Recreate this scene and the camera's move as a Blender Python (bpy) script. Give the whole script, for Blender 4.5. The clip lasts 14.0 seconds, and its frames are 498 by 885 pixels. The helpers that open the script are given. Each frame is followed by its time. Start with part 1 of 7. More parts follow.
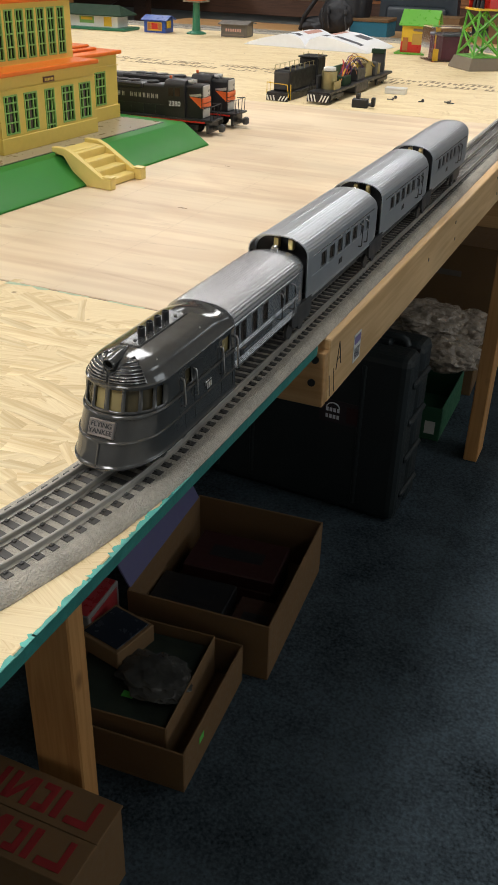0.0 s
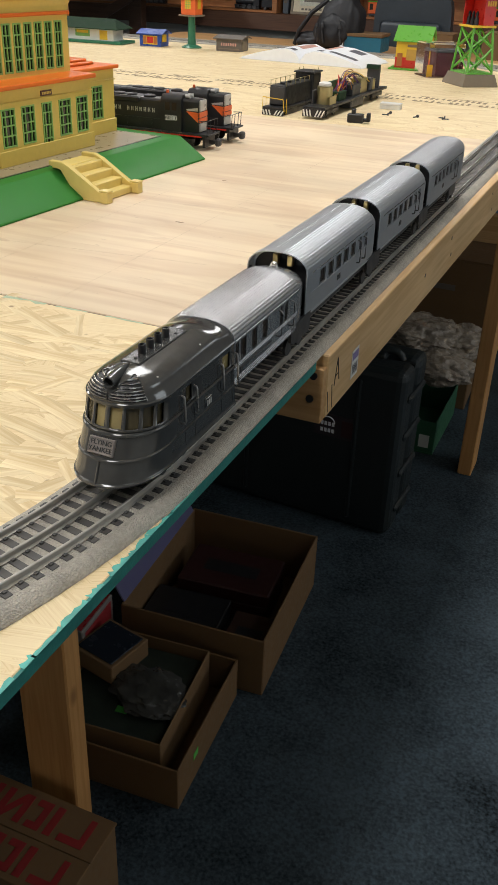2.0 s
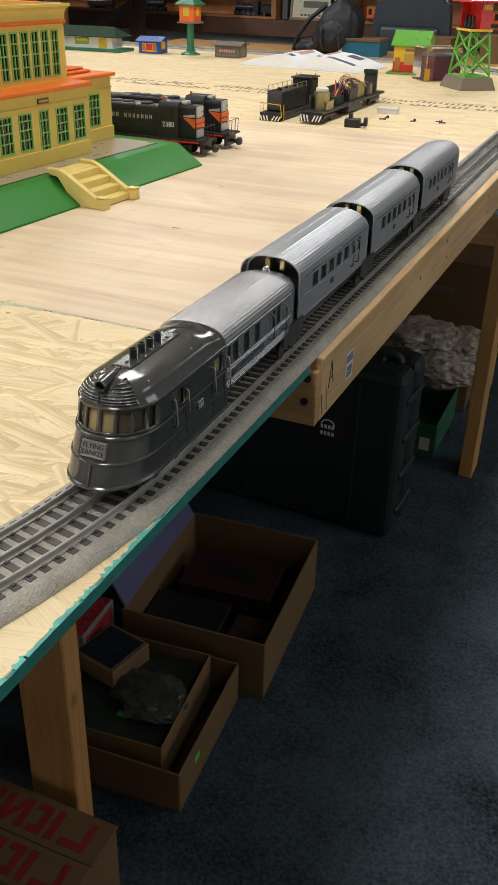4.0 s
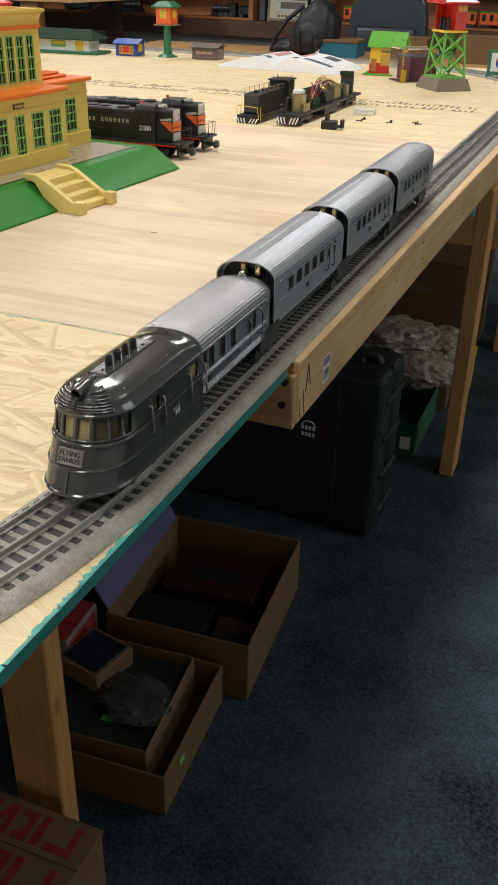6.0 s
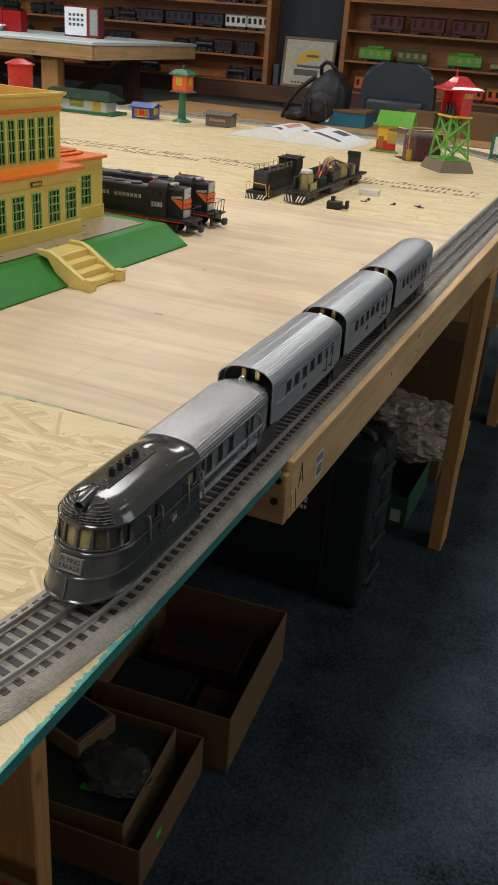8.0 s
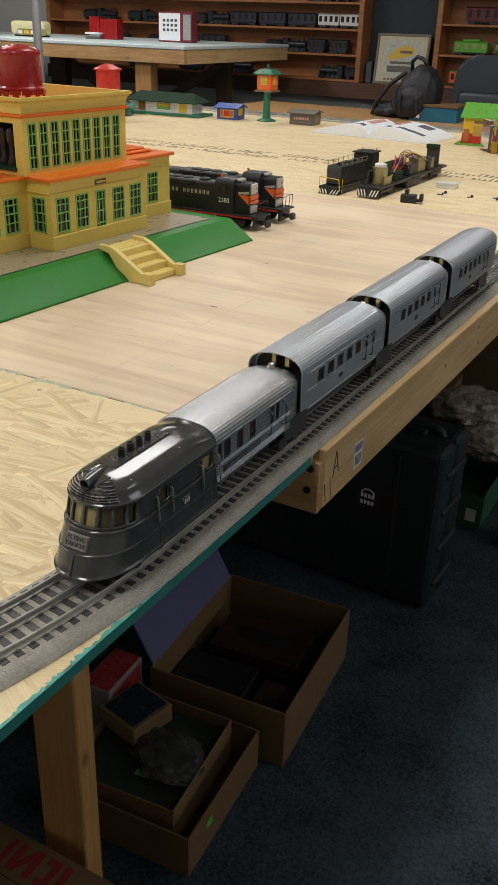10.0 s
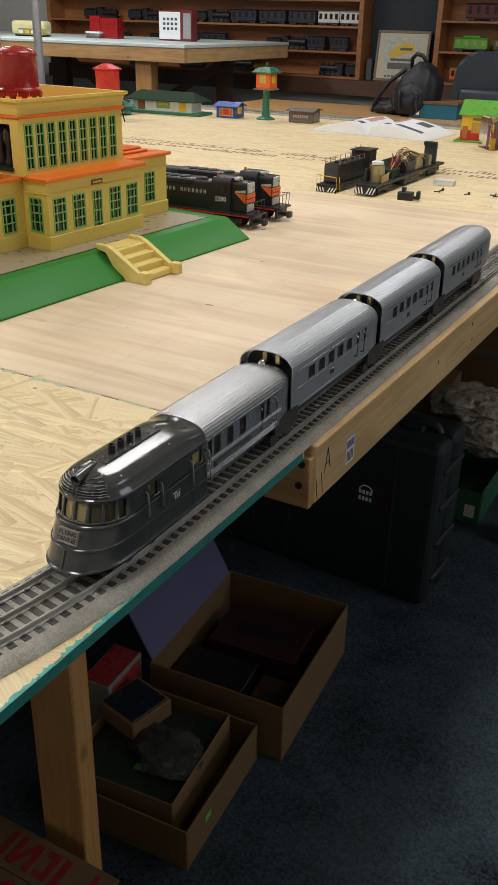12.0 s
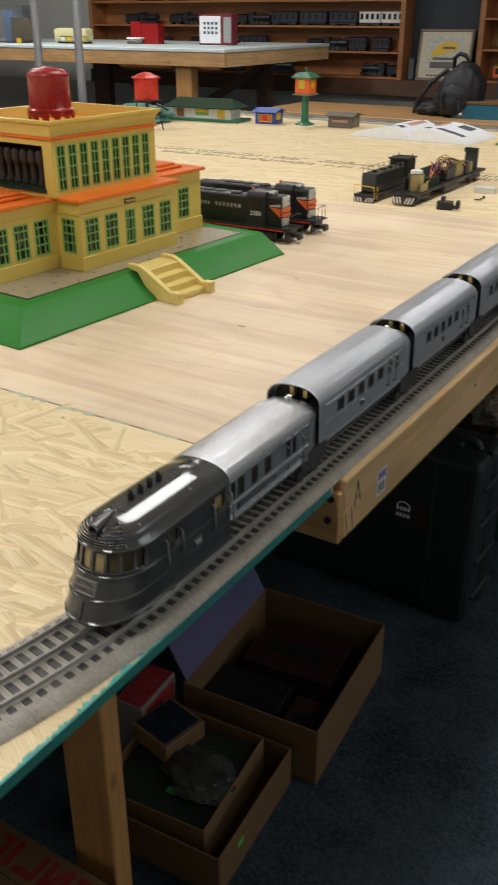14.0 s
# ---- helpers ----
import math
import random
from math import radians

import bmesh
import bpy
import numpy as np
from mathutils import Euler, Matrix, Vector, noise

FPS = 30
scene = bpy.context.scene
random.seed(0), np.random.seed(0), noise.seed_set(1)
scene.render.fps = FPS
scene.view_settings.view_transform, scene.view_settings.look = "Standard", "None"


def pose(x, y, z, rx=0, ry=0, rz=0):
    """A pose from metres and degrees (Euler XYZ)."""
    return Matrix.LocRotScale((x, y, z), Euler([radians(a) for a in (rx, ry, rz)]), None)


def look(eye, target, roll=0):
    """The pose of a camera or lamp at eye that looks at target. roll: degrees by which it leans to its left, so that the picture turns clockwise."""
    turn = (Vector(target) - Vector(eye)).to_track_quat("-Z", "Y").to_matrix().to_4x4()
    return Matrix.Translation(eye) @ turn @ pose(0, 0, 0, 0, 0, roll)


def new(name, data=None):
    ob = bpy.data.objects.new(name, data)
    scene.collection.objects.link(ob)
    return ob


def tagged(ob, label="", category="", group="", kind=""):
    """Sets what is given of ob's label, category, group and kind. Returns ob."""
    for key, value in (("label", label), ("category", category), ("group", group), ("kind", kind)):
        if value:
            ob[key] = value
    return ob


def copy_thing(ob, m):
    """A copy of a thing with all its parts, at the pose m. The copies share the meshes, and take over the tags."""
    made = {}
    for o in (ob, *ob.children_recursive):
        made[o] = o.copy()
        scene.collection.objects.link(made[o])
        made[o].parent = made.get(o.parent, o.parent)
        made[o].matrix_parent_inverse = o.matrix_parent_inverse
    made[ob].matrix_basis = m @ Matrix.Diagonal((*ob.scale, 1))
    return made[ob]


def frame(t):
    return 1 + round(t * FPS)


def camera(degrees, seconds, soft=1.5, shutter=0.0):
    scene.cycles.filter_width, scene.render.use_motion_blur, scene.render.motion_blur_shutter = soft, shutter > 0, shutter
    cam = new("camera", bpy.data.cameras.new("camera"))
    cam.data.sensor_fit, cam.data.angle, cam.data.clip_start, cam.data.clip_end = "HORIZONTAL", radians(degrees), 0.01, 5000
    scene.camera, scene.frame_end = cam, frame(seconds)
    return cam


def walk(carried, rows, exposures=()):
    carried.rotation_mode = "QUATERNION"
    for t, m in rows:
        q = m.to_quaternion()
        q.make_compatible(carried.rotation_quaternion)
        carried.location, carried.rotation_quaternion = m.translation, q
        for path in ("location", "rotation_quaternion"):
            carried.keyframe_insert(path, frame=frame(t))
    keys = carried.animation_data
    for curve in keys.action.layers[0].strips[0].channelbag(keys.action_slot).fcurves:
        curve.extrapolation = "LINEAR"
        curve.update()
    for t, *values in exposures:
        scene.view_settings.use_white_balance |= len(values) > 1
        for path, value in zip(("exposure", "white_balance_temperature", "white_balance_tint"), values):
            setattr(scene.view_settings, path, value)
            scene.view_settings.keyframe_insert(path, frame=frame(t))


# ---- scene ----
cam = camera(31.8, 14.0, soft=1.25, shutter=0.5)
PATH = [
    (0, (0.323, -0.488, 0.372), (-0.363, 1.106, -0.623), 1.7),
    (0.5, (0.323, -0.49, 0.378), (-0.368, 1.11, -0.604), 1.7),
    (1, (0.322, -0.49, 0.377), (-0.358, 1.114, -0.606), 1.9),
    (1.5, (0.319, -0.487, 0.375), (-0.349, 1.125, -0.6), 2.1),
    (2, (0.315, -0.486, 0.375), (-0.36, 1.126, -0.597), 2.2),
    (2.5, (0.315, -0.485, 0.373), (-0.383, 1.118, -0.597), 1.7),
    (3, (0.321, -0.489, 0.375), (-0.379, 1.119, -0.586), 1.6),
    (5.5, (0.331, -0.486, 0.377), (-0.327, 1.137, -0.588), 1.4),
    (6, (0.334, -0.489, 0.383), (-0.319, 1.139, -0.578), 1.3),
    (6.5, (0.316, -0.507, 0.416), (-0.337, 1.134, -0.523), 1.5),
    (7, (0.304, -0.524, 0.439), (-0.349, 1.127, -0.482), 2.1),
    (7.5, (0.319, -0.514, 0.443), (-0.328, 1.148, -0.462), 3.2),
    (8, (0.334, -0.497, 0.45), (-0.329, 1.179, -0.417), 4.3),
    (8.5, (0.359, -0.478, 0.446), (-0.399, 1.155, -0.426), 3.5),
    (11, (0.416, -0.469, 0.438), (-0.455, 1.104, -0.436), 1.6),
    (11.5, (0.421, -0.475, 0.443), (-0.448, 1.099, -0.433), 1.3),
    (12, (0.421, -0.474, 0.443), (-0.447, 1.099, -0.435), 1.4),
    (12.5, (0.425, -0.47, 0.447), (-0.45, 1.099, -0.431), 1.2),
    (13, (0.433, -0.468, 0.447), (-0.443, 1.1, -0.432), 1.2),
    (13.5, (0.435, -0.455, 0.448), (-0.447, 1.109, -0.433), 1.0),
    (14, (0.418, -0.435, 0.47), (-0.534, 1.088, -0.411), -0.0),
]
walk(cam, [(t, look(e, a, r)) for t, e, a, r in PATH],
     [(0, -0.28), (6.5, -0.28), (7, -0.58), (7.5, -0.58), (8.5, -0.68), (11, -0.53), (14, -0.50)])

# ---- light ----
FLOOR = -0.88
CEIL = 2.05
world = bpy.data.worlds.new("world")
scene.world = world
world.use_nodes = True
world.node_tree.nodes["Background"].inputs[0].default_value = (0.55, 0.6, 0.7, 1)
world.node_tree.nodes["Background"].inputs[1].default_value = 0.05
scene.view_settings.exposure = 0.0


LAMPS = []


def tube_light(x, y, power, along_y=True, length=1.2, width=0.55, cool_fill=False):
    """Ceiling troffer or added cool fill lamp: it sits just under a white housing."""
    data = bpy.data.lights.new("ceiling_or_fill_lamp", "AREA")
    data.shape, data.size, data.size_y = "RECTANGLE", width if along_y else length, length if along_y else width
    data.energy, data.color = power, (0.86, 0.94, 1.0) if cool_fill else (0.975, 0.972, 0.975)
    ob = new("ceiling_or_fill_lamp", data)
    ob.location = (x, y, CEIL - 0.09)
    LAMPS.append((x, y, data.size, data.size_y))
    return ob


for lx in (-5.1, -2.7, -0.3):
    for ly in (-1.15, 1.6, 4.5):
        tube_light(lx, ly, 33 if lx > -5 else 62)
# dim cool row over the aisle, added as fill for sides facing right
for ly in (-1.15, 1.6, 4.5):
    tube_light(1.9, ly, 6, cool_fill=True)

# cool light from an unseen east window, added to brighten sides facing right
data = bpy.data.lights.new("added_side_light", "AREA")
data.shape, data.size, data.size_y, data.energy, data.color = "RECTANGLE", 1.9, 1.15, 19.0, (0.88, 0.95, 1.0)
side_fill = new("added_side_light", data)
side_fill.matrix_world = look((3.19, 1.6, 0.55), (0, 1.6, 0.30))

# ---- materials ----


def material(name, color, rough=0.6, metal=0.0, vary=0.12, scale=8.0, fine=60.0, bump=0.1, stretch=(1, 1, 1), spec=0.5, per_object=0.0, rough_vary=0.12):
    """Plain surface with large stains, fine grain and light relief."""
    m = bpy.data.materials.new(name)
    m.use_nodes = True
    nt = m.node_tree
    n, l = nt.nodes, nt.links
    b = n["Principled BSDF"]
    tc = n.new("ShaderNodeTexCoord")
    mp = n.new("ShaderNodeMapping")
    mp.inputs["Scale"].default_value = stretch
    l.new(tc.outputs["Object"], mp.inputs[0])
    a = n.new("ShaderNodeTexNoise")
    a.inputs["Scale"].default_value = scale
    a.inputs["Detail"].default_value = 4
    f = n.new("ShaderNodeTexNoise")
    f.inputs["Scale"].default_value = fine
    f.inputs["Detail"].default_value = 5
    l.new(mp.outputs[0], a.inputs[0])
    l.new(mp.outputs[0], f.inputs[0])
    mix = n.new("ShaderNodeMath")
    mix.operation = "ADD"
    l.new(a.outputs[0], mix.inputs[0])
    l.new(f.outputs[0], mix.inputs[1])
    r = n.new("ShaderNodeMapRange")
    r.inputs["From Min"].default_value, r.inputs["From Max"].default_value = 0.6, 1.4
    r.inputs["To Min"].default_value, r.inputs["To Max"].default_value = 1 - vary, 1 + vary
    l.new(mix.outputs[0], r.inputs["Value"])
    h = n.new("ShaderNodeHueSaturation")
    h.inputs["Color"].default_value = (*color, 1)
    if per_object:
        oi = n.new("ShaderNodeObjectInfo")
        pr = n.new("ShaderNodeMapRange")
        pr.inputs["To Min"].default_value, pr.inputs["To Max"].default_value = 1 - per_object, 1 + per_object
        l.new(oi.outputs["Random"], pr.inputs["Value"])
        mu = n.new("ShaderNodeMath")
        mu.operation = "MULTIPLY"
        l.new(r.outputs[0], mu.inputs[0])
        l.new(pr.outputs[0], mu.inputs[1])
        l.new(mu.outputs[0], h.inputs["Value"])
    else:
        l.new(r.outputs[0], h.inputs["Value"])
    l.new(h.outputs[0], b.inputs["Base Color"])
    rr = n.new("ShaderNodeMapRange")
    rr.inputs["From Min"].default_value, rr.inputs["From Max"].default_value = 0.3, 0.7
    rr.inputs["To Min"].default_value, rr.inputs["To Max"].default_value = max(0.03, rough - rough_vary), min(1, rough + rough_vary)
    l.new(f.outputs[0], rr.inputs["Value"])
    l.new(rr.outputs[0], b.inputs["Roughness"])
    b.inputs["Metallic"].default_value = metal
    b.inputs["Specular IOR Level"].default_value = spec
    if bump:
        bp = n.new("ShaderNodeBump")
        bp.inputs["Strength"].default_value, bp.inputs["Distance"].default_value = bump, 0.002
        l.new(f.outputs[0], bp.inputs["Height"])
        l.new(bp.outputs[0], b.inputs["Normal"])
    return m


def wood(name, light, dark, axis=1, scale=1.0, knots=True, rough=0.55, per_object=0.0):
    """Sawn softwood: growth lines stretched along one axis, a few knots."""
    m = bpy.data.materials.new(name)
    m.use_nodes = True
    nt = m.node_tree
    n, l = nt.nodes, nt.links
    b = n["Principled BSDF"]
    tc = n.new("ShaderNodeTexCoord")
    mp = n.new("ShaderNodeMapping")
    s = [22.0 * scale] * 3
    s[axis] = 1.3 * scale
    mp.inputs["Scale"].default_value = s
    l.new(tc.outputs["Object"], mp.inputs[0])
    a = n.new("ShaderNodeTexNoise")
    a.inputs["Scale"].default_value, a.inputs["Detail"].default_value, a.inputs["Distortion"].default_value = 1.0, 3, 0.6
    l.new(mp.outputs[0], a.inputs[0])
    w = n.new("ShaderNodeMath")
    w.operation = "MULTIPLY"
    w.inputs[1].default_value = 26.0
    l.new(a.outputs[0], w.inputs[0])
    si = n.new("ShaderNodeMath")
    si.operation = "SINE"
    l.new(w.outputs[0], si.inputs[0])
    f = n.new("ShaderNodeTexNoise")
    f.inputs["Scale"].default_value, f.inputs["Detail"].default_value = 9.0, 6
    l.new(mp.outputs[0], f.inputs[0])
    ad = n.new("ShaderNodeMath")
    ad.operation = "MULTIPLY_ADD"
    ad.inputs[1].default_value = 0.16
    l.new(si.outputs[0], ad.inputs[0])
    l.new(f.outputs[0], ad.inputs[2])
    ramp = n.new("ShaderNodeValToRGB")
    ramp.color_ramp.elements[0].position, ramp.color_ramp.elements[0].color = 0.25, (*dark, 1)
    ramp.color_ramp.elements[1].position, ramp.color_ramp.elements[1].color = 0.7, (*light, 1)
    l.new(ad.outputs[0], ramp.inputs[0])
    col = ramp.outputs[0]
    big = n.new("ShaderNodeTexNoise")
    big.inputs["Scale"].default_value = 4.0
    l.new(tc.outputs["Object"], big.inputs[0])
    hv = n.new("ShaderNodeHueSaturation")
    br = n.new("ShaderNodeMapRange")
    br.inputs["From Min"].default_value, br.inputs["From Max"].default_value = 0.3, 0.7
    br.inputs["To Min"].default_value, br.inputs["To Max"].default_value = 0.86, 1.1
    l.new(big.outputs[0], br.inputs["Value"])
    l.new(br.outputs[0], hv.inputs["Value"])
    l.new(col, hv.inputs["Color"])
    col = hv.outputs[0]
    if knots:
        mk = n.new("ShaderNodeMapping")
        ks = [9.0] * 3
        ks[axis] = 4.5
        mk.inputs["Scale"].default_value = ks
        l.new(tc.outputs["Object"], mk.inputs[0])
        v = n.new("ShaderNodeTexVoronoi")
        v.inputs["Scale"].default_value = 1.0
        l.new(mk.outputs[0], v.inputs[0])
        kr = n.new("ShaderNodeMapRange")
        kr.inputs["From Min"].default_value, kr.inputs["From Max"].default_value = 0.03, 0.1
        kr.inputs["To Min"].default_value, kr.inputs["To Max"].default_value = 0.75, 0.0
        l.new(v.outputs["Distance"], kr.inputs["Value"])
        mx = n.new("ShaderNodeMix")
        mx.data_type = "RGBA"
        mx.inputs["B"].default_value = (dark[0] * 0.4, dark[1] * 0.35, dark[2] * 0.3, 1)
        l.new(kr.outputs[0], mx.inputs["Factor"])
        l.new(col, mx.inputs["A"])
        col = mx.outputs["Result"]
    l.new(col, b.inputs["Base Color"])
    b.inputs["Roughness"].default_value = rough
    bp = n.new("ShaderNodeBump")
    bp.inputs["Strength"].default_value, bp.inputs["Distance"].default_value = 0.15, 0.001
    l.new(ad.outputs[0], bp.inputs["Height"])
    l.new(bp.outputs[0], b.inputs["Normal"])
    return m


def strand_board(name):
    """Pressed strand board: overlapping long flakes in several directions."""
    m = bpy.data.materials.new(name)
    m.use_nodes = True
    nt = m.node_tree
    n, l = nt.nodes, nt.links
    b = n["Principled BSDF"]
    tc = n.new("ShaderNodeTexCoord")
    col, height = None, None
    for k, (turn, sx, sy) in enumerate(((12, 8, 30), (70, 11, 44), (-30, 9, 36), (28, 13, 60), (-14, 10, 48))):
        mp = n.new("ShaderNodeMapping")
        ro = n.new("ShaderNodeMapping")
        ro.inputs["Rotation"].default_value = (0, 0, radians(turn))
        l.new(tc.outputs["Object"], ro.inputs[0])
        mp.inputs["Scale"].default_value = (sx, sy, 1)
        mp.inputs["Location"].default_value = (k * 3.7, k * 1.9, k * 5.3)
        l.new(ro.outputs[0], mp.inputs[0])
        wob = n.new("ShaderNodeTexNoise")
        wob.inputs["Scale"].default_value = 1.6
        l.new(mp.outputs[0], wob.inputs[0])
        va = n.new("ShaderNodeVectorMath")
        va.operation = "MULTIPLY_ADD"
        va.inputs[1].default_value = (1.3, 1.3, 0)
        l.new(wob.outputs["Color"], va.inputs[0])
        l.new(mp.outputs[0], va.inputs[2])
        v = n.new("ShaderNodeTexVoronoi")
        v.voronoi_dimensions = "2D"
        v.inputs["Scale"].default_value = 1.0
        l.new(va.outputs[0], v.inputs[0])
        sep = n.new("ShaderNodeSeparateColor")
        l.new(v.outputs["Color"], sep.inputs[0])
        # grain inside each flake
        g = n.new("ShaderNodeTexNoise")
        g.inputs["Scale"].default_value, g.inputs["Detail"].default_value = 5.0, 4
        gm = n.new("ShaderNodeMapping")
        gm.inputs["Scale"].default_value = (0.30, 3.2, 1)
        l.new(mp.outputs[0], gm.inputs[0])
        l.new(gm.outputs[0], g.inputs[0])
        add = n.new("ShaderNodeMath")
        add.operation = "MULTIPLY_ADD"
        add.inputs[1].default_value = 0.30
        l.new(sep.outputs[0], add.inputs[0])
        l.new(g.outputs[0], add.inputs[2])
        ramp = n.new("ShaderNodeValToRGB")
        e = ramp.color_ramp.elements
        e[0].position, e[0].color = 0.22, (0.50, 0.33, 0.145, 1)
        e[1].position, e[1].color = 0.92, (0.88, 0.73, 0.46, 1)
        mid = e.new(0.52)
        mid.color = (0.76, 0.59, 0.33, 1)
        l.new(add.outputs[0], ramp.inputs[0])
        if col is None:
            col, height = ramp.outputs[0], sep.outputs[1]
        else:
            th = n.new("ShaderNodeMath")
            th.operation = "GREATER_THAN"
            th.inputs[1].default_value = 0.55
            l.new(sep.outputs[2], th.inputs[0])
            mx = n.new("ShaderNodeMix")
            mx.data_type = "RGBA"
            l.new(th.outputs[0], mx.inputs["Factor"])
            l.new(col, mx.inputs["A"])
            l.new(ramp.outputs[0], mx.inputs["B"])
            mh = n.new("ShaderNodeMix")
            l.new(th.outputs[0], mh.inputs["Factor"])
            l.new(height, mh.inputs["A"])
            l.new(sep.outputs[1], mh.inputs["B"])
            col, height = mx.outputs["Result"], mh.outputs["Result"]
    sp = n.new("ShaderNodeTexVoronoi")
    sp.inputs["Scale"].default_value = 28.0
    l.new(tc.outputs["Object"], sp.inputs[0])
    sr = n.new("ShaderNodeMapRange")
    sr.inputs["From Min"].default_value, sr.inputs["From Max"].default_value = 0.05, 0.11
    sr.inputs["To Min"].default_value, sr.inputs["To Max"].default_value = 0.7, 0.0
    l.new(sp.outputs["Distance"], sr.inputs["Value"])
    mx = n.new("ShaderNodeMix")
    mx.data_type = "RGBA"
    mx.inputs["B"].default_value = (0.25, 0.14, 0.06, 1)
    l.new(sr.outputs[0], mx.inputs["Factor"])
    l.new(col, mx.inputs["A"])
    l.new(mx.outputs["Result"], b.inputs["Base Color"])
    b.inputs["Roughness"].default_value = 0.6
    bp = n.new("ShaderNodeBump")
    bp.inputs["Strength"].default_value, bp.inputs["Distance"].default_value = 0.35, 0.001
    l.new(height, bp.inputs["Height"])
    l.new(bp.outputs[0], b.inputs["Normal"])
    return m


OSB = strand_board("strand_board")
PLY = wood("plywood_face", (0.83, 0.67, 0.46), (0.71, 0.53, 0.345), axis=0, scale=0.26, knots=False, rough=0.5)
pn, pl = PLY.node_tree.nodes, PLY.node_tree.links
plain = pn["Principled BSDF"].inputs["Base Color"].links[0].from_socket
for stretch, size, low, high, tint, most in (((1.0, 2.2, 1), 3.4, 0.52, 0.74, (0.60, 0.40, 0.24), 0.55), ((1.2, 9.0, 1), 5.0, 0.60, 0.72, (0.50, 0.33, 0.19), 0.40), ((6.0, 34.0, 1), 6.0, 0.70, 0.76, (0.30, 0.17, 0.09), 0.55), ((0.8, 1.5, 1), 2.3, 0.50, 0.72, (0.88, 0.73, 0.54), 0.50)):
    mp = pn.new("ShaderNodeMapping")
    mp.inputs["Scale"].default_value = stretch
    mp.inputs["Location"].default_value = (size, low * 7, 0)
    mp.inputs["Rotation"].default_value = (0, 0, radians(4))
    pl.new(pn["Texture Coordinate"].outputs["Object"], mp.inputs[0])
    nz = pn.new("ShaderNodeTexNoise")
    nz.inputs["Scale"].default_value, nz.inputs["Detail"].default_value, nz.inputs["Distortion"].default_value = size, 5, 0.8
    pl.new(mp.outputs[0], nz.inputs[0])
    rg = pn.new("ShaderNodeMapRange")
    rg.inputs["From Min"].default_value, rg.inputs["From Max"].default_value, rg.inputs["To Max"].default_value = low, high, most
    pl.new(nz.outputs[0], rg.inputs["Value"])
    mx = pn.new("ShaderNodeMix")
    mx.data_type = "RGBA"
    mx.inputs["B"].default_value = (*tint, 1)
    pl.new(rg.outputs[0], mx.inputs["Factor"])
    pl.new(plain, mx.inputs["A"])
    plain = mx.outputs["Result"]
pl.new(plain, pn["Principled BSDF"].inputs["Base Color"])
FLAKE = wood("strand_flake", (0.88, 0.73, 0.455), (0.67, 0.49, 0.24), axis=0, scale=1.7, knots=False, rough=0.55)
fn, fl = FLAKE.node_tree.nodes, FLAKE.node_tree.links
tone = fn.new("ShaderNodeHueSaturation")
oi = fn.new("ShaderNodeObjectInfo")
rg = fn.new("ShaderNodeMapRange")
rg.inputs["To Min"].default_value, rg.inputs["To Max"].default_value = 0.93, 1.08
fl.new(oi.outputs["Random"], rg.inputs["Value"])
fl.new(rg.outputs[0], tone.inputs["Value"])
fl.new(fn["Principled BSDF"].inputs["Base Color"].links[0].from_socket, tone.inputs["Color"])
fl.new(tone.outputs[0], fn["Principled BSDF"].inputs["Base Color"])
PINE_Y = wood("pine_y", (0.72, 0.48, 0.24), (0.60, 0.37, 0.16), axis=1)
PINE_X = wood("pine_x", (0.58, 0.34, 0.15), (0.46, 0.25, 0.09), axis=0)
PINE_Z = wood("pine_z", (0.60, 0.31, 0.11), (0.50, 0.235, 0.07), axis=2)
SHELF_WOOD = wood("shelf_wood", (0.40, 0.17, 0.06), (0.32, 0.12, 0.04), axis=0, knots=False, rough=0.45)
DARK_WOOD = wood("dark_wood", (0.12, 0.055, 0.03), (0.08, 0.035, 0.018), axis=0, knots=False, rough=0.5)
DESK_WOOD = wood("desk_wood", (0.55, 0.32, 0.14), (0.47, 0.26, 0.10), axis=0, knots=False, rough=0.4)
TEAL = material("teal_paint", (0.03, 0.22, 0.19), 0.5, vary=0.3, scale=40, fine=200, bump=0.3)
ROADBED = material("grey_roadbed", (0.44, 0.405, 0.345), 0.9, vary=0.3, scale=30, fine=300, bump=0.0)
rn, rl = ROADBED.node_tree.nodes, ROADBED.node_tree.links
rv = rn.new("ShaderNodeTexVoronoi")
rv.inputs["Scale"].default_value = 640.0
rl.new(rn["Texture Coordinate"].outputs["Object"], rv.inputs[0])
rb = rn.new("ShaderNodeBump")
rb.inputs["Strength"].default_value, rb.inputs["Distance"].default_value = 1.0, 0.0012
rl.new(rv.outputs["Distance"], rb.inputs["Height"])
rl.new(rb.outputs[0], rn["Principled BSDF"].inputs["Normal"])
TIE = material("tie_plastic", (0.080, 0.076, 0.072), 0.5, vary=0.2, per_object=0.2, bump=0.1)
RAIL = material("rail_metal", (0.46, 0.44, 0.40), 0.42, 0.7, vary=0.2, scale=20, bump=0.05)
CARPET = material("carpet", (0.043, 0.058, 0.069), 0.95, vary=0.95, scale=5, fine=170, bump=1.0, spec=0.1)
WALL = material("wall_paint", (0.55, 0.54, 0.50), 0.8, vary=0.06, scale=2, fine=120, bump=0.1)
CEILING = material("ceiling_tile", (0.75, 0.74, 0.70), 0.9, vary=0.05)
CHROME = material("bright_nickel", (0.62, 0.61, 0.60), 0.22, 1.0, vary=0.08, scale=30, fine=300, bump=0.0)
NOSE = material("gunmetal_nickel", (0.115, 0.115, 0.112), 0.13, 0.55, vary=0.12, scale=25, fine=160, bump=0.0, rough_vary=0.05)
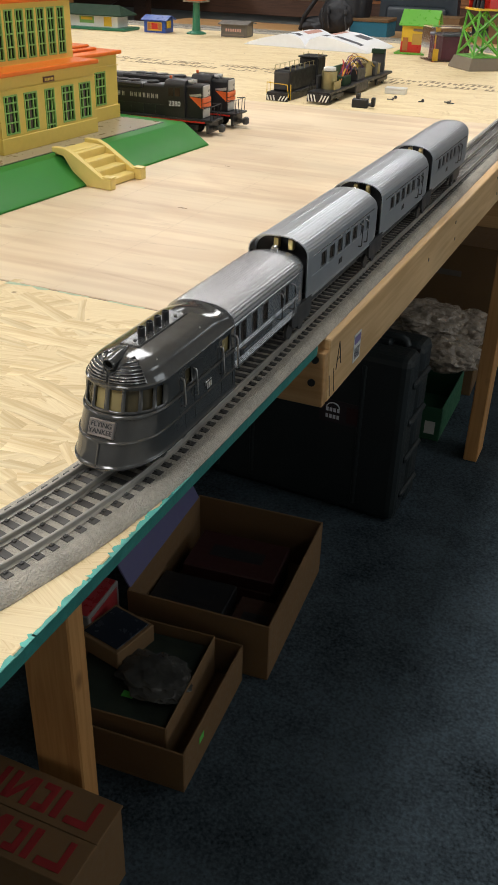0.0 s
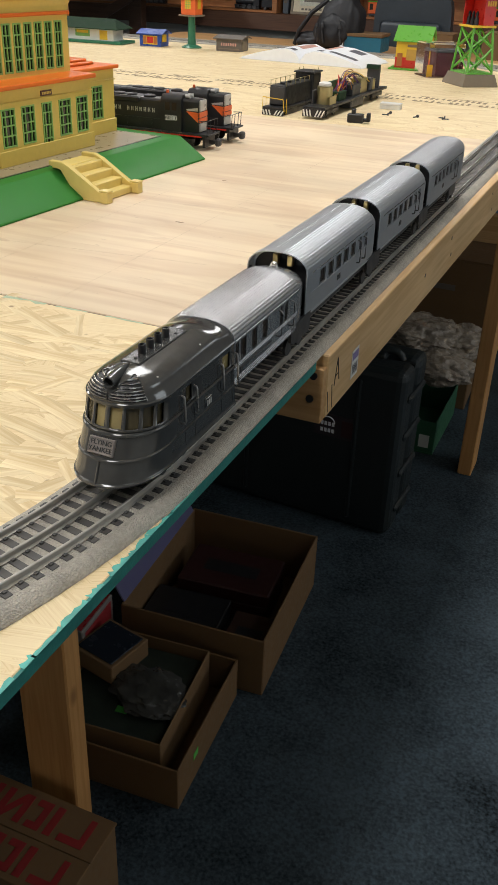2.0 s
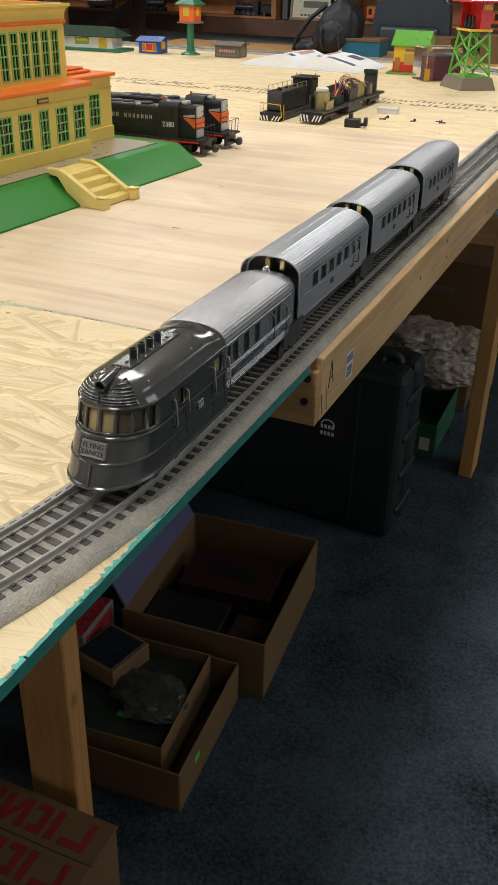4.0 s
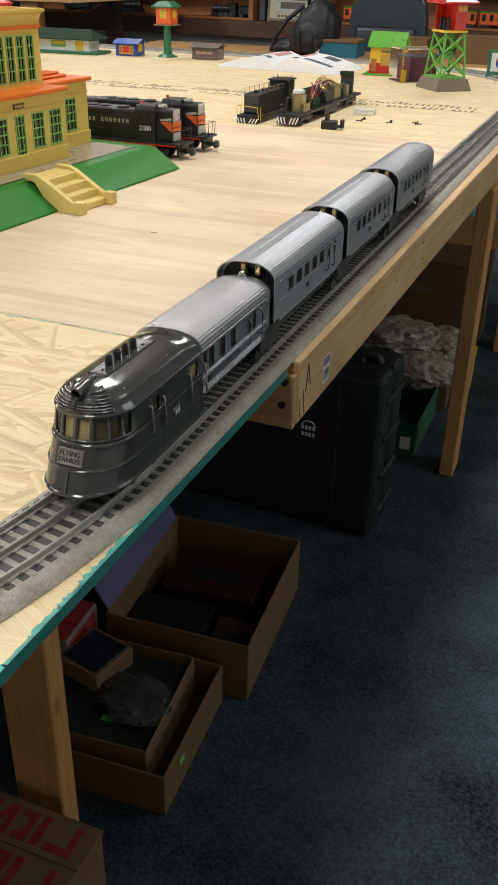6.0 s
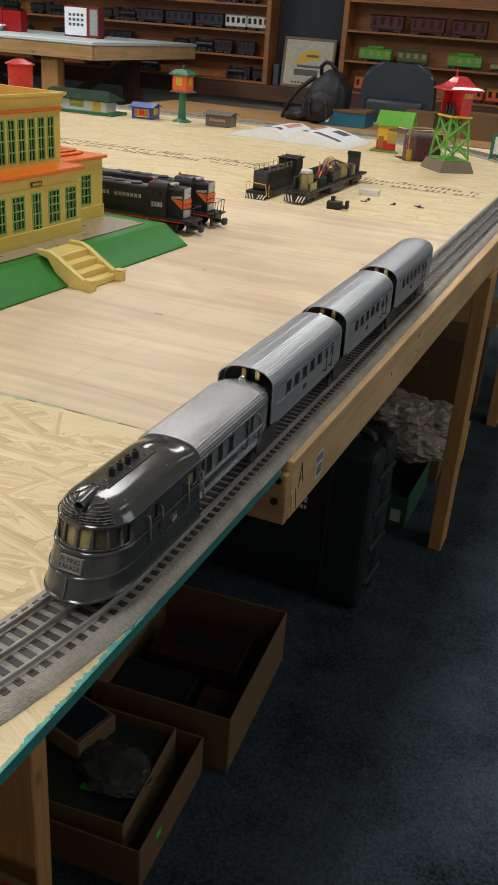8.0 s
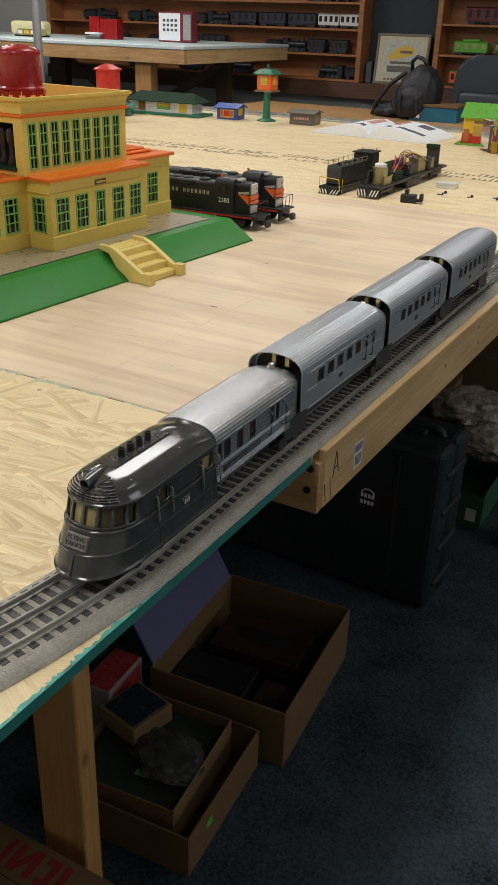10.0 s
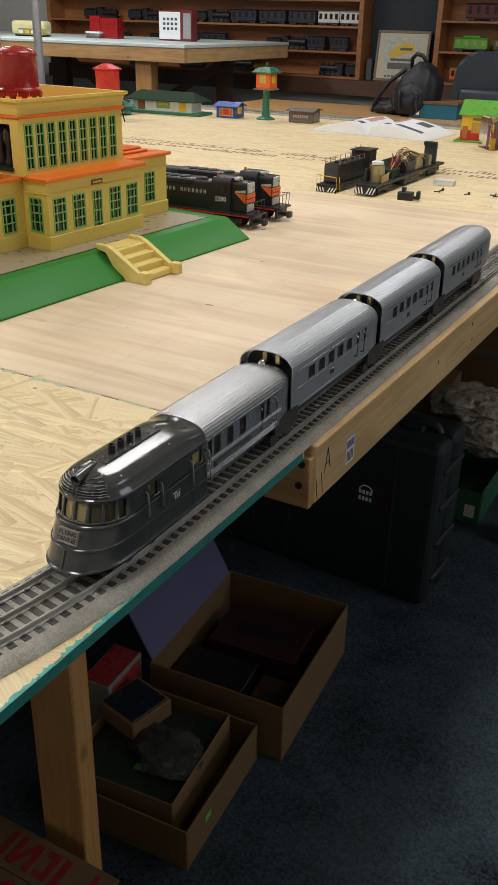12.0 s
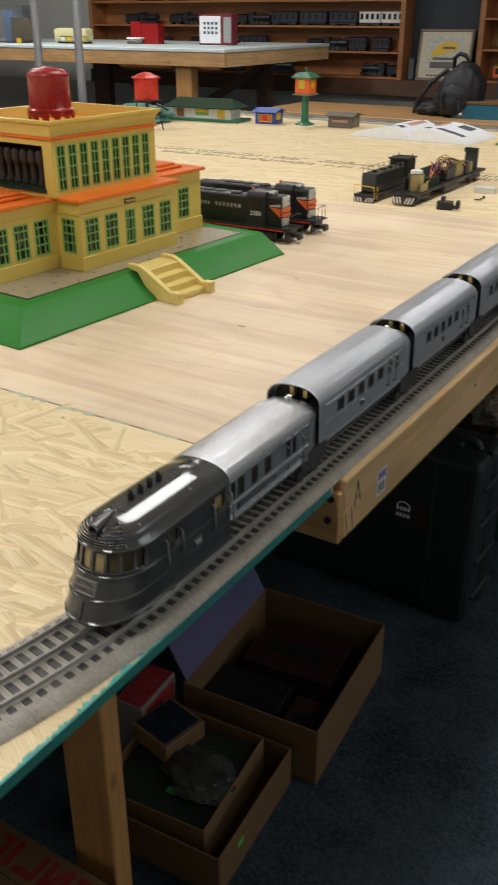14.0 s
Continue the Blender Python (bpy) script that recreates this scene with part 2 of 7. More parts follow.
GREYWIRE = material("grey_wire", (0.34, 0.33, 0.32), 0.3, 0.9, vary=0.1, bump=0.0)
PLATE = material("dull_nickel_plate", (0.36, 0.325, 0.305), 0.42, 0.6, vary=0.15, scale=60, bump=0.0)
WHITEMETAL = material("pale_numeral_metal", (0.62, 0.60, 0.56), 0.5, 0.3, vary=0.1, bump=0.0)
DARKCHROME = material("darkened_wire", (0.16, 0.155, 0.15), 0.3, 0.9, vary=0.15, bump=0.0)
SILVER = material("aluminium_paint", (0.57, 0.58, 0.595), 0.27, 0.80, vary=0.04, scale=30, fine=70, bump=0.0, rough_vary=0.0)
COACH = material("silver_coach_paint", (0.53, 0.555, 0.585), 0.31, 0.62, vary=0.04, scale=30, fine=70, bump=0.0, rough_vary=0.0)
BLACK = material("black_plastic", (0.012, 0.012, 0.013), 0.45, vary=0.3, bump=0.05)
DARKGREY = material("dark_grey_metal", (0.06, 0.06, 0.062), 0.5, 0.3, vary=0.25)
CREAM = material("cream_celluloid", (0.34, 0.27, 0.12), 0.2, vary=0.15, scale=60)
# same celluloid, with the dark aisle's reflection painted into the colour
DIMCREAM = material("dim_cream_celluloid", (0.085, 0.070, 0.038), 0.2, vary=0.2, scale=60, bump=0.0)
PANE = material("dark_pane", (0.045, 0.033, 0.025), 0.2, vary=0.3, bump=0.0, spec=0.25)
YELLOW = material("cream_yellow_enamel", (0.71, 0.53, 0.115), 0.36, vary=0.05, scale=14, fine=120, bump=0.0, rough_vary=0.03)
ORANGE = material("orange_enamel", (0.80, 0.17, 0.015), 0.32, vary=0.05, scale=9, bump=0.0, rough_vary=0.03)
GREEN = material("green_enamel", (0.038, 0.215, 0.036), 0.42, vary=0.05, scale=6, fine=30, bump=0.0, rough_vary=0.03, spec=0.15)
WINGREEN = material("window_green", (0.21, 0.42, 0.11), 0.4, vary=0.1, bump=0.02)
STONE = material("beige_deck", (0.33, 0.27, 0.17), 0.30, vary=0.06, scale=20, bump=0.0, rough_vary=0.04)
RED = material("dark_red_enamel", (0.32, 0.012, 0.012), 0.22, vary=0.1, bump=0.02)
CARD = material("brown_cardboard", (0.16, 0.088, 0.035), 0.8, vary=0.12, scale=12, fine=90, bump=0.1)

# ---- mesh helpers ----


def box(bm, x0, x1, y0, y1, z0, z1, bevel=0.0, seg=1):
    r = bmesh.ops.create_cube(bm, size=1.0)
    vs = r["verts"]
    for v in vs:
        v.co = Vector(((x0 + x1) / 2 + v.co.x * (x1 - x0), (y0 + y1) / 2 + v.co.y * (y1 - y0), (z0 + z1) / 2 + v.co.z * (z1 - z0)))
    if bevel:
        es = {e for v in vs for e in v.link_edges}
        r = bmesh.ops.bevel(bm, geom=list(es), offset=bevel, segments=seg, affect="EDGES", profile=0.5)
        vs = r["verts"]
    return vs


def moved(bm, vs, m):
    bmesh.ops.transform(bm, matrix=m, verts=vs)
    return vs


def cyl(bm, c, r, depth, axis="z", r2=None, n=20, bevel=0.0):
    """Cylinder or cone with its base centre at c."""
    made = bmesh.ops.create_cone(bm, cap_ends=True, segments=n, radius1=r, radius2=r if r2 is None else r2, depth=depth)
    vs = made["verts"]
    turn = {"z": Matrix.Identity(4), "x": Matrix.Rotation(radians(90), 4, "Y"), "y": Matrix.Rotation(radians(-90), 4, "X")}[axis]
    bmesh.ops.transform(bm, matrix=Matrix.Translation(c) @ turn @ Matrix.Translation((0, 0, depth / 2)), verts=vs)
    return vs


def prism(bm, outline, y0, y1, axis="y"):
    """Closed outline extruded along an axis; outline pairs are (x, z) for y, (y, z) for x, (x, y) for z."""
    def at(p, d):
        return {"y": (p[0], d, p[1]), "x": (d, p[0], p[1]), "z": (p[0], p[1], d)}[axis]
    a = [bm.verts.new(at(p, y0)) for p in outline]
    b = [bm.verts.new(at(p, y1)) for p in outline]
    k = len(outline)
    for i in range(k):
        bm.faces.new((a[i], a[(i + 1) % k], b[(i + 1) % k], b[i]))
    bm.faces.new(a)
    bm.faces.new(b[::-1])
    return a + b


def rod(bm, pts, r, n=8):
    """Round bar along a line of points."""
    pts = [Vector(p) for p in pts]
    rings = []
    for i, p in enumerate(pts):
        d = (pts[min(i + 1, len(pts) - 1)] - pts[max(i - 1, 0)]).normalized()
        q = d.to_track_quat("Z", "Y")
        rings.append([bm.verts.new(p + q @ Vector((r * math.cos(2 * math.pi * j / n), r * math.sin(2 * math.pi * j / n), 0))) for j in range(n)])
    for a, b in zip(rings, rings[1:]):
        for j in range(n):
            bm.faces.new((a[j], a[(j + 1) % n], b[(j + 1) % n], b[j]))
    bm.faces.new(rings[0][::-1])
    bm.faces.new(rings[-1])


def lathe(bm, profile, c=(0, 0, 0), n=28):
    """Profile of (radius, height) turned round the upright axis."""
    rings = [[bm.verts.new((c[0] + r * math.cos(2 * math.pi * j / n), c[1] + r * math.sin(2 * math.pi * j / n), c[2] + z)) for j in range(n)] for r, z in profile]
    for a, b in zip(rings, rings[1:]):
        for j in range(n):
            bm.faces.new((a[j], a[(j + 1) % n], b[(j + 1) % n], b[j]))
    bm.faces.new(rings[0][::-1])
    bm.faces.new(rings[-1])


def link(name, bm, mat, parent=None, smooth=False):
    bmesh.ops.recalc_face_normals(bm, faces=bm.faces)
    me = bpy.data.meshes.new(name)
    bm.to_mesh(me)
    bm.free()
    me.materials.append(mat)
    if smooth:
        me.polygons.foreach_set("use_smooth", [True] * len(me.polygons))
        me.set_sharp_from_angle(angle=radians(38))
    ob = new(name, me)
    ob.parent = parent
    return ob


def part(name, bm, mat, parent, label="", smooth=False):
    return tagged(link(name, bm, mat, parent, smooth), label)


def thing(name, m, label, category, group=""):
    ob = new(name)
    ob.empty_display_size = 0.02
    ob.matrix_world = m
    return tagged(ob, label, category, group)


def part_box(name, dims, mat, parent, bevel=0.0, label="", seg=1):
    bm = bmesh.new()
    box(bm, *dims, bevel, seg)
    return part(name, bm, mat, parent, label)


def structure(name, dims, mat, label, category, bevel=0.0):
    bm = bmesh.new()
    box(bm, *dims, bevel)
    return tagged(link(name, bm, mat), label, category, kind="structure")


def word(name, text, size, mat, m, parent, depth=0.0004):
    """Raised lettering in the built-in font, turned into a mesh."""
    cu = bpy.data.curves.new(name, "FONT")
    cu.body, cu.size, cu.extrude, cu.align_x, cu.align_y = text, size, depth, "CENTER", "CENTER"
    tmp = bpy.data.objects.new(name, cu)
    scene.collection.objects.link(tmp)
    me = bpy.data.meshes.new_from_object(tmp.evaluated_get(bpy.context.evaluated_depsgraph_get()))
    bpy.data.objects.remove(tmp)
    me.materials.clear()
    me.materials.append(mat)
    ob = new(name, me)
    ob.parent = parent
    ob.matrix_basis = m
    return ob


# ---- room ----
XL, XR, YF, YB = -9.5, 3.2, -4.0, 7.46
structure("floor", (XL, XR, YF, YB, FLOOR - 0.1, FLOOR), CARPET, "dark blue-grey flecked carpet", "floor")
structure("ceiling", (XL, XR, YF, YB, CEIL, CEIL + 0.1), CEILING, "off-white ceiling", "ceiling")
structure("wall_north", (XL, XR, YB, YB + 0.15, FLOOR, CEIL), WALL, "pale painted wall behind the shelves", "wall")
structure("wall_south", (XL, XR, YF - 0.15, YF, FLOOR, CEIL), WALL, "pale painted wall", "wall")
structure("wall_west", (XL - 0.15, XL, YF, YB, FLOOR, CEIL), WALL, "pale painted wall", "wall")
bm = bmesh.new()
for y0, y1, z0, z1 in ((YF, 0.6, FLOOR, CEIL), (2.6, YB, FLOOR, CEIL), (0.6, 2.6, FLOOR, -0.06), (0.6, 2.6, 1.16, CEIL)):
    box(bm, XR, XR + 0.15, y0, y1, z0, z1)
tagged(link("wall_east", bm, WALL), "pale painted wall with an opening for the added window", "wall", kind="structure")
# unseen window, added round the side light's opening
win = thing("window_1", pose(XR, 1.6, -0.06), "white framed window added unseen in the side wall", "window")
tagged(win, kind="structure")
for dims in ((0.05, 0.11, -1.0, -0.95, 0, 1.22), (0.05, 0.11, 0.95, 1.0, 0, 1.22), (0.05, 0.11, -0.949, 0.949, 0, 0.05), (0.05, 0.11, -0.949, 0.949, 1.17, 1.22), (0.06, 0.10, -0.02, 0.02, 0.051, 1.169)):
    part_box("added_window_frame", dims, CEILING, win, 0.003)

for lx, ly, lw, ll in LAMPS:
    fx = thing("ceiling_light", pose(lx, ly, CEIL), "recessed white fluorescent ceiling fitting, unseen; east row added as fill", "ceiling light", "ceiling lights")
    part_box("housing", (-lw / 2 - 0.03, lw / 2 + 0.03, -ll / 2 - 0.03, ll / 2 + 0.03, -0.08, -0.001), CEILING, fx, 0.004)

# ---- layout table ----
EDGE = 0.047
table = thing("layout_table", pose(0, 0, 0), "large timber train layout table with bare strand board and plywood top", "table")
near_board = part_box("strand_board_panel", (-3.0, EDGE - 0.002, -0.9, 0.339, -0.012, 0), OSB, table, 0.001, "strand board panel with chipped teal painted edge")
part_box("plywood_panel", (-3.0, EDGE - 0.0185, 0.3417, 1.80, -0.012, 0), PLY, table, 0.001, "bare plywood panel with pencil lines")
part_box("far_strand_board_panel", (-3.0, EDGE - 0.0185, 1.803, 3.75, -0.012, 0), OSB, table, 0.001)
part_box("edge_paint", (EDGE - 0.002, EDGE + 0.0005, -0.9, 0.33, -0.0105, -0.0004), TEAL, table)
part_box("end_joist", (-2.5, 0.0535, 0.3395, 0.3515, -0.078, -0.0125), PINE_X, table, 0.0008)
part_box("joint_gap", (-3.0, EDGE - 0.0185, 0.3395, 0.3413, -0.012, -0.0008), DARK_WOOD, table)
beam = part_box("rim_beam", (0.0, 0.026, 0.015, 1.50, -0.077, 0.0), PINE_Y, table, 0.0015)
beam.matrix_basis = pose(0.0285, 0.337, 0, 0, 0, -0.45)
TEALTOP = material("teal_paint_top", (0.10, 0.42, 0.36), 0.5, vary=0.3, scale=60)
BRASSY = material("yellow_brass", (0.55, 0.42, 0.18), 0.35, 0.9, vary=0.15)
beam2 = part_box("rim_beam", (0.0, 0.026, 0.0, 1.9, -0.077, 0.0), PINE_Y, table, 0.0015)
beam2.matrix_basis = pose(0.0405, 1.845, 0, 0, 0, -0.2)
part_box("beam_block", (0.02, 0.066, 1.79, 1.86, -0.115, -0.078), PINE_Y, table, 0.002)
for jy in (1.10, 1.84, 2.7, 3.70):
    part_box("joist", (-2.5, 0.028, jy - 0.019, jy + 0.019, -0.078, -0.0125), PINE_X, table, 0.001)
for bz in (-0.021, -0.049):
    bm = bmesh.new()
    cyl(bm, (0.0425 if bz > -0.03 else 0.040, 0.3375, bz), 0.0044, 0.006, "y", n=16)
    part("bolt_hole", bm, BLACK, table, "dark countersunk bolt hole")


def leg(x0, x1, y0, y1, top=-0.0125):
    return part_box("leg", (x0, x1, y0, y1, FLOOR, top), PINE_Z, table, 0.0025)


leg(-0.335, -0.25, 0.242, 0.280)
leg(0.038, 0.076, 1.70, 1.789, -0.078)
leg(0.038, 0.076, 2.69, 2.78, -0.078)
leg(-0.75, -0.66, 2.30, 2.338)
leg(-1.3, -1.21, 0.28, 0.318)
leg(-2.45, -2.41, 0.25, 0.34)
leg(-2.45, -2.41, 3.5, 3.59)
leg(-0.2, -0.16, 3.6, 3.69)
part_box("cross_brace", (-0.9, 0.036, 2.42, 2.46, -0.42, -0.33), PINE_X, table, 0.002)

rc2 = random.Random(9)
y = -0.45
while y < 0.32:
    L = rc2.uniform(0.010, 0.035)
    k = 7
    wd = [rc2.uniform(0.0008, 0.0055) for _ in range(k)]
    bm = bmesh.new()
    a = [bm.verts.new((EDGE + 0.0004, y + L * i / (k - 1), 0.0003)) for i in range(k)]
    b = [bm.verts.new((EDGE - wd[i], y + L * i / (k - 1), 0.0003)) for i in range(k)]
    for i in range(k - 1):
        bm.faces.new((a[i], a[i + 1], b[i + 1], b[i]))
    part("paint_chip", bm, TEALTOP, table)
    y += L + rc2.uniform(-0.002, 0.012)

# thin teal wash left along the joint between the panels
WASH = material("teal_wash", (0.46, 0.55, 0.38), 0.6, vary=0.3, scale=50, fine=200)
x = -1.0
while x < 0.02:
    L = rc2.uniform(0.015, 0.06)
    k = 6
    wd = [rc2.uniform(0.0015, 0.009 if x < -0.35 else 0.004) for _ in range(k)]
    bm = bmesh.new()
    a = [bm.verts.new((x + L * i / (k - 1), 0.3392, 0.0004)) for i in range(k)]
    b = [bm.verts.new((x + L * i / (k - 1), 0.3392 - wd[i], 0.0004)) for i in range(k)]
    for i in range(k - 1):
        bm.faces.new((a[i], a[i + 1], b[i + 1], b[i]))
    part("paint_wash", bm, WASH, table)
    x += L + rc2.uniform(0.0, 0.03)

# ---- track along the table edge, curving away towards the viewer ----
YC, RAD, CX = 0.07, 0.75, 0.001


def centre(s):
    """Place and heading of the track's centre line; s is the distance past the start of the straight."""
    if s >= 0:
        if s <= 2.78:
            return CX, YC + s, 0.0
        a = (s - 2.78) / 0.8
        if a > math.pi / 2:
            return CX - 0.8 - 0.8 * (a - math.pi / 2), YC + 2.78 + 0.8, math.pi / 2
        return CX - 0.8 * (1 - math.cos(a)), YC + 2.78 + 0.8 * math.sin(a), a
    a = -s / RAD
    return CX - RAD * (1 - math.cos(a)), YC - RAD * math.sin(a), -a


def sweep(bm, outline, s0, s1, step):
    k = max(2, int((s1 - s0) / step) + 1)
    rings = []
    for i in range(k):
        x, y, a = centre(s0 + (s1 - s0) * i / (k - 1))
        c, s = math.cos(a), math.sin(a)
        rings.append([bm.verts.new((x + u * c, y + u * s, z)) for u, z in outline])
    m = len(outline)
    for a, b in zip(rings, rings[1:]):
        for j in range(m):
            bm.faces.new((a[j], a[(j + 1) % m], b[(j + 1) % m], b[j]))
    bm.faces.new(rings[0][::-1])
    bm.faces.new(rings[-1])


S0, S1 = -0.42, 6.2
track = thing("toy_train_track", pose(0, 0, 0), "three-rail toy train track on moulded grey roadbed", "train track")
bm = bmesh.new()
outline = [(-0.0435, 0.0004), (-0.0425, 0.003), (-0.035, 0.0085), (0.038, 0.0085), (0.0455, 0.003), (0.0465, 0.0004)]
sweep(bm, outline, S0, S1, 0.03)
part("roadbed", bm, ROADBED, track, "rough grey textured roadbed", True)
for u in (-0.0232, 0, 0.0232):
    bm = bmesh.new()
    w, z = 0.0012, 0.0150
    sweep(bm, [(u - 0.003, 0.0098), (u - 0.0010, 0.0108), (u - 0.0009, z - 0.0022), (u - w, z - 0.0016), (u - w, z - 0.0006), (u - w * 0.5, z), (u + w * 0.5, z), (u + w, z - 0.0006), (u + w, z - 0.0016), (u + 0.0009, z - 0.0022), (u + 0.0010, 0.0108), (u + 0.003, 0.0098)], S0, S1, 0.03)
    part("rail", bm, RAIL, track, "dull steel rail", True)
bm = bmesh.new()
box(bm, -0.0325, 0.0325, -0.0033, 0.0033, 0.0075, 0.0093, 0.0003)
for u in (-0.0232, 0.0232, 0.0):
    for sx in (-1, 1):
        box(bm, u + sx * 0.0042 - 0.0012, u + sx * 0.0042 + 0.0012, -0.0014, 0.0014, 0.0092, 0.0106)
bmesh.ops.recalc_face_normals(bm, faces=bm.faces)
tie_mesh = bpy.data.meshes.new("tie")
bm.to_mesh(tie_mesh)
bm.free()
tie_mesh.materials.append(TIE)
TIES = []
s = S0 + 0.005
while s < S1:
    x, y, a = centre(s)
    TIES.append(pose(x, y, 0, 0, 0, math.degrees(a)))
    s += 0.0126


# ---- streamlined train ----
def arc_roof(w, z0, h, n=24):
    """Half-round roof from +w to -w."""
    pts = []
    for i in range(n + 1):
        c, s = math.cos(math.pi * i / n), math.sin(math.pi * i / n)
        pts.append((w * math.copysign(abs(c) ** 0.80, c), z0 + h * abs(s) ** 0.88))
    return pts


def wall_with_windows(bm, x0, x1, y0, y1, z0, z1, wins, wz0, wz1):
    """Side wall of one welded sheet round real openings."""
    cuts = sorted({y0, y1, *[c for w in wins for c in w]})
    made = []
    for a, b in zip(cuts, cuts[1:]):
        made += box(bm, x0, x1, a, b, z0, wz0)
        made += box(bm, x0, x1, a, b, wz1, z1)
        if (a, b) not in wins:
            made += box(bm, x0, x1, a, b, wz0, wz1)
    bmesh.ops.remove_doubles(bm, verts=made, dist=0.00001)


def bogie(parent, y):
    bm = bmesh.new()
    for sx in (-1, 1):
        box(bm, sx * 0.026 - 0.002, sx * 0.026 + 0.002, y - 0.026, y + 0.026, 0.0240, 0.042, 0.001)
        for dy in (-0.017, 0.017):
            cyl(bm, (sx * 0.0245 - 0.0015, y + dy, 0.0240), 0.0088, 0.003, "x", n=18)
    box(bm, -0.02, 0.02, y - 0.02, y + 0.02, 0.026, 0.047)
    part("bogie", bm, DARKGREY, parent, "dark grey pressed metal bogie")


def loft(bm, rings, cap_top=False, cap_bottom=False):
    vr = [[bm.verts.new(p) for p in r] for r in rings]
    k = len(vr[0])
    for a, b in zip(vr, vr[1:]):
        for j in range(k - 1):
            bm.faces.new((a[j], a[j + 1], b[j + 1], b[j]))
    if cap_top:
        bm.faces.new(vr[-1])
    if cap_bottom:
        bm.faces.new(vr[0][::-1])


def fluted_roof(w, z0, h, ribs=24, amp=0.0004, cornice=0.0055):
    """Roof section from +w to -w: smooth cornices, round flutes between them."""
    n = ribs * 8
    base = arc_roof(w, z0, h, n)
    far = [0.0]
    for a, b in zip(base, base[1:]):
        far.append(far[-1] + math.hypot(b[0] - a[0], b[1] - a[1]))
    run = far[-1] - 2 * cornice
    pts = []
    for i, (x, z) in enumerate(base):
        s = far[i] - cornice
        if 0 < s < run:
            a, b = base[i - 1], base[i + 1]
            tx, tz = b[0] - a[0], b[1] - a[1]
            k = amp * abs(math.sin(math.pi * ribs * s / run)) / max(1e-9, math.hypot(tx, tz))
            x, z = x + tz * k, z - tx * k
        pts.append((x, z))
    return pts


def coach_shell(t, y0, y1, wins, ZB, ZS, crown, wz, paint, flutes=()):
    """Silver coach between y0 and y1 (local), with windows on both sides."""
    W = 0.0325
    for sx in (-1, 1):
        bm = bmesh.new()
        a, b = (W - 0.0012, W) if sx > 0 else (-W, -W + 0.0012)
        wall_with_windows(bm, a, b, y0, y1, ZB, ZS, wins, *wz)
        part("side_wall", bm, paint, t)
        for z in flutes:
            part_box("flute", (sx * W - 0.0005, sx * W + 0.0006, y0 + 0.001, y1 - 0.001, z, z + 0.0013), paint, t, 0.0004)
        part_box("drip_rail", (sx * W - 0.0005, sx * W + 0.0009, y0, y1, ZS - 0.0012, ZS + 0.0002), CHROME, t, 0.0004)
        part_box("sill_rail", (sx * W - 0.0005, sx * W + 0.0006, y0, y1, wz[0] - 0.0024, wz[0] - 0.0014), paint, t, 0.0003)
        for a, b in wins:
            x0, x1 = (W - 0.0022, W - 0.0012) if sx > 0 else (-W + 0.0012, -W + 0.0022)
            pane = part_box("window_pane", (x0, x1, a + 0.0002, b - 0.0002, wz[0] + 0.0002, wz[1] - 0.0002), PANE, t)
            bm = bmesh.new()
            for q in ((a - 0.0008, a, wz[0], wz[1]), (b, b + 0.0008, wz[0], wz[1]), (a - 0.0008, b + 0.0008, wz[1], wz[1] + 0.0008), (a - 0.0008, b + 0.0008, wz[0] - 0.0008, wz[0])):
                box(bm, sx * W - 0.0004, sx * W + 0.0005, *q)
            part("frame", bm, paint, pane)
    bm = bmesh.new()
    prism(bm, fluted_roof(W + 0.0006, ZS - 0.001, crown - ZS + 0.001), y0, y1)
    part("roof", bm, paint, t, "fluted silver roof with smooth cornices", True)
    part_box("underframe", (-0.027, 0.027, y0 + 0.004, y1 - 0.004, 0.038, ZB + 0.002), DARKGREY, t)


def hood(t, y0, y1, W=0.0335, z0=0.0935, top=0.0208, foot=0.053):
    """Hoop that bridges two coaches, hollow and dark inside."""
    bm = bmesh.new()
    out = [(W, foot)] + fluted_roof(W, z0, top) + [(-W, foot)]
    inn = [(x * 0.968, foot if z <= foot + 0.001 else foot + (z - foot) * 0.982) for x, z in out]
    k = len(out)
    rings = [[bm.verts.new((x, y, z)) for x, z in o] for o, y in ((out, y1), (out, y0), (inn, y0), (inn, y1))]
    for a, b in zip(rings, rings[1:]):
        for j in range(k - 1):
            bm.faces.new((a[j], a[j + 1], b[j + 1], b[j]))
    part("vestibule_hood", bm, COACH, t, "thin silver hood over the gap", True)


def truck_skirt(parent, y):
    """Articulated truck between two cars: wheels behind a deep plate."""
    bm = bmesh.new()
    for sx in (-1, 1):
        for dy in (-0.016, 0.016):
            cyl(bm, (sx * 0.0245 - 0.0015, y + dy, 0.0240), 0.0088, 0.003, "x", n=18)
    box(bm, -0.02, 0.02, y - 0.02, y + 0.02, 0.024, 0.047)
    part("wheel_set", bm, DARKGREY, parent, "dark wheels behind the truck plate")
    for sx in (-1, 1):
        bm = bmesh.new()
        a, b = (0.0300, 0.0330) if sx > 0 else (-0.0330, -0.0300)
        prism(bm, [(y - 0.028, 0.0345), (y - 0.022, 0.0300), (y + 0.022, 0.0300), (y + 0.027, 0.0345), (y + 0.027, 0.0515), (y - 0.028, 0.0515)], a, b, "x")
        part("truck_plate", bm, DARKGREY, parent, "deep dark grey truck side plate")


# power car: raked gunmetal nose and cab, fluted silver rear half
power = thing("streamliner_power_car", pose(0, 0, 0), "gunmetal and silver tinplate streamliner power car on the track", "toy train", "streamliner cars")
YE, EAVE, PW = 0.146, 0.0880, 2.2
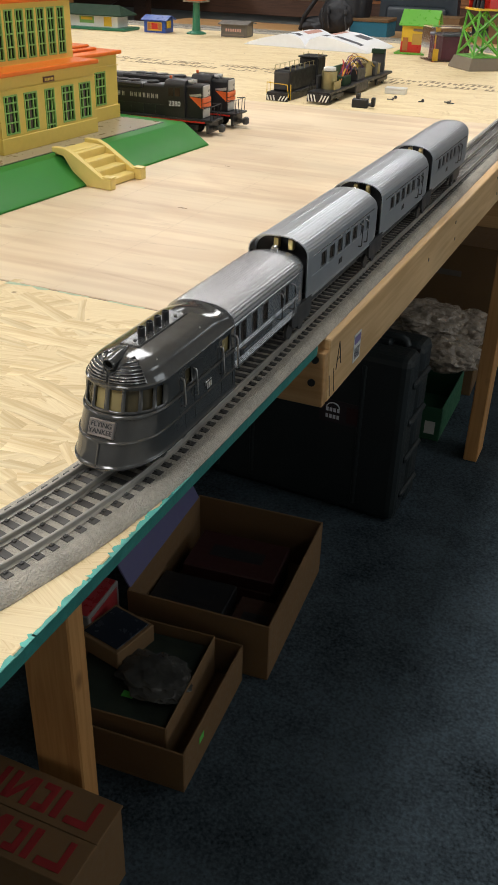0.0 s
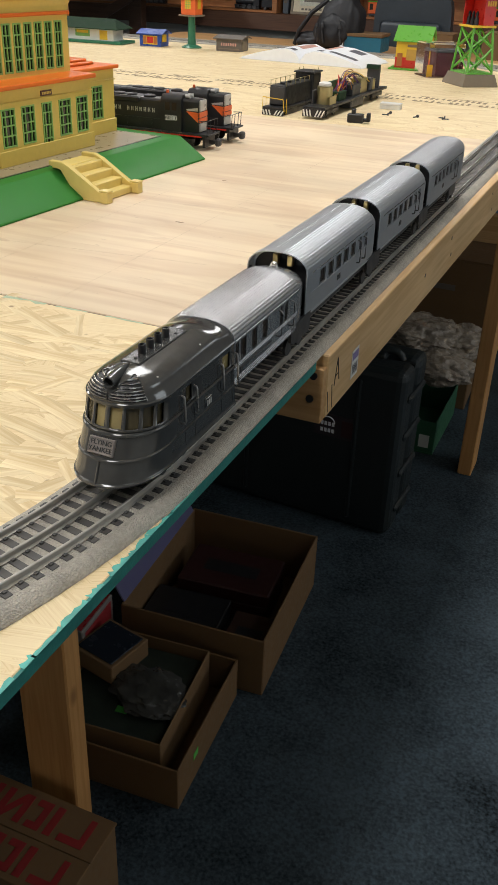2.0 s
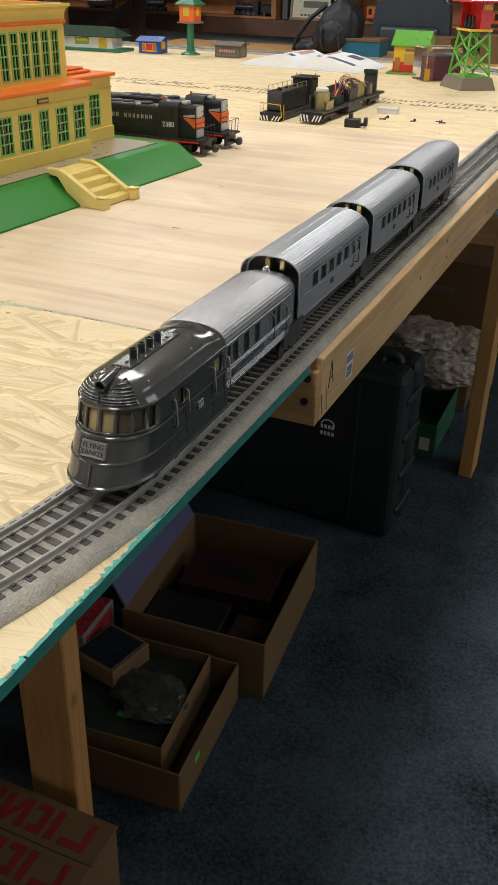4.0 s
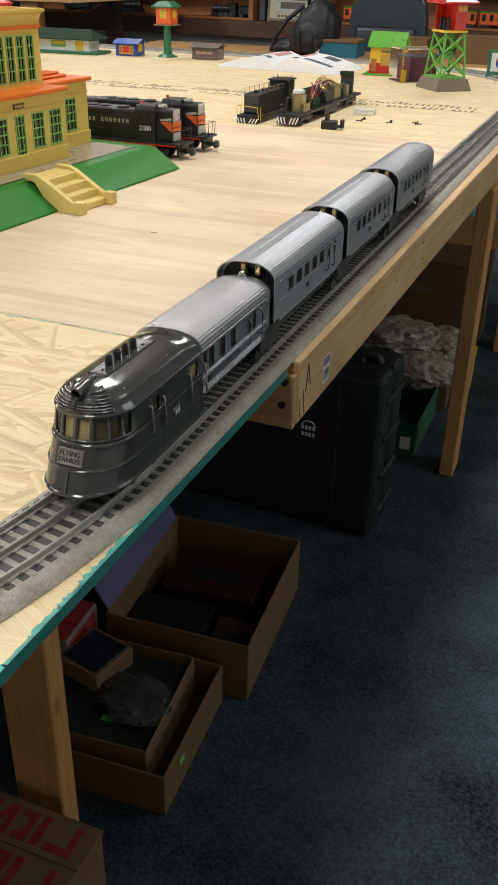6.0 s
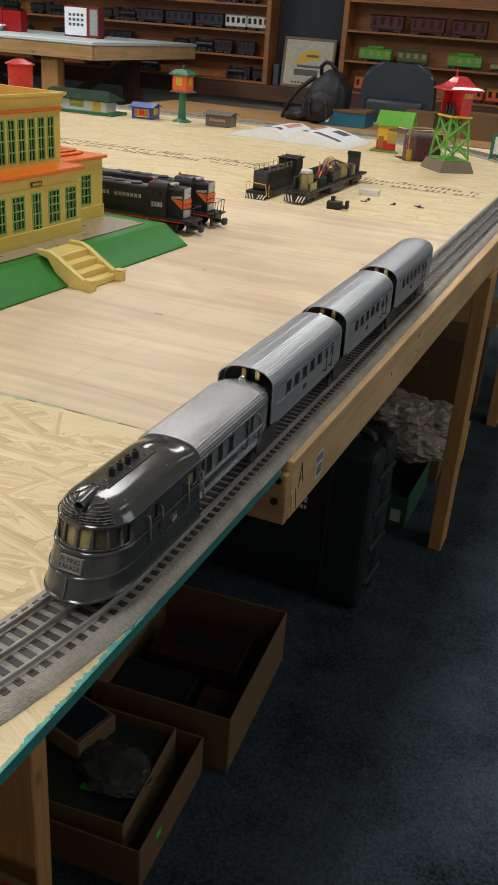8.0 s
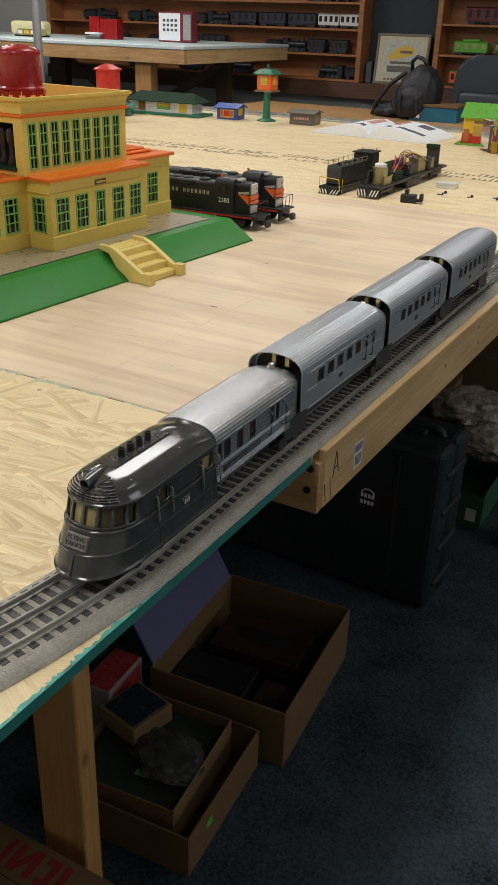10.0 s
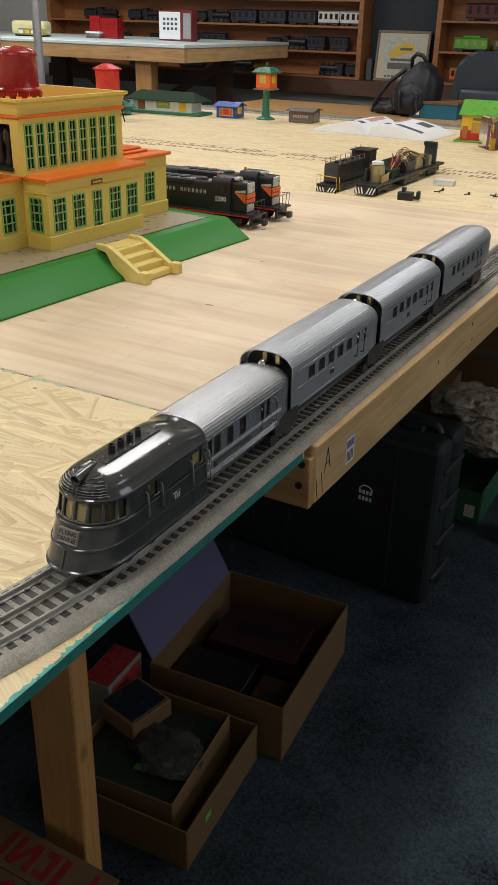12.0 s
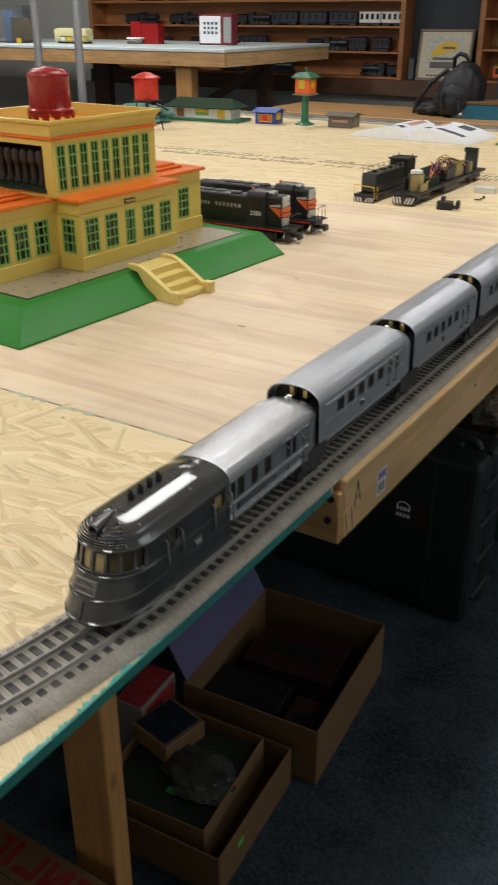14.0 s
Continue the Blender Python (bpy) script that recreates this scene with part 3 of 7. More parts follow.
SIDE_Y = [YE, 0.1375, 0.1225, 0.1100, 0.0900, 0.0670, 0.0560, 0.0460]


def profile(z):
    """Half width, front and length of the rounded end at height z."""
    steps = ((0.0290, -0.0252), (0.0475, -0.0172), (0.0665, -0.0068), (EAVE, -0.0010))
    for (z0, y0), (z1, y1) in zip(steps, steps[1:]):
        if z <= z1 or z1 == EAVE:
            yn = y0 + (y1 - y0) * (z - z0) / (z1 - z0)
            break
    return 0.0325 + (EAVE - z) * 0.05, yn, 0.0345 - 0.6 * yn


def nose_pt(a, z, out=0.0):
    w, yn, ln = profile(z)
    c, s = math.cos(a), math.sin(a)
    return ((w + out) * math.copysign(abs(c) ** (2 / PW), c), yn - out + (ln + out) * (1 - abs(s) ** (2 / PW)), z)


def angles_by_length(z=0.077, n=600):
    """Angle at each distance along the rounded end, counted from its middle."""
    out, far = [(0.0, math.pi / 2)], 0.0
    last = Vector(nose_pt(math.pi / 2, z))
    for i in range(1, n + 1):
        a = math.pi / 2 * (1 - i / n)
        p = Vector(nose_pt(a, z))
        far += (p - last).length
        last = p
        out.append((far, a))
    return out


BY_LENGTH = angles_by_length()


def angle_at(s):
    return min(BY_LENGTH, key=lambda q: abs(q[0] - s))[1]


CAB_PANES = ((0.0018, 0.0115), (0.0144, 0.0241), (0.0270, 0.0360), (0.0388, 0.0465))
CUTS = sorted({0.0} | {a + (b - a) * k / 3 for a, b in CAB_PANES for k in range(4)} | {BY_LENGTH[-1][0] - 0.001})
HALF = [("y", y) for y in SIDE_Y] + [("s", s) for s in CUTS[::-1]]


def shell_ring(z, out=0.0):
    w = profile(z)[0] + out
    right = []
    for kind, v in HALF:
        right.append((w, v, z) if kind == "y" else nose_pt(angle_at(v), z, out))
    return right + [(-x, y, zz) for x, y, zz in right[-2::-1]]


def is_open(j, row, count):
    """Whether a cell of the window band is an opening."""
    j = min(j, count - 2 - j)
    (ka, a), (kb, b) = HALF[j], HALF[j + 1]
    if ka == "y" and kb == "y":
        return row == 1 and (round(a, 4), round(b, 4)) in ((0.1375, 0.1225), (0.067, 0.056))
    if ka == "s":
        m = (a + b) / 2
        return row in (1, 2) and any(lo < m < hi for lo, hi in CAB_PANES)
    return False


def shell(bm, rows, holes=False):
    vr = [[bm.verts.new(p) for p in shell_ring(z, out)] for z, out in rows]
    k = len(vr[0])
    for r, (a, b) in enumerate(zip(vr, vr[1:])):
        for j in range(k - 1):
            if not (holes and is_open(j, r, k)):
                bm.faces.new((a[j], a[j + 1], b[j + 1], b[j]))


bm = bmesh.new()
shell(bm, [(0.0290, 0.0002), (0.0294, 0.0011), (0.0304, 0.0013), (0.0312, 0.0003), (0.0322, 0.0), (0.0380, 0.0), (0.0462, 0.0), (0.0467, 0.0009), (0.0476, 0.0011), (0.0484, 0.0009), (0.0489, 0.0), (0.0560, 0.0), (0.0632, 0.0), (0.0640, 0.0012), (0.0652, 0.0015), (0.0662, 0.0010), (0.0668, -0.0004)])
part("nose_body", bm, NOSE, power, "polished gunmetal raked nose and skirt", True)
bm = bmesh.new()
shell(bm, [(0.0664, -0.0004), (0.0690, -0.0004), (0.0820, -0.0004), (0.0845, -0.0004), (0.0882, -0.0004)], True)
band = part("window_band", bm, NOSE, power, "gunmetal band of cab window openings", True)
sol = band.modifiers.new("thickness", "SOLIDIFY")
sol.thickness, sol.offset = 0.0016, 0.0
for i, (s0, s1) in enumerate(CAB_PANES):
    for sx in (-1, 1):
        bm = bmesh.new()
        cols = []
        for k in range(5):
            an = angle_at(s0 - 0.0008 + (s1 - s0 + 0.0016) * k / 4)
            cols.append([bm.verts.new((sx * q[0], q[1], q[2])) for q in (nose_pt(an, zz, -0.0024 - d) for zz, d in ((0.0680, 0), (0.0852, 0), (0.0852, 0.0006), (0.0680, 0.0006)))])
        for c0, c1 in zip(cols, cols[1:]):
            for j in range(4):
                bm.faces.new((c0[j], c0[(j + 1) % 4], c1[(j + 1) % 4], c1[j]))
        bm.faces.new(cols[0])
        bm.faces.new(cols[-1][::-1])
        # only the middle panes stay cream; the rest carry a painted dark reflection
        part("cab_pane", bm, CREAM if i == 0 else DIMCREAM, power, "cream celluloid cab pane" if i == 0 else "celluloid cab pane with its dark reflection painted in", True)
for sx in (-1, 1):
    x = sx * 0.0308
    part_box("door_pane", (x - 0.0004, x + 0.0004, 0.1215, 0.1385, 0.0680, 0.0830), CREAM, power, 0, "cream celluloid door pane")
    part_box("door_pane", (x - 0.0004, x + 0.0004, 0.0550, 0.0680, 0.0680, 0.0830), DIMCREAM, power, 0, "celluloid door pane with its dark reflection painted in")
# black block added to stand for the shade inside the cab
part_box("cab_shade_block", (-0.0285, 0.0285, 0.020, YE - 0.002, 0.0655, 0.0870), BLACK, power, 0, "black block painting the shade inside the cab")
bm = bmesh.new()
shell(bm, [(0.0858, 0.0), (0.0862, 0.0012), (0.0874, 0.0014), (0.0882, 0.0006)])
part("eave_bead", bm, NOSE, power, "rounded eave bead", True)

# cab sides: door lines, grab rails and number plate
for sx in (-1, 1):
    def wx(z):
        return sx * profile(z)[0]
    for y in (0.0530, 0.0700, 0.1190, 0.1410):
        bm = bmesh.new()
        rod(bm, [(wx(0.034), y, 0.034), (wx(0.064), y, 0.064)], 0.0004, 6)
        rod(bm, [(wx(0.066) - sx * 0.0004, y, 0.066), (wx(0.085), y, 0.085)], 0.0004, 6)
        part("door_edge", bm, NOSE, power)
    for gy, z0, z1 in ((0.0495, 0.0545, 0.0785), (0.0705, 0.0545, 0.0785), (0.1190, 0.0530, 0.0775), (0.1475, 0.0460, 0.0770)):
        bm = bmesh.new()
        xa, xb = wx(z0), wx(z1)
        rod(bm, [(xa, gy, z0), (xa + sx * 0.0024, gy, z0 + 0.0006), (xa + sx * 0.0029, gy, z0 + 0.0020), (xb + sx * 0.0029, gy, z1 - 0.0020), (xb + sx * 0.0024, gy, z1 - 0.0006), (xb, gy, z1)], 0.0009, 8)
        part("grab_rail", bm, GREYWIRE, power, "grey wire grab rail", True)
    x = wx(0.0545)
    plate = part_box("number_plate", (x - 0.0010, x + 0.0010, 0.0885, 0.0998, 0.0507, 0.0585), CHROME, power, 0.0003, "small bright number plate")
    part_box("plate_field", (x + sx * 0.0009 - 0.0003, x + sx * 0.0009 + 0.0003, 0.0892, 0.0991, 0.0514, 0.0578), NOSE, plate)
    for i in range(3):
        part_box("plate_bar", (x + sx * 0.0012 - 0.0003, x + sx * 0.0012 + 0.0003, 0.0900 + i * 0.0030, 0.0919 + i * 0.0030, 0.0522, 0.0570), WHITEMETAL, plate)

# domed roof of the cab, falling towards the silver half
TOP = 0.1070


ROOF_LINE = ((0.0, 0.1070), (0.0055, 0.1068), (0.0080, 0.1063), (0.0125, 0.1049), (0.0170, 0.1034), (0.0210, 0.1017), (0.0248, 0.0994), (0.0280, 0.0964), (0.0306, 0.0925), (0.0321, 0.0894), (0.0328, EAVE))


def roof_width(z):
    """Half width of the roof section: flat crown, straight shoulder, rounded eave."""
    for (x0, z0), (x1, z1) in zip(ROOF_LINE, ROOF_LINE[1:]):
        if z >= z1:
            return x0 + (x1 - x0) * (z0 - z) / (z0 - z1)
    return ROOF_LINE[-1][0]


def dome(z):
    """Half width, front and end length of the roof at height z."""
    f = min(1.0, max(0.0, (z - EAVE) / (TOP - EAVE)))
    w = roof_width(z)
    q = 1 - max(0.0, 1 - f ** 2.3) ** (1 / 2.3)
    return max(w, 0.002), -0.0014 + 0.0015 * f + 0.030 * q, 0.036 * (max(w, 0.004) / 0.0328) ** 0.6


def dome_y(x, z, out=0.0):
    w, yn, ln = dome(z)
    return yn + ln * (1 - max(0.0, 1 - abs(x / w) ** PW) ** (1 / PW)) - out


bm = bmesh.new()
rings = []
ROOF_Y = [YE, 0.141, 0.136, 0.131, 0.126, 0.121, 0.116, 0.108, 0.09, 0.065]
levels = []
for (x0, z0), (x1, z1) in zip(ROOF_LINE[::-1], ROOF_LINE[-2::-1]):
    levels += [z0, (z0 + z1) / 2]
for z in levels + [TOP]:
    w, yn, ln = dome(z)
    right = [(w, y) for y in ROOF_Y]
    for i in range(17):
        a = math.pi / 2 * i / 16
        right.append((w * math.cos(a) ** (2 / PW) if i < 16 else 0.0, yn + ln * (1 - math.sin(a) ** (2 / PW))))
    ring = right + [(-x, y) for x, y in right[-2::-1]]
    fall = []
    for x, y in ring:
        u = max(0.0, min(1.0, (y - 0.116) / 0.030))
        fall.append((x, y, z - (z - EAVE) * 0.21 * u * u * (3 - 2 * u)))
    rings.append(fall)
vr = [[bm.verts.new(p) for p in r] for r in rings]
k = len(vr[0])
for a, b in zip(vr, vr[1:]):
    for j in range(k - 1):
        bm.faces.new((a[j], a[j + 1], b[j + 1], b[j]))
last = vr[-1]
for j in range(k // 2 - 1):
    bm.faces.new((last[j], last[j + 1], last[k - 2 - j], last[k - 1 - j]))
bm.faces.new((last[k // 2 - 1], last[k // 2], last[k // 2 + 1]))
part("cab_roof", bm, NOSE, power, "polished domed gunmetal roof", True)

# louvred grilles beside the headlight: black backing for gap shade, slats, raised frame
def grille_span(z):
    f = (z - 0.0893) / 0.0150
    inner = 0.0012 if z < 0.0965 else 0.0052 + max(0.0, f - 0.62) * 0.0145
    return inner, max(inner + 0.0005, min(0.80 * roof_width(z), 0.0262 * max(0.0, 1 - (f * 0.93) ** 3.2) ** 0.5))


for sx in (-1, 1):
    bm = bmesh.new()
    rows = []
    for i in range(11):
        z = 0.0893 + 0.0150 * i / 10
        lo, hi = grille_span(z)
        rows.append([bm.verts.new((sx * (lo + (hi - lo) * j / 8), dome_y(lo + (hi - lo) * j / 8, z, 0.0005), z)) for j in range(9)])
    for a, b in zip(rows, rows[1:]):
        for j in range(8):
            bm.faces.new((a[j], a[j + 1], b[j + 1], b[j]))
    grille = part("grille", bm, BLACK, power, "nose grille backing, painted black for the shade between slats")
    for i in range(7):
        z = 0.0906 + i * 0.0020
        lo, hi = grille_span(z)
        bm = bmesh.new()
        rod(bm, [(sx * (lo + (hi - lo) * j / 8), dome_y(lo + (hi - lo) * j / 8, z, 0.0009), z) for j in range(9)], 0.00068, 6)
        part("louvre", bm, CHROME, grille, "bright louvre slat", True)
    edge = []
    for i in range(13):
        z = 0.0893 + 0.0150 * i / 12
        edge.append((grille_span(z)[1], z))
    for i in range(6):
        z = 0.1043 - 0.0078 * i / 6
        edge.append((grille_span(max(z, 0.0966))[0], z))
    edge += [(0.0018, 0.0955), (0.0012, 0.0893)]
    bm = bmesh.new()
    rod(bm, [(sx * x, dome_y(x, z, 0.0009), z) for x, z in edge], 0.0007, 6)
    part("frame", bm, NOSE, grille, "raised grille frame", True)
# headlight tube running back into the roof
bm = bmesh.new()
axis0, axis1 = Vector((0, 0.0000, 0.1030)), Vector((0, 0.0290, 0.1070))
q = (axis1 - axis0).to_track_quat("Z", "Y")
rings = []
for f, r in ((0.10, 0.0001), (0.10, 0.0031), (0.0, 0.0034), (-0.02, 0.0040), (0.0, 0.0047), (0.06, 0.0049), (0.12, 0.0045), (0.35, 0.0043), (0.62, 0.0037), (0.85, 0.0026), (1.0, 0.0008)):
    c = axis0.lerp(axis1, f)
    rings.append([bm.verts.new(c + q @ Vector((r * math.cos(a), r * math.sin(a), 0))) for a in [2 * math.pi * j / 24 for j in range(24)]])
for a, b in zip(rings, rings[1:]):
    for j in range(24):
        bm.faces.new((a[j], a[(j + 1) % 24], b[(j + 1) % 24], b[j]))
headlight = part("headlight", bm, NOSE, power, "tapered polished headlight tube", True)
# near-black matt disc paints the shade inside the lamp's hollow
bm = bmesh.new()
vs = cyl(bm, (0, 0, 0), 0.0031, 0.0004, n=20)
moved(bm, vs, Matrix.Translation(axis0.lerp(axis1, 0.06)) @ q.to_matrix().to_4x4())
part("hollow_shade_disc", bm, material("painted_hollow_shade", (0.006, 0.006, 0.006), 0.9, spec=0.05), headlight, "black disc painting the shade in the headlight hollow")
# roof panel and stacks
panel = part_box("roof_panel", (-0.0085, 0.0085, 0.030, 0.108, 0.1058, 0.1074), NOSE, power, 0.0005, "raised roof panel")
for dims in ((-0.0079, -0.0074, 0.031, 0.107), (0.0074, 0.0079, 0.031, 0.107), (-0.0074, 0.0074, 0.031, 0.0315), (-0.0074, 0.0074, 0.1065, 0.107)):
    part_box("groove", (*dims, 0.1070, 0.10746), BLACK, panel)
for sy in (0.049, 0.0617, 0.0743, 0.087):
    bm = bmesh.new()
    lathe(bm, [(0.0031, 0), (0.0031, 0.0068), (0.0029, 0.0074), (0.0021, 0.0074), (0.0019, 0.0050)], (-0.0005, sy, 0.1073), 18)
    part("exhaust_stack", bm, BLACK, power, "short black exhaust stack", True)
for py, px in ((0.0385, 0.0), (0.068, 0.0048), (0.0965, 0.0035)):
    bm = bmesh.new()
    lathe(bm, [(0.0014, 0), (0.0012, 0.0007), (0.0005, 0.0011)], (px, py, 0.1073), 12)
    part("rivet", bm, NOSE, power, "", True)
for px, py in ((0.0235, 0.030), (0.0235, 0.100)):
    bm = bmesh.new()
    lathe(bm, [(0.0009, 0), (0.0007, 0.0005), (0.0002, 0.0007)], (px, py, 0.1001), 10)
    part("rivet", bm, GREYWIRE, power, "", True)
# upright seam on the skirt
bm = bmesh.new()
rod(bm, [nose_pt(math.pi / 2, z, 0.0004) for z in (0.0310, 0.036, 0.041, 0.0462)], 0.0010, 8)
part("nose_seam", bm, NOSE, power, "upright seam on the skirt", True)
# name plate on the nose
bm = bmesh.new()
box(bm, -0.0108, 0.0108, -0.0064, 0.0064, -0.0040, 0.0008, 0.0004)
plate = part("name_plate", bm, PLATE, power, "raised dull nickel name plate")
plate.matrix_basis = pose(-0.0006, -0.0128, 0.0566, 64, 0, 0)
for dims in ((-0.0104, 0.0104, 0.0052, 0.0060), (-0.0104, 0.0104, -0.0060, -0.0052), (-0.0104, -0.0097, -0.0052, 0.0052), (0.0097, 0.0104, -0.0052, 0.0052)):
    part_box("plate_rim", (*dims, 0.0006, 0.0014), PLATE, plate, 0.0002)
word("lettering", "FLYING", 0.0054, DARKGREY, pose(0, 0.0025, 0.0011), plate, 0.0003)
word("lettering", "YANKEE", 0.0054, DARKGREY, pose(0, -0.0026, 0.0011), plate, 0.0003)

W1 = [(0.1500, 0.1570), (0.1612, 0.1730), (0.1855, 0.1972), (0.2100, 0.2220), (0.2530, 0.2605), (0.2650, 0.2725)]
coach_shell(power, YE + 0.001, 0.300, W1, 0.0435, 0.0872, 0.1030, (0.0655, 0.0842), SILVER, (0.0445, 0.0463, 0.0481, 0.0499, 0.0600, 0.0616))
for sx in (-1, 1):
    for gy in (0.2500, 0.2820):
        bm = bmesh.new()
        rod(bm, [(sx * 0.0322, gy, 0.0555), (sx * 0.0358, gy, 0.0562), (sx * 0.0364, gy, 0.0580), (sx * 0.0364, gy, 0.0790), (sx * 0.0358, gy, 0.0808), (sx * 0.0322, gy, 0.0815)], 0.0009, 8)
        part("grab_rail", bm, DARKCHROME, power, "dark wire grab rail", True)
    board = part_box("letter_board", (sx * 0.0325 - 0.0006, sx * 0.0325 + 0.0010, 0.1615, 0.2330, 0.0518, 0.0582), DARKGREY, power, 0.0004, "dark raised letter board")
    for i in range(12):
        y = 0.1655 + i * 0.0052 + (0.003 if i > 5 else 0)
        part_box("letter_bar", (sx * 0.0336 - 0.0004, sx * 0.0336 + 0.0004, y, y + 0.0030, 0.0533, 0.0567), SILVER, board)


def tail_cap(t, y0, y1, z0, crown, f1=0.87, paint=SILVER):
    """Smooth rounded end of a coach under the next car's hood."""
    sec = [(0.0325, z0)] + arc_roof(0.0325, 0.0862, crown - 0.0862, 24) + [(-0.0325, z0)]
    bm = bmesh.new()
    loft(bm, [[(x * f, y, z0 + (z - z0) * (1 - (1 - f) * 0.6)) for x, z in sec] for f, y in [(1 - (1 - f1) * (i / 5) ** 2, y0 + (y1 - y0) * i / 5) for i in range(6)]], cap_top=True)
    part("tail_cap", bm, paint, t, "smooth silver end cap", True)
    bm = bmesh.new()
    lathe(bm, [(0.0044, 0), (0.0044, 0.002), (0.0034, 0.0026), (0.0032, 0.0042), (0.0018, 0.0050)], (0, y0 + 0.0145, crown - 0.0012), 16)
    part("coupling_stud", bm, CHROME, t, "small bright roof stud", True)


tail_cap(power, 0.2995, 0.324, 0.0500, 0.1030)
bogie(power, 0.05)
truck_skirt(power, 0.315)


def trailing_coach(y0, last=False):
    """Silver coach whose front hood overlaps the car ahead."""
    t = thing("streamliner_tail_car" if last else "streamliner_coach", pose(0, y0, 0), "silver fluted tinplate observation car with rounded tail" if last else "silver fluted tinplate streamliner coach coupled in the train", "toy train", "streamliner cars")
    wins = [(0.0235 + i * 0.0265, 0.0395 + i * 0.0265) for i in range(5)] + [(0.1610, 0.1690), (0.1835, 0.1915)]
    coach_shell(t, -0.004, 0.222 if last else 0.212, wins, 0.0480, 0.0935, 0.1138, (0.0735, 0.0892), COACH, (0.0495,))
    hood(t, -0.019, -0.0042)
    bm = bmesh.new()
    prism(bm, [(0.0305, 0.053)] + arc_roof(0.0305, 0.092, 0.0190, 20) + [(-0.0305, 0.053)], -0.0045, -0.0030)
    part("front_bulkhead", bm, BLACK, t)
    for x in (-0.0055, 0.0105):
        part_box("buffer_post", (x - 0.0028, x + 0.0028, -0.0120, -0.0046, 0.0985, 0.1095), BRASSY, t, 0.0005, "small brass coupling post")
    for sx in (-1, 1):
        part_box("hood_leg", (sx * 0.0322 - 0.0012, sx * 0.0322 + 0.0012, -0.0188, -0.0115, 0.053, 0.094), DARKGREY, t, 0.0004, "dark edge of the hood")
        for gy in (0.1565, 0.1775):
            bm = bmesh.new()
            rod(bm, [(sx * 0.0322, gy, 0.0600), (sx * 0.0358, gy, 0.0607), (sx * 0.0364, gy, 0.0625), (sx * 0.0364, gy, 0.0845), (sx * 0.0358, gy, 0.0863), (sx * 0.0322, gy, 0.0870)], 0.0009, 8)
            part("grab_rail", bm, DARKCHROME, t, "dark wire grab rail", True)
        plate = part_box("number_plate", (sx * 0.0325 - 0.0006, sx * 0.0325 + 0.0008, 0.0835, 0.0940, 0.0595, 0.0660), CHROME, t, 0.0003)
        part_box("plate_field", (sx * 0.0333 - 0.0003, sx * 0.0333 + 0.0003, 0.0845, 0.0930, 0.0603, 0.0652), DARKGREY, plate)
    if last:
        sec = [(0.0325, 0.0480)] + arc_roof(0.0325, 0.0925, 0.0213, 24) + [(-0.0325, 0.0480)]
        bm = bmesh.new()
        loft(bm, [[(x * f, y, 0.0480 + (z - 0.0480) * (1 - (1 - f) * 0.5)) for x, z in sec] for f, y in [(max(0.05, (1 - (i / 10) ** 2.4) ** 0.5), 0.2215 + 0.068 * i / 10) for i in range(11)]], cap_top=True)
        part("tail_cap", bm, COACH, t, "smooth silver rounded tail", True)
        bogie(t, 0.20)
    else:
        tail_cap(t, 0.2115, 0.241, 0.0500, 0.1075, 0.87, COACH)
        truck_skirt(t, 0.232)
    return t


trailing_coach(0.342)
trailing_coach(0.604)
trailing_coach(0.866, True)

# ---- more materials ----
WHITE = material("white_enamel", (0.75, 0.74, 0.70), 0.4, vary=0.06, bump=0.02)
PAPER = material("paper", (0.88, 0.90, 0.93), 0.6, vary=0.04)
INK = material("grey_ink", (0.10, 0.10, 0.12), 0.6, vary=0.2)
PALEINK = material("pale_ink", (0.55, 0.30, 0.24), 0.6, vary=0.3)
LOCO = material("loco_black", (0.016, 0.016, 0.017), 0.42, vary=0.2, scale=40, bump=0.03)
LOCOGREY = material("loco_silver", (0.50, 0.50, 0.48), 0.35, 0.3, vary=0.1)
GREYPAINT = material("worn_grey_lettering", (0.50, 0.49, 0.46), 0.6, vary=0.2)
LOCORANGE = material("loco_orange", (0.78, 0.14, 0.03), 0.4, vary=0.08)
SCARLET = material("scarlet_enamel", (0.55, 0.025, 0.015), 0.35, vary=0.1)
REDROOF = material("pinkish_red_enamel", (0.62, 0.04, 0.05), 0.25, vary=0.08)
LIME = material("bright_green_enamel", (0.13, 0.42, 0.05), 0.35, vary=0.1)
DKGREEN = material("dark_green_roof", (0.022, 0.045, 0.025), 0.8, vary=0.15, spec=0.15)
MIDGREEN = material("bottle_green_enamel", (0.03, 0.17, 0.09), 0.35, vary=0.15)
BLUE = material("blue_enamel", (0.02, 0.07, 0.35), 0.35, vary=0.12)
BRIGHTYEL = material("bright_yellow", (0.75, 0.48, 0.03), 0.45, vary=0.1)
GREYBROWN = material("brown_grey_paint", (0.13, 0.11, 0.09), 0.5, vary=0.2)
TAUPE = material("taupe_base", (0.20, 0.16, 0.11), 0.5, vary=0.1)
COPPER = material("copper_wire", (0.45, 0.18, 0.06), 0.4, 0.5, vary=0.2)
PURPLE = material("purple_wire", (0.10, 0.04, 0.14), 0.5, vary=0.2)
BRASS = material("dull_brass", (0.42, 0.36, 0.18), 0.4, 0.8, vary=0.25)
STAINED = material("tie_stain", (0.30, 0.22, 0.13), 0.8, vary=0.35, scale=60)
PENCIL = material("pencil_line", (0.67, 0.53, 0.365), 0.7, vary=0.3, scale=80)
CLEAR = bpy.data.materials.new("clear_plastic")
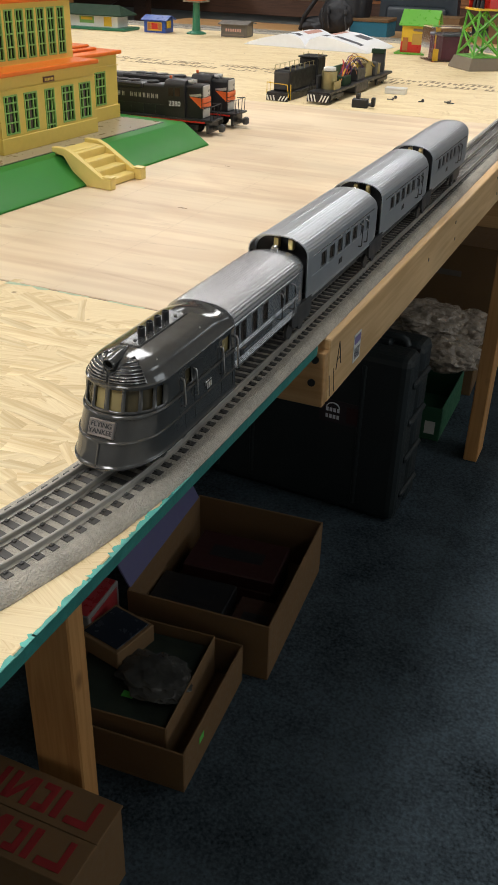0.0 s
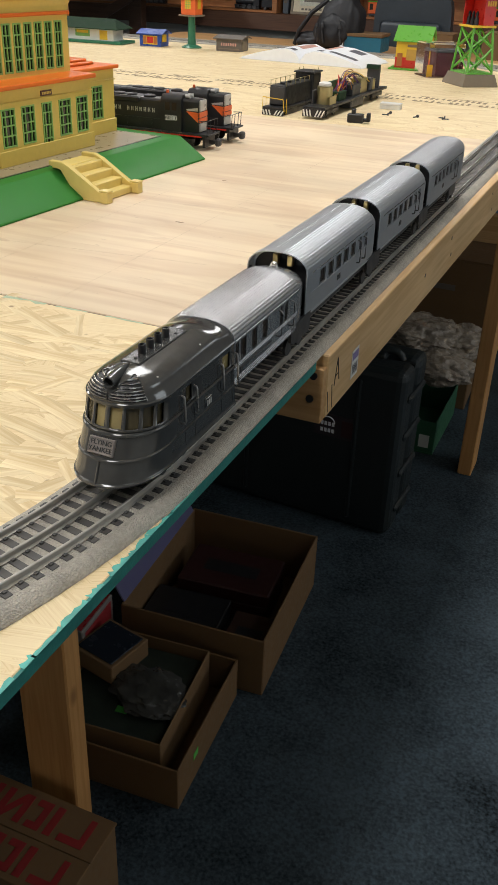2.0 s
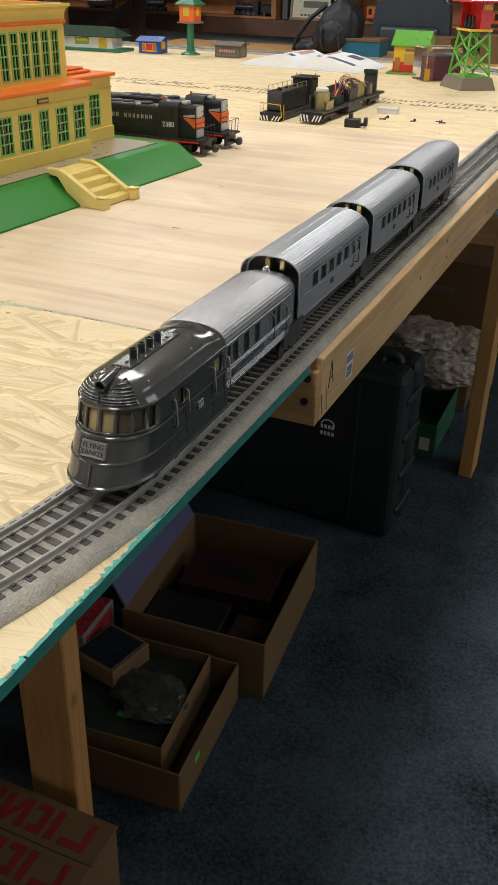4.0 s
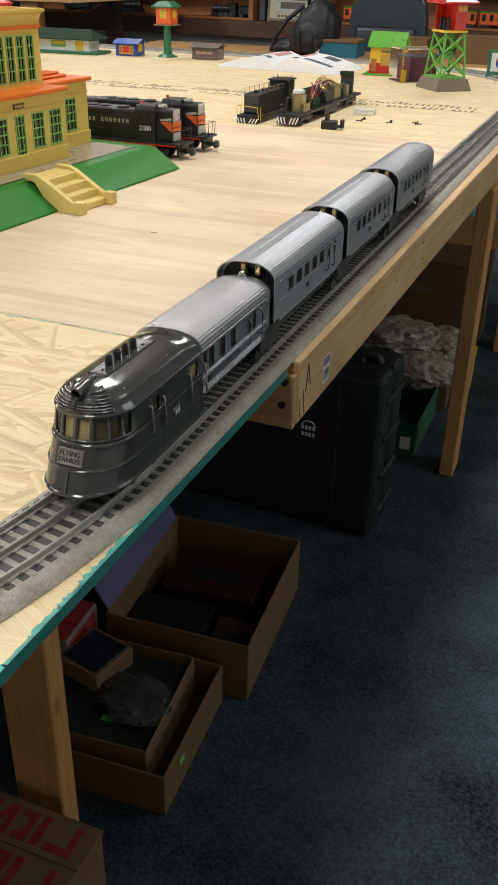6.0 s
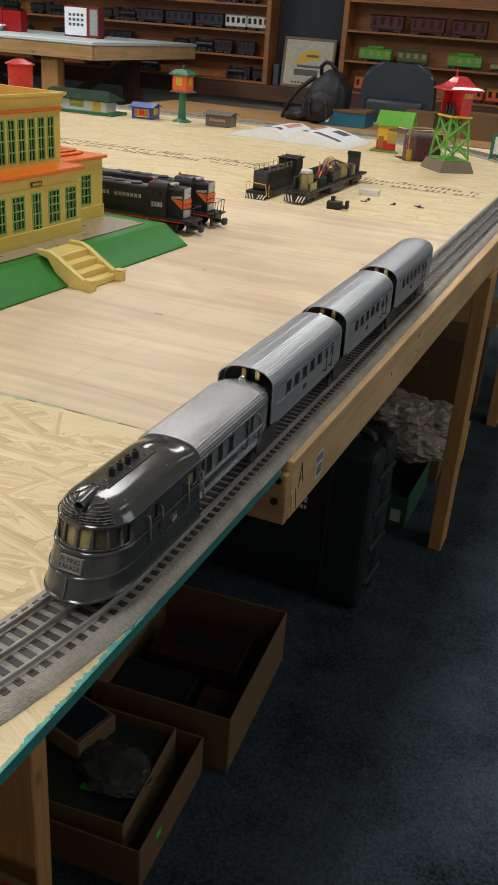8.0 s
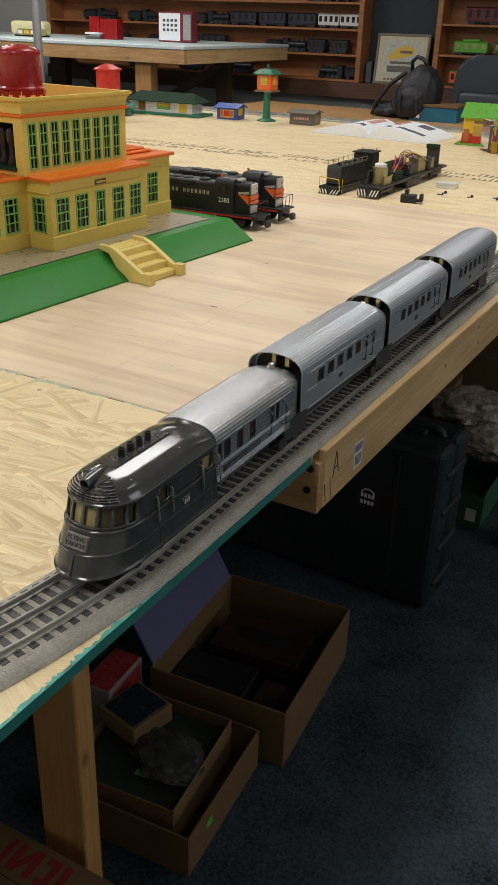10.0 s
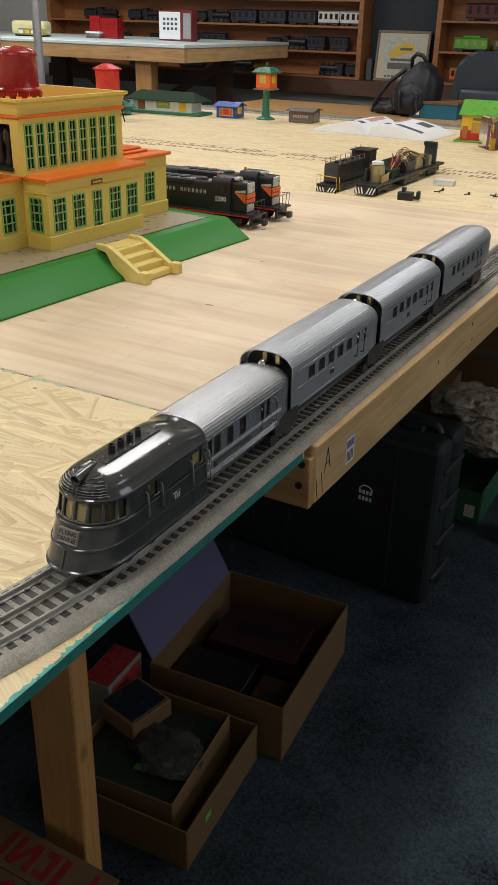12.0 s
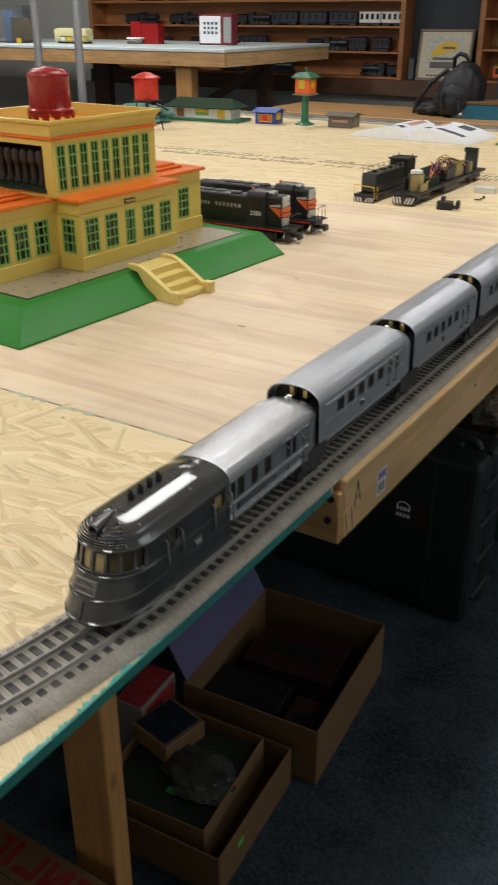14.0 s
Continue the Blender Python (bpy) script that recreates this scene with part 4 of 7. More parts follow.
CLEAR.use_nodes = True
cb = CLEAR.node_tree.nodes["Principled BSDF"]
cb.inputs["Base Color"].default_value = (0.9, 0.9, 0.92, 1)
cb.inputs["Transmission Weight"].default_value = 1.0
cb.inputs["Roughness"].default_value = 0.12
cb.inputs["IOR"].default_value = 1.15

# ---- marks on the table top ----
marks = thing("glue_marks", pose(0, 0, 0.0003), "faded brown tie marks left by removed track on the board", "stain")
tagged(marks, kind="stuff")
rnd = random.Random(5)
bm = bmesh.new()
x = -2.5
while x < -0.10:
    yc = 2.405 + 0.03 * (x + 0.9) * 0.6
    for row in range(2):
        if rnd.random() < 0.8:
            y0 = yc + (0.012 if row else -0.052) + rnd.uniform(-0.006, 0.006)
            box(bm, x, x + rnd.uniform(0.006, 0.011), y0, y0 + rnd.uniform(0.018, 0.042), 0, 0.0004)
    if rnd.random() < 0.45:
        box(bm, x, x + 0.028, yc + 0.06 + rnd.uniform(-0.004, 0.004), yc + 0.064, 0, 0.0003)
    if rnd.random() < 0.3:
        box(bm, x, x + 0.03, yc - 0.06, yc - 0.057 + rnd.uniform(0, 0.003), 0, 0.0003)
    x += 0.0185
part("tie_mark", bm, STAINED, marks)
for a, b in (((-0.30, 0.345), (-0.30, 1.4)), ((-0.57, 0.52), (-0.20, 0.57)), ((-0.46, 0.40), (-0.45, 0.95))):
    d = Vector((b[0] - a[0], b[1] - a[1], 0))
    bm = bmesh.new()
    box(bm, 0, d.length, -0.0003, 0.0003, 0, 0.00008)
    ob = part("pencil_line", bm, PENCIL, marks)
    ob.matrix_basis = pose(a[0], a[1], 0.0002, 0, 0, math.degrees(math.atan2(d.y, d.x)))
bm = bmesh.new()
for px, py, L in ((-0.335, 0.745, 0.016), (-0.40, 1.05, 0.012), (-0.15, 1.3, 0.012)):
    v = [bm.verts.new((px + L * 0.5 * math.cos(a), py + L * 0.16 * math.sin(a), 0.0003)) for a in [i * math.pi / 5 for i in range(10)]]
    bm.faces.new(v)
part("knot_plug", bm, material("dark_knot", (0.36, 0.22, 0.12), 0.7, vary=0.3), marks)

# ---- platform and station ----
PLAT = pose(-0.563, 0.463, 0, 0, 0, -3.55) @ Matrix(((0, -1, 0, 0), (1, 0, 0, 0), (0, 0, 1, 0), (0, 0, 0, 1)))
# local x runs along the platform, local y away from the track
platform = thing("station_platform", PLAT, "glossy green enamelled toy station platform with sloping sides on the table", "toy platform")
bm = bmesh.new()
lo = [(0, 0), (0.744, 0), (0.744, 0.46), (0, 0.46)]
hi = [(0.062, 0.061), (0.741, 0.058), (0.741, 0.40), (0.062, 0.40)]
mid = [(0.002, 0.001), (0.744, 0.001), (0.744, 0.459), (0.002, 0.459)]
rings = [[bm.verts.new((x, y, z)) for x, y in o] for o, z in ((lo, 0.0), (mid, 0.004), (hi, 0.0425))]
inner = [(x + (0.030 if i in (0, 3) else -0.030), y + (0.022 if i in (0, 1) else -0.022)) for i, (x, y) in enumerate(hi)]
rings.append([bm.verts.new((x, y, 0.0435)) for x, y in inner])
for a, b in zip(rings, rings[1:]):
    for j in range(4):
        bm.faces.new((a[j], a[(j + 1) % 4], b[(j + 1) % 4], b[j]))
bm.faces.new(rings[-1])
bm.faces.new(rings[0][::-1])
be = [e for e in bm.edges if e.calc_length() > 0.02]
bmesh.ops.bevel(bm, geom=be, offset=0.002, segments=2, affect="EDGES", profile=0.5)
part("base", bm, GREEN, platform, smooth=True)
part_box("deck_gap", (0.0945, 0.7035, 0.0825, 0.3755, 0.0425, 0.0441), BLACK, platform, 0, "dark gap round the deck")
part_box("deck", (0.098, 0.700, 0.086, 0.372, 0.0425, 0.0448), STONE, platform, 0.0006, "beige deck inset in the green platform")

GLOSSPANE = material("dark_glossy_pane", (0.016, 0.018, 0.013), 0.07, vary=0.3, bump=0.0, spec=0.6, rough_vary=0.03)
PALEYEL = material("pale_yellow_enamel", (0.80, 0.62, 0.20), 0.4, vary=0.05, rough_vary=0.03, bump=0.0)
stairs = thing("platform_stairs", PLAT @ pose(0.325, -0.042, 0), "cream yellow toy stairs leaning on the green platform", "toy stairs", "")
for sx in (0.0, 0.092):
    bm = bmesh.new()
    prism(bm, [(-0.002, 0.0), (-0.002, 0.014), (0.012, 0.0175), (0.070, 0.052), (0.084, 0.058), (0.112, 0.058), (0.112, 0.050), (0.086, 0.046), (0.055, 0.0)], sx, sx + 0.011, "x")
    bmesh.ops.bevel(bm, geom=bm.edges[:], offset=0.0012, segments=1, affect="EDGES")
    part("cheek", bm, PALEYEL, stairs)
for i in range(4):
    part_box("tread", (0.010, 0.093, 0.004 + i * 0.021, (0.0245 + i * 0.021) if i < 3 else 0.078, 0.001, 0.0125 + i * 0.0125), PALEYEL, stairs, 0.0012)
for sx in (-0.002, 0.090):
    part_box("newel", (sx, sx + 0.015, -0.010, 0.005, 0.0, 0.0185), PALEYEL, stairs, 0.0014, "", 2)
    part_box("newel_cap", (sx - 0.001, sx + 0.016, -0.011, 0.008, 0.0187, 0.0215), PALEYEL, stairs, 0.001)
part_box("landing", (0.008, 0.095, 0.078, 0.112, 0.044, 0.0515), PALEYEL, stairs, 0.0012)

station = thing("toy_station", PLAT @ pose(0, 0, 0.0448), "cream yellow and orange enamelled two-storey toy railway station on the platform", "toy station")
Z = 0.0


def station_window(x0, x1, z0, z1, m, cols=2, rows=3, deep=0.002):
    """Green framed window: frame, bars and dark pane in the opening; m carries it to its wall."""
    bm = bmesh.new()
    f = 0.0027
    loops = [[bm.verts.new((x, y, z)) for x, z in ((x0 + o, z0 + o), (x1 - o, z0 + o), (x1 - o, z1 - o), (x0 + o, z1 - o))] for o, y in ((0.0, -0.0012), (f, -0.0012), (f, deep), (0.0, deep))]
    for la, lb in zip(loops, loops[1:] + loops[:1]):
        for j in range(4):
            bm.faces.new((la[j], la[(j + 1) % 4], lb[(j + 1) % 4], lb[j]))
    w = part("window", bm, WINGREEN, station, "green framed window")
    for i in range(1, cols):
        c = x0 + (x1 - x0) * (i / cols if cols == 2 else (0.30, 0.70)[i - 1])
        part_box("glazing_bar", (c - 0.0009, c + 0.0009, -0.0006, deep, z0 + f, z1 - f), WINGREEN, w)
    for zf in ([0.80, 0.56, 0.30] if rows == 3 else [0.76, 0.52, 0.26]):
        c = z0 + (z1 - z0) * zf
        part_box("glazing_bar", (x0 + f, x1 - f, -0.0008, deep - 0.0002, c - 0.0010, c + 0.0010), WINGREEN, w)
    w.matrix_basis = m
    part_box("pane", (x0 + f, x1 - f, deep, deep + 0.0006, z0 + f, z1 - f), GLOSSPANE, w)


def station_wall(x0, x1, z0, z1, wins, m, cols=3, rows=3, thick=0.003):
    """Sheet metal wall with real openings; wins: (x0, x1, z0, z1) with one common height."""
    bm = bmesh.new()
    xs = sorted({x0, x1, *[c for q in wins for c in q[:2]]})
    zs = sorted({z0, z1, *[c for q in wins for c in q[2:]]})
    made = []
    for xa, xb in zip(xs, xs[1:]):
        for za, zb in zip(zs, zs[1:]):
            if not any(q[0] <= xa and xb <= q[1] and q[2] <= za and zb <= q[3] for q in wins):
                made += box(bm, xa, xb, 0, thick, za, zb)
    bmesh.ops.remove_doubles(bm, verts=made, dist=0.00001)
    w = part("wall", bm, YELLOW, station)
    w.matrix_basis = m
    for a, b, c, d in wins:
        station_window(a, b, c, d, m, cols, rows)
    return w


FRONT = pose(0, 0.130, 0)
H1 = 0.122
u0, u1 = 0.2735, 0.535
wn = []
for i in range(5):
    c = u0 + (u1 - u0) * (0.11 + 0.195 * i)
    wn.append((c - (0.0135 if i == 2 else 0.0172), c + (0.0135 if i == 2 else 0.0172), 0.006 if i == 2 else 0.030, 0.093))
station_wall(u0, u1, 0, H1, wn, FRONT)
LEFT = pose(u0, 0.130, 0) @ pose(0, 0, 0, 0, 0, -90) @ Matrix.Diagonal((-1, 1, 1, 1))
RIGHTM = pose(u1, 0.130, 0) @ pose(0, 0, 0, 0, 0, 90)
station_wall(0.003, 0.060, 0, H1, [(0.014, 0.047, 0.030, 0.093)], LEFT)
station_wall(0.003, 0.060, 0, H1, [], RIGHTM)
WING = pose(0, 0.190, 0)
station_wall(0.1135, u0, 0, H1, [(0.123 + 0.047 * i, 0.157 + 0.047 * i, 0.030, 0.093) for i in range(3)], WING)
station_wall(u1, 0.695, 0, H1, [(0.557 + 0.062 * i, 0.592 + 0.062 * i, 0.030, 0.093) for i in range(2)], WING)
SIDE0 = pose(0.1135, 0.190, 0) @ pose(0, 0, 0, 0, 0, -90) @ Matrix.Diagonal((-1, 1, 1, 1))
station_wall(0.003, 0.17, 0, H1, [(0.03 + 0.06 * i, 0.06 + 0.06 * i, 0.032, 0.092) for i in range(2)], SIDE0)
SIDE1 = pose(0.695, 0.190, 0) @ pose(0, 0, 0, 0, 0, 90)
station_wall(0.003, 0.17, 0, H1, [], SIDE1)
station_wall(0.1135, 0.695, 0, H1, [], pose(0, 0.36, 0))
# plinths and string courses
for a, b, y in ((u0 - 0.003, u1 + 0.003, 0.1272), (0.111, u0 - 0.003, 0.1875), (u1 + 0.003, 0.698, 0.1875)):
    part_box("plinth", (a, b, y, y + 0.003, 0, 0.026), YELLOW, station, 0.0008)
    part_box("string_course", (a, b, y + 0.0006, y + 0.003, 0.100, 0.1025), YELLOW, station, 0.0006)
part_box("plinth", (u0 - 0.003, u0 - 0.0002, 0.1275, 0.187, 0, 0.026), YELLOW, station, 0.0008)
part_box("string_course", (u0 - 0.003, u0 - 0.0002, 0.1275, 0.189, 0.100, 0.1025), YELLOW, station, 0.0006)
part_box("wall_plaque", ((u0 + u1) / 2 - 0.015, (u0 + u1) / 2 + 0.015, 0.128, 0.1298, 0.104, 0.113), material("brown_plaque", (0.12, 0.05, 0.03), 0.4), station, 0.0004, "small brown sign with pale lettering")
for i in range(6):
    part_box("letter_bar", ((u0 + u1) / 2 - 0.0115 + i * 0.004, (u0 + u1) / 2 - 0.0088 + i * 0.004, 0.1276, 0.1281, 0.1065, 0.1105), YELLOW, station)
# orange roofs
for dims in ((u0 - 0.008, u1 + 0.008, 0.121, 0.30, H1, H1 + 0.008), (0.106, u0 - 0.0085, 0.181, 0.372, H1, H1 + 0.007), (u1 + 0.0085, 0.703, 0.181, 0.372, H1, H1 + 0.007)):
    part_box("roof", dims, ORANGE, station, 0.002, "orange enamelled roof", 2)
for cx in (0.19, 0.615):
    part_box("roof_hatch", (cx - 0.055, cx + 0.050, 0.215, 0.345, H1 + 0.007, H1 + 0.013), ORANGE, station, 0.002)
    part_box("roof_hatch", (cx - 0.045, cx + 0.040, 0.225, 0.335, H1 + 0.013, H1 + 0.018), ORANGE, station, 0.002)
# upper storey
a, b, Z0, Z1 = 0.262, 0.537, H1 + 0.006, 0.226
UP = pose(0, 0.176, 0)
tall = [(0.2740 + i * 0.0279, 0.2950 + i * 0.0279, 0.138, 0.217) for i in range(9)]
station_wall(a, b, Z0, Z1, tall, UP, 2, 2)
UPL = pose(a, 0.176, 0) @ pose(0, 0, 0, 0, 0, -90) @ Matrix.Diagonal((-1, 1, 1, 1))
bm = bmesh.new()
upper_wall_strips = ((0.003, 0.022, Z0, Z1), (0.210, 0.235, Z0, Z1), (0.022, 0.210, Z0, 0.142), (0.022, 0.210, 0.216, Z1))
for c, d, e, f in upper_wall_strips:
    box(bm, c, d, 0, 0.003, e, f)
w = part("wall", bm, YELLOW, station)
w.matrix_basis = UPL
station_wall(0.003, 0.235, Z0, Z1, [], pose(b, 0.176, 0) @ pose(0, 0, 0, 0, 0, 90))
station_wall(a, b, Z0, Z1, [], pose(0, 0.411, 0))
part_box("inner_back", (a + 0.07, a + 0.074, 0.182, 0.405, Z0, Z1), BLACK, station)
for i in range(9):
    bm = bmesh.new()
    lathe(bm, [(0.009, 0), (0.010, 0.004), (0.0055, 0.014), (0.0055, 0.034), (0.0095, 0.040), (0.0095, 0.056), (0.006, 0.062)], (a + 0.022, 0.206 + i * 0.0215, 0.143), 12)
    part("drum", bm, material("dark_brown_drum", (0.035, 0.022, 0.016), 0.45) if i == 0 else bpy.data.materials["dark_brown_drum"], station, "dark brown turned drum inside", True)
part_box("sill", (a - 0.004, a + 0.03, 0.196, 0.39, 0.136, 0.142), DKGREEN, station)
part_box("band", (a - 0.004, b + 0.004, 0.172, 0.418, Z1, Z1 + 0.0065), ORANGE, station, 0.0015, "orange band under the parapet")
bm = bmesh.new()
cx, cy = (a + b) / 2, 0.295
hx, hy = (b - a) / 2 + 0.001, 0.120
prof = [(0.0, Z1 + 0.0065), (0.001, Z1 + 0.016), (0.004, Z1 + 0.024), (0.009, Z1 + 0.0285), (0.009, Z1 + 0.033), (-0.003, Z1 + 0.033), (-0.006, Z1 + 0.010)]
rings = [[bm.verts.new((cx + sx * (hx + o), cy + sy * (hy + o), z)) for sx, sy in ((-1, -1), (1, -1), (1, 1), (-1, 1))] for o, z in prof]
for r1, r2 in zip(rings, rings[1:]):
    for j in range(4):
        bm.faces.new((r1[j], r1[(j + 1) % 4], r2[(j + 1) % 4], r2[j]))
part("parapet", bm, YELLOW, station, "cream parapet round the flat roof")
part_box("flat_roof", (a + 0.004, b - 0.004, 0.182, 0.408, Z1 + 0.0066, Z1 + 0.0105), ORANGE, station)

tank = thing("toy_water_tank", PLAT @ pose(0.350, 0.262, 0.0448 + Z1 + 0.0107), "glossy dark red toy water tank on the station roof", "toy tank")
bm = bmesh.new()
lathe(bm, [(0.0405, 0.026), (0.0425, 0.028), (0.0425, 0.031), (0.0385, 0.034), (0.0375, 0.084), (0.0385, 0.086), (0.0385, 0.089), (0.036, 0.094), (0.028, 0.099), (0.014, 0.102), (0.003, 0.103)], n=36)
part("barrel", bm, RED, tank, smooth=True)
for i in range(12):
    an = 2 * math.pi * i / 12
    bm = bmesh.new()
    box(bm, -0.004, 0.004, -0.0015, 0.0015, 0, 0.027)
    box(bm, -0.010, 0.010, -0.0012, 0.0012, 0.020, 0.027)
    ob = part("support_arch", bm, RED, tank)
    ob.matrix_basis = pose(0.041 * math.cos(an), 0.041 * math.sin(an), 0, 0, 0, math.degrees(an) + 90)
bm = bmesh.new()
cyl(bm, (0, 0, 0), 0.043, 0.003, n=32)
part("foot_ring", bm, RED, tank)


# ---- diesel locomotives standing on the board ----
def diesel(m, rest=True):
    t = thing("toy_diesel_locomotive", m, "black toy diesel locomotive with orange and silver nose", "toy locomotive", "diesel locomotives")
    hw = 0.031
    part_box("deck", (-0.36, -0.012, -hw, hw, 0.028, 0.0345), LOCO, t, 0.001)
    for sy in (-1, 1):
        part_box("deck_stripe", (-0.355, -0.02, sy * hw - 0.0006, sy * hw + 0.0006, 0.0275, 0.0305), SCARLET, t)
    def hooded(name, x0, x1, w, z0, z1, r, mat, label=""):
        bm = bmesh.new()
        pr = [(-w, z0), (-w, z1 - r)] + [(-w + r - r * math.cos(a), z1 - r + r * math.sin(a)) for a in (0.4, 0.8, 1.2)] + [(w - r + r * math.cos(a), z1 - r + r * math.sin(a)) for a in (1.2, 0.8, 0.4)] + [(w, z1 - r), (w, z0)]
        prism(bm, pr, x0, x1, "x")
        return part(name, bm, mat, t, label, True)
    hooded("long_hood", -0.345, -0.118, 0.0205, 0.0345, 0.098, 0.007, LOCO)
    hooded("cab", -0.118, -0.070, 0.029, 0.0345, 0.110, 0.014, LOCO)
    hooded("short_hood", -0.070, -0.032, 0.0205, 0.0345, 0.103, 0.008, LOCO)
    part_box("nose_panel", (-0.0335, -0.0295, -0.0165, 0.0165, 0.078, 0.101), LOCOGREY, t, 0.0015, "silver nose panel")
    part_box("nose_band", (-0.0338, -0.0292, -0.0205, 0.0205, 0.066, 0.0765), LOCORANGE, t, 0.001, "orange nose band")
    part_box("nose_band", (-0.0338, -0.0292, -0.0205, 0.0205, 0.056, 0.0645), LOCORANGE, t, 0.001, "orange nose band")
    part_box("nose_panel", (-0.0335, -0.0295, -0.017, 0.017, 0.036, 0.054), LOCOGREY, t, 0.0015, "silver nose panel")
    for sy in (-1, 1):
        bm = bmesh.new()
        y = sy * 0.0208
        prism(bm, [(-0.062, 0.078), (-0.034, 0.056), (-0.034, 0.0765)], y - 0.0004, y + 0.0004)
        part("side_flash", bm, LOCORANGE, t, "orange side flash")
        bm = bmesh.new()
        prism(bm, [(-0.062, 0.082), (-0.060, 0.079), (-0.034, 0.079), (-0.034, 0.086)], y - 0.0004, y + 0.0004)
        part("side_flash", bm, LOCOGREY, t, "silver side flash")
        for k in (-0.108, -0.092):
            part_box("cab_window", (k, k + 0.011, sy * 0.0292 - 0.0004, sy * 0.0292 + 0.0004, 0.078, 0.094), PANE, t)
        word("road_number", "2380", 0.0145, PAPER, pose(-0.094, sy * 0.0293, 0.062, 90, 0, 0 if sy < 0 else 180), t, 0.0002)
        for i in range(16):
            if i == 8:
                continue
            x = -0.300 + i * 0.0104
            for dims in ((x, x + 0.0018, 0.0685, 0.0775), (x + 0.0040, x + 0.0056, 0.0685, 0.0775), (x + 0.0018, x + 0.0040, 0.0722, 0.0738)):
                part_box("letter_bar", (dims[0], dims[1], sy * 0.0207 - 0.0002, sy * 0.0207 + 0.0002, dims[2], dims[3]), GREYPAINT, t)
        bm = bmesh.new()
        for x in [-0.35 + 0.03 * i for i in range(8)]:
            rod(bm, [(x, sy * 0.030, 0.034), (x, sy * 0.030, 0.058)], 0.0006, 5)
        rod(bm, [(-0.35, sy * 0.030, 0.058), (-0.12, sy * 0.030, 0.058)], 0.0006, 5)
        part("handrail", bm, LOCO, t)
    bm = bmesh.new()
    for y in (-0.026, -0.010, 0.010, 0.026):
        rod(bm, [(-0.010, y, 0.028), (-0.008, y, 0.062)], 0.0008, 5)
    rod(bm, [(-0.030, -0.029, 0.060), (-0.008, -0.026, 0.062), (-0.008, 0.026, 0.062), (-0.030, 0.029, 0.060)], 0.0008, 5)
    part("end_railing", bm, DARKGREY, t)
    part_box("end_platform", (-0.032, -0.004, -0.030, 0.030, 0.030, 0.034), LOCO, t, 0.001)
    for k, x in enumerate((-0.26, -0.235, -0.205, -0.16)):
        bm = bmesh.new()
        lathe(bm, [(0.014, 0), (0.014, 0.003), (0.012, 0.0045), (0.004, 0.0045)], (x, 0, 0.0975), 20)
        part("roof_fan", bm, LOCO, t, "", True)
    part_box("blister", (-0.300, -0.175, -0.0255, 0.0255, 0.086, 0.099), LOCO, t, 0.003)
    bm = bmesh.new()
    cyl(bm, (-0.112, -0.008, 0.110), 0.003, 0.006, n=10)
    part("beacon", bm, LOCORANGE, t, "small orange roof beacon")
    bm = bmesh.new()
    for y in (-0.007, 0.007):
        cyl(bm, (-0.068, y - 0.004, 0.107), 0.0035, 0.012, "x", r2=0.0045, n=10)
    part("horn", bm, LOCOGREY, t)
    for x in (-0.285, -0.085):
        bm = bmesh.new()
        for sy in (-1, 1):
            box(bm, x - 0.045, x + 0.045, sy * 0.024 - 0.003, sy * 0.024 + 0.003, 0.012, 0.024, 0.002)
            for dx in (-0.028, 0.028):
                cyl(bm, (x + dx, sy * 0.0175 - 0.002, 0.0130), 0.0128, 0.004, "y", n=18)
                box(bm, x + dx - 0.006, x + dx + 0.006, sy * 0.0285 - 0.002, sy * 0.0285 + 0.002, 0.010, 0.020, 0.001)
        box(bm, x - 0.03, x + 0.03, -0.015, 0.015, 0.015, 0.028)
        part("truck", bm, BLACK, t, "black sprung truck with wheels")
    part_box("fuel_tank", (-0.225, -0.145, -0.024, 0.024, 0.008, 0.028), LOCO, t, 0.004)
    bm = bmesh.new()
    box(bm, -0.028, 0.004, -0.004, 0.004, 0.012, 0.020, 0.001)
    box(bm, 0.000, 0.012, -0.008, 0.008, 0.008, 0.024, 0.003)
    part("coupler", bm, DARKGREY, t, "dull metal knuckle coupler")
    part_box("pilot", (-0.020, -0.014, -0.027, 0.027, 0.006, 0.028), LOCO, t, 0.001)
    return t


loco = diesel(pose(-0.545, 1.314, 0, 0, 0, 2.0))
copy_thing(loco, pose(-0.538, 1.425, 0, 0, 0, 1.0))


# ---- switcher shell and stripped chassis ----
def striped_pilot(t, x, y, w, z0, z1):
    part_box("pilot", (x - w, x + w, y, y + 0.004, z0, z1), LOCO, t)
    for i in range(7):
        s = -1 if i < 3 else 1
        if i == 3:
            continue
        c = x - w + w * 2 * (i + 0.5) / 7
        bm = bmesh.new()
        h = (z1 - z0) * 0.9
        prism(bm, [(c - 0.003 - s * 0.003, z0 + 0.001), (c + 0.001 - s * 0.003, z0 + 0.001), (c + 0.003 + s * 0.003, z0 + h), (c - 0.001 + s * 0.003, z0 + h)], y - 0.0006, y)
        part("stripe", bm, WHITE, t, "white warning stripe")


shell = thing("toy_switcher_shell", pose(-0.621, 1.825, 0, 0, 0, -1.5), "black toy switcher locomotive body with yellow end railing on the board", "toy locomotive")
part_box("deck", (-0.031, 0.031, 0.0, 0.30, 0.016, 0.022), LOCO, shell, 0.001)
part_box("hood", (-0.024, 0.024, 0.028, 0.215, 0.022, 0.074), LOCO, shell, 0.004, "", 2)
part_box("cab", (-0.029, 0.029, 0.215, 0.275, 0.022, 0.090), LOCO, shell, 0.004, "", 2)
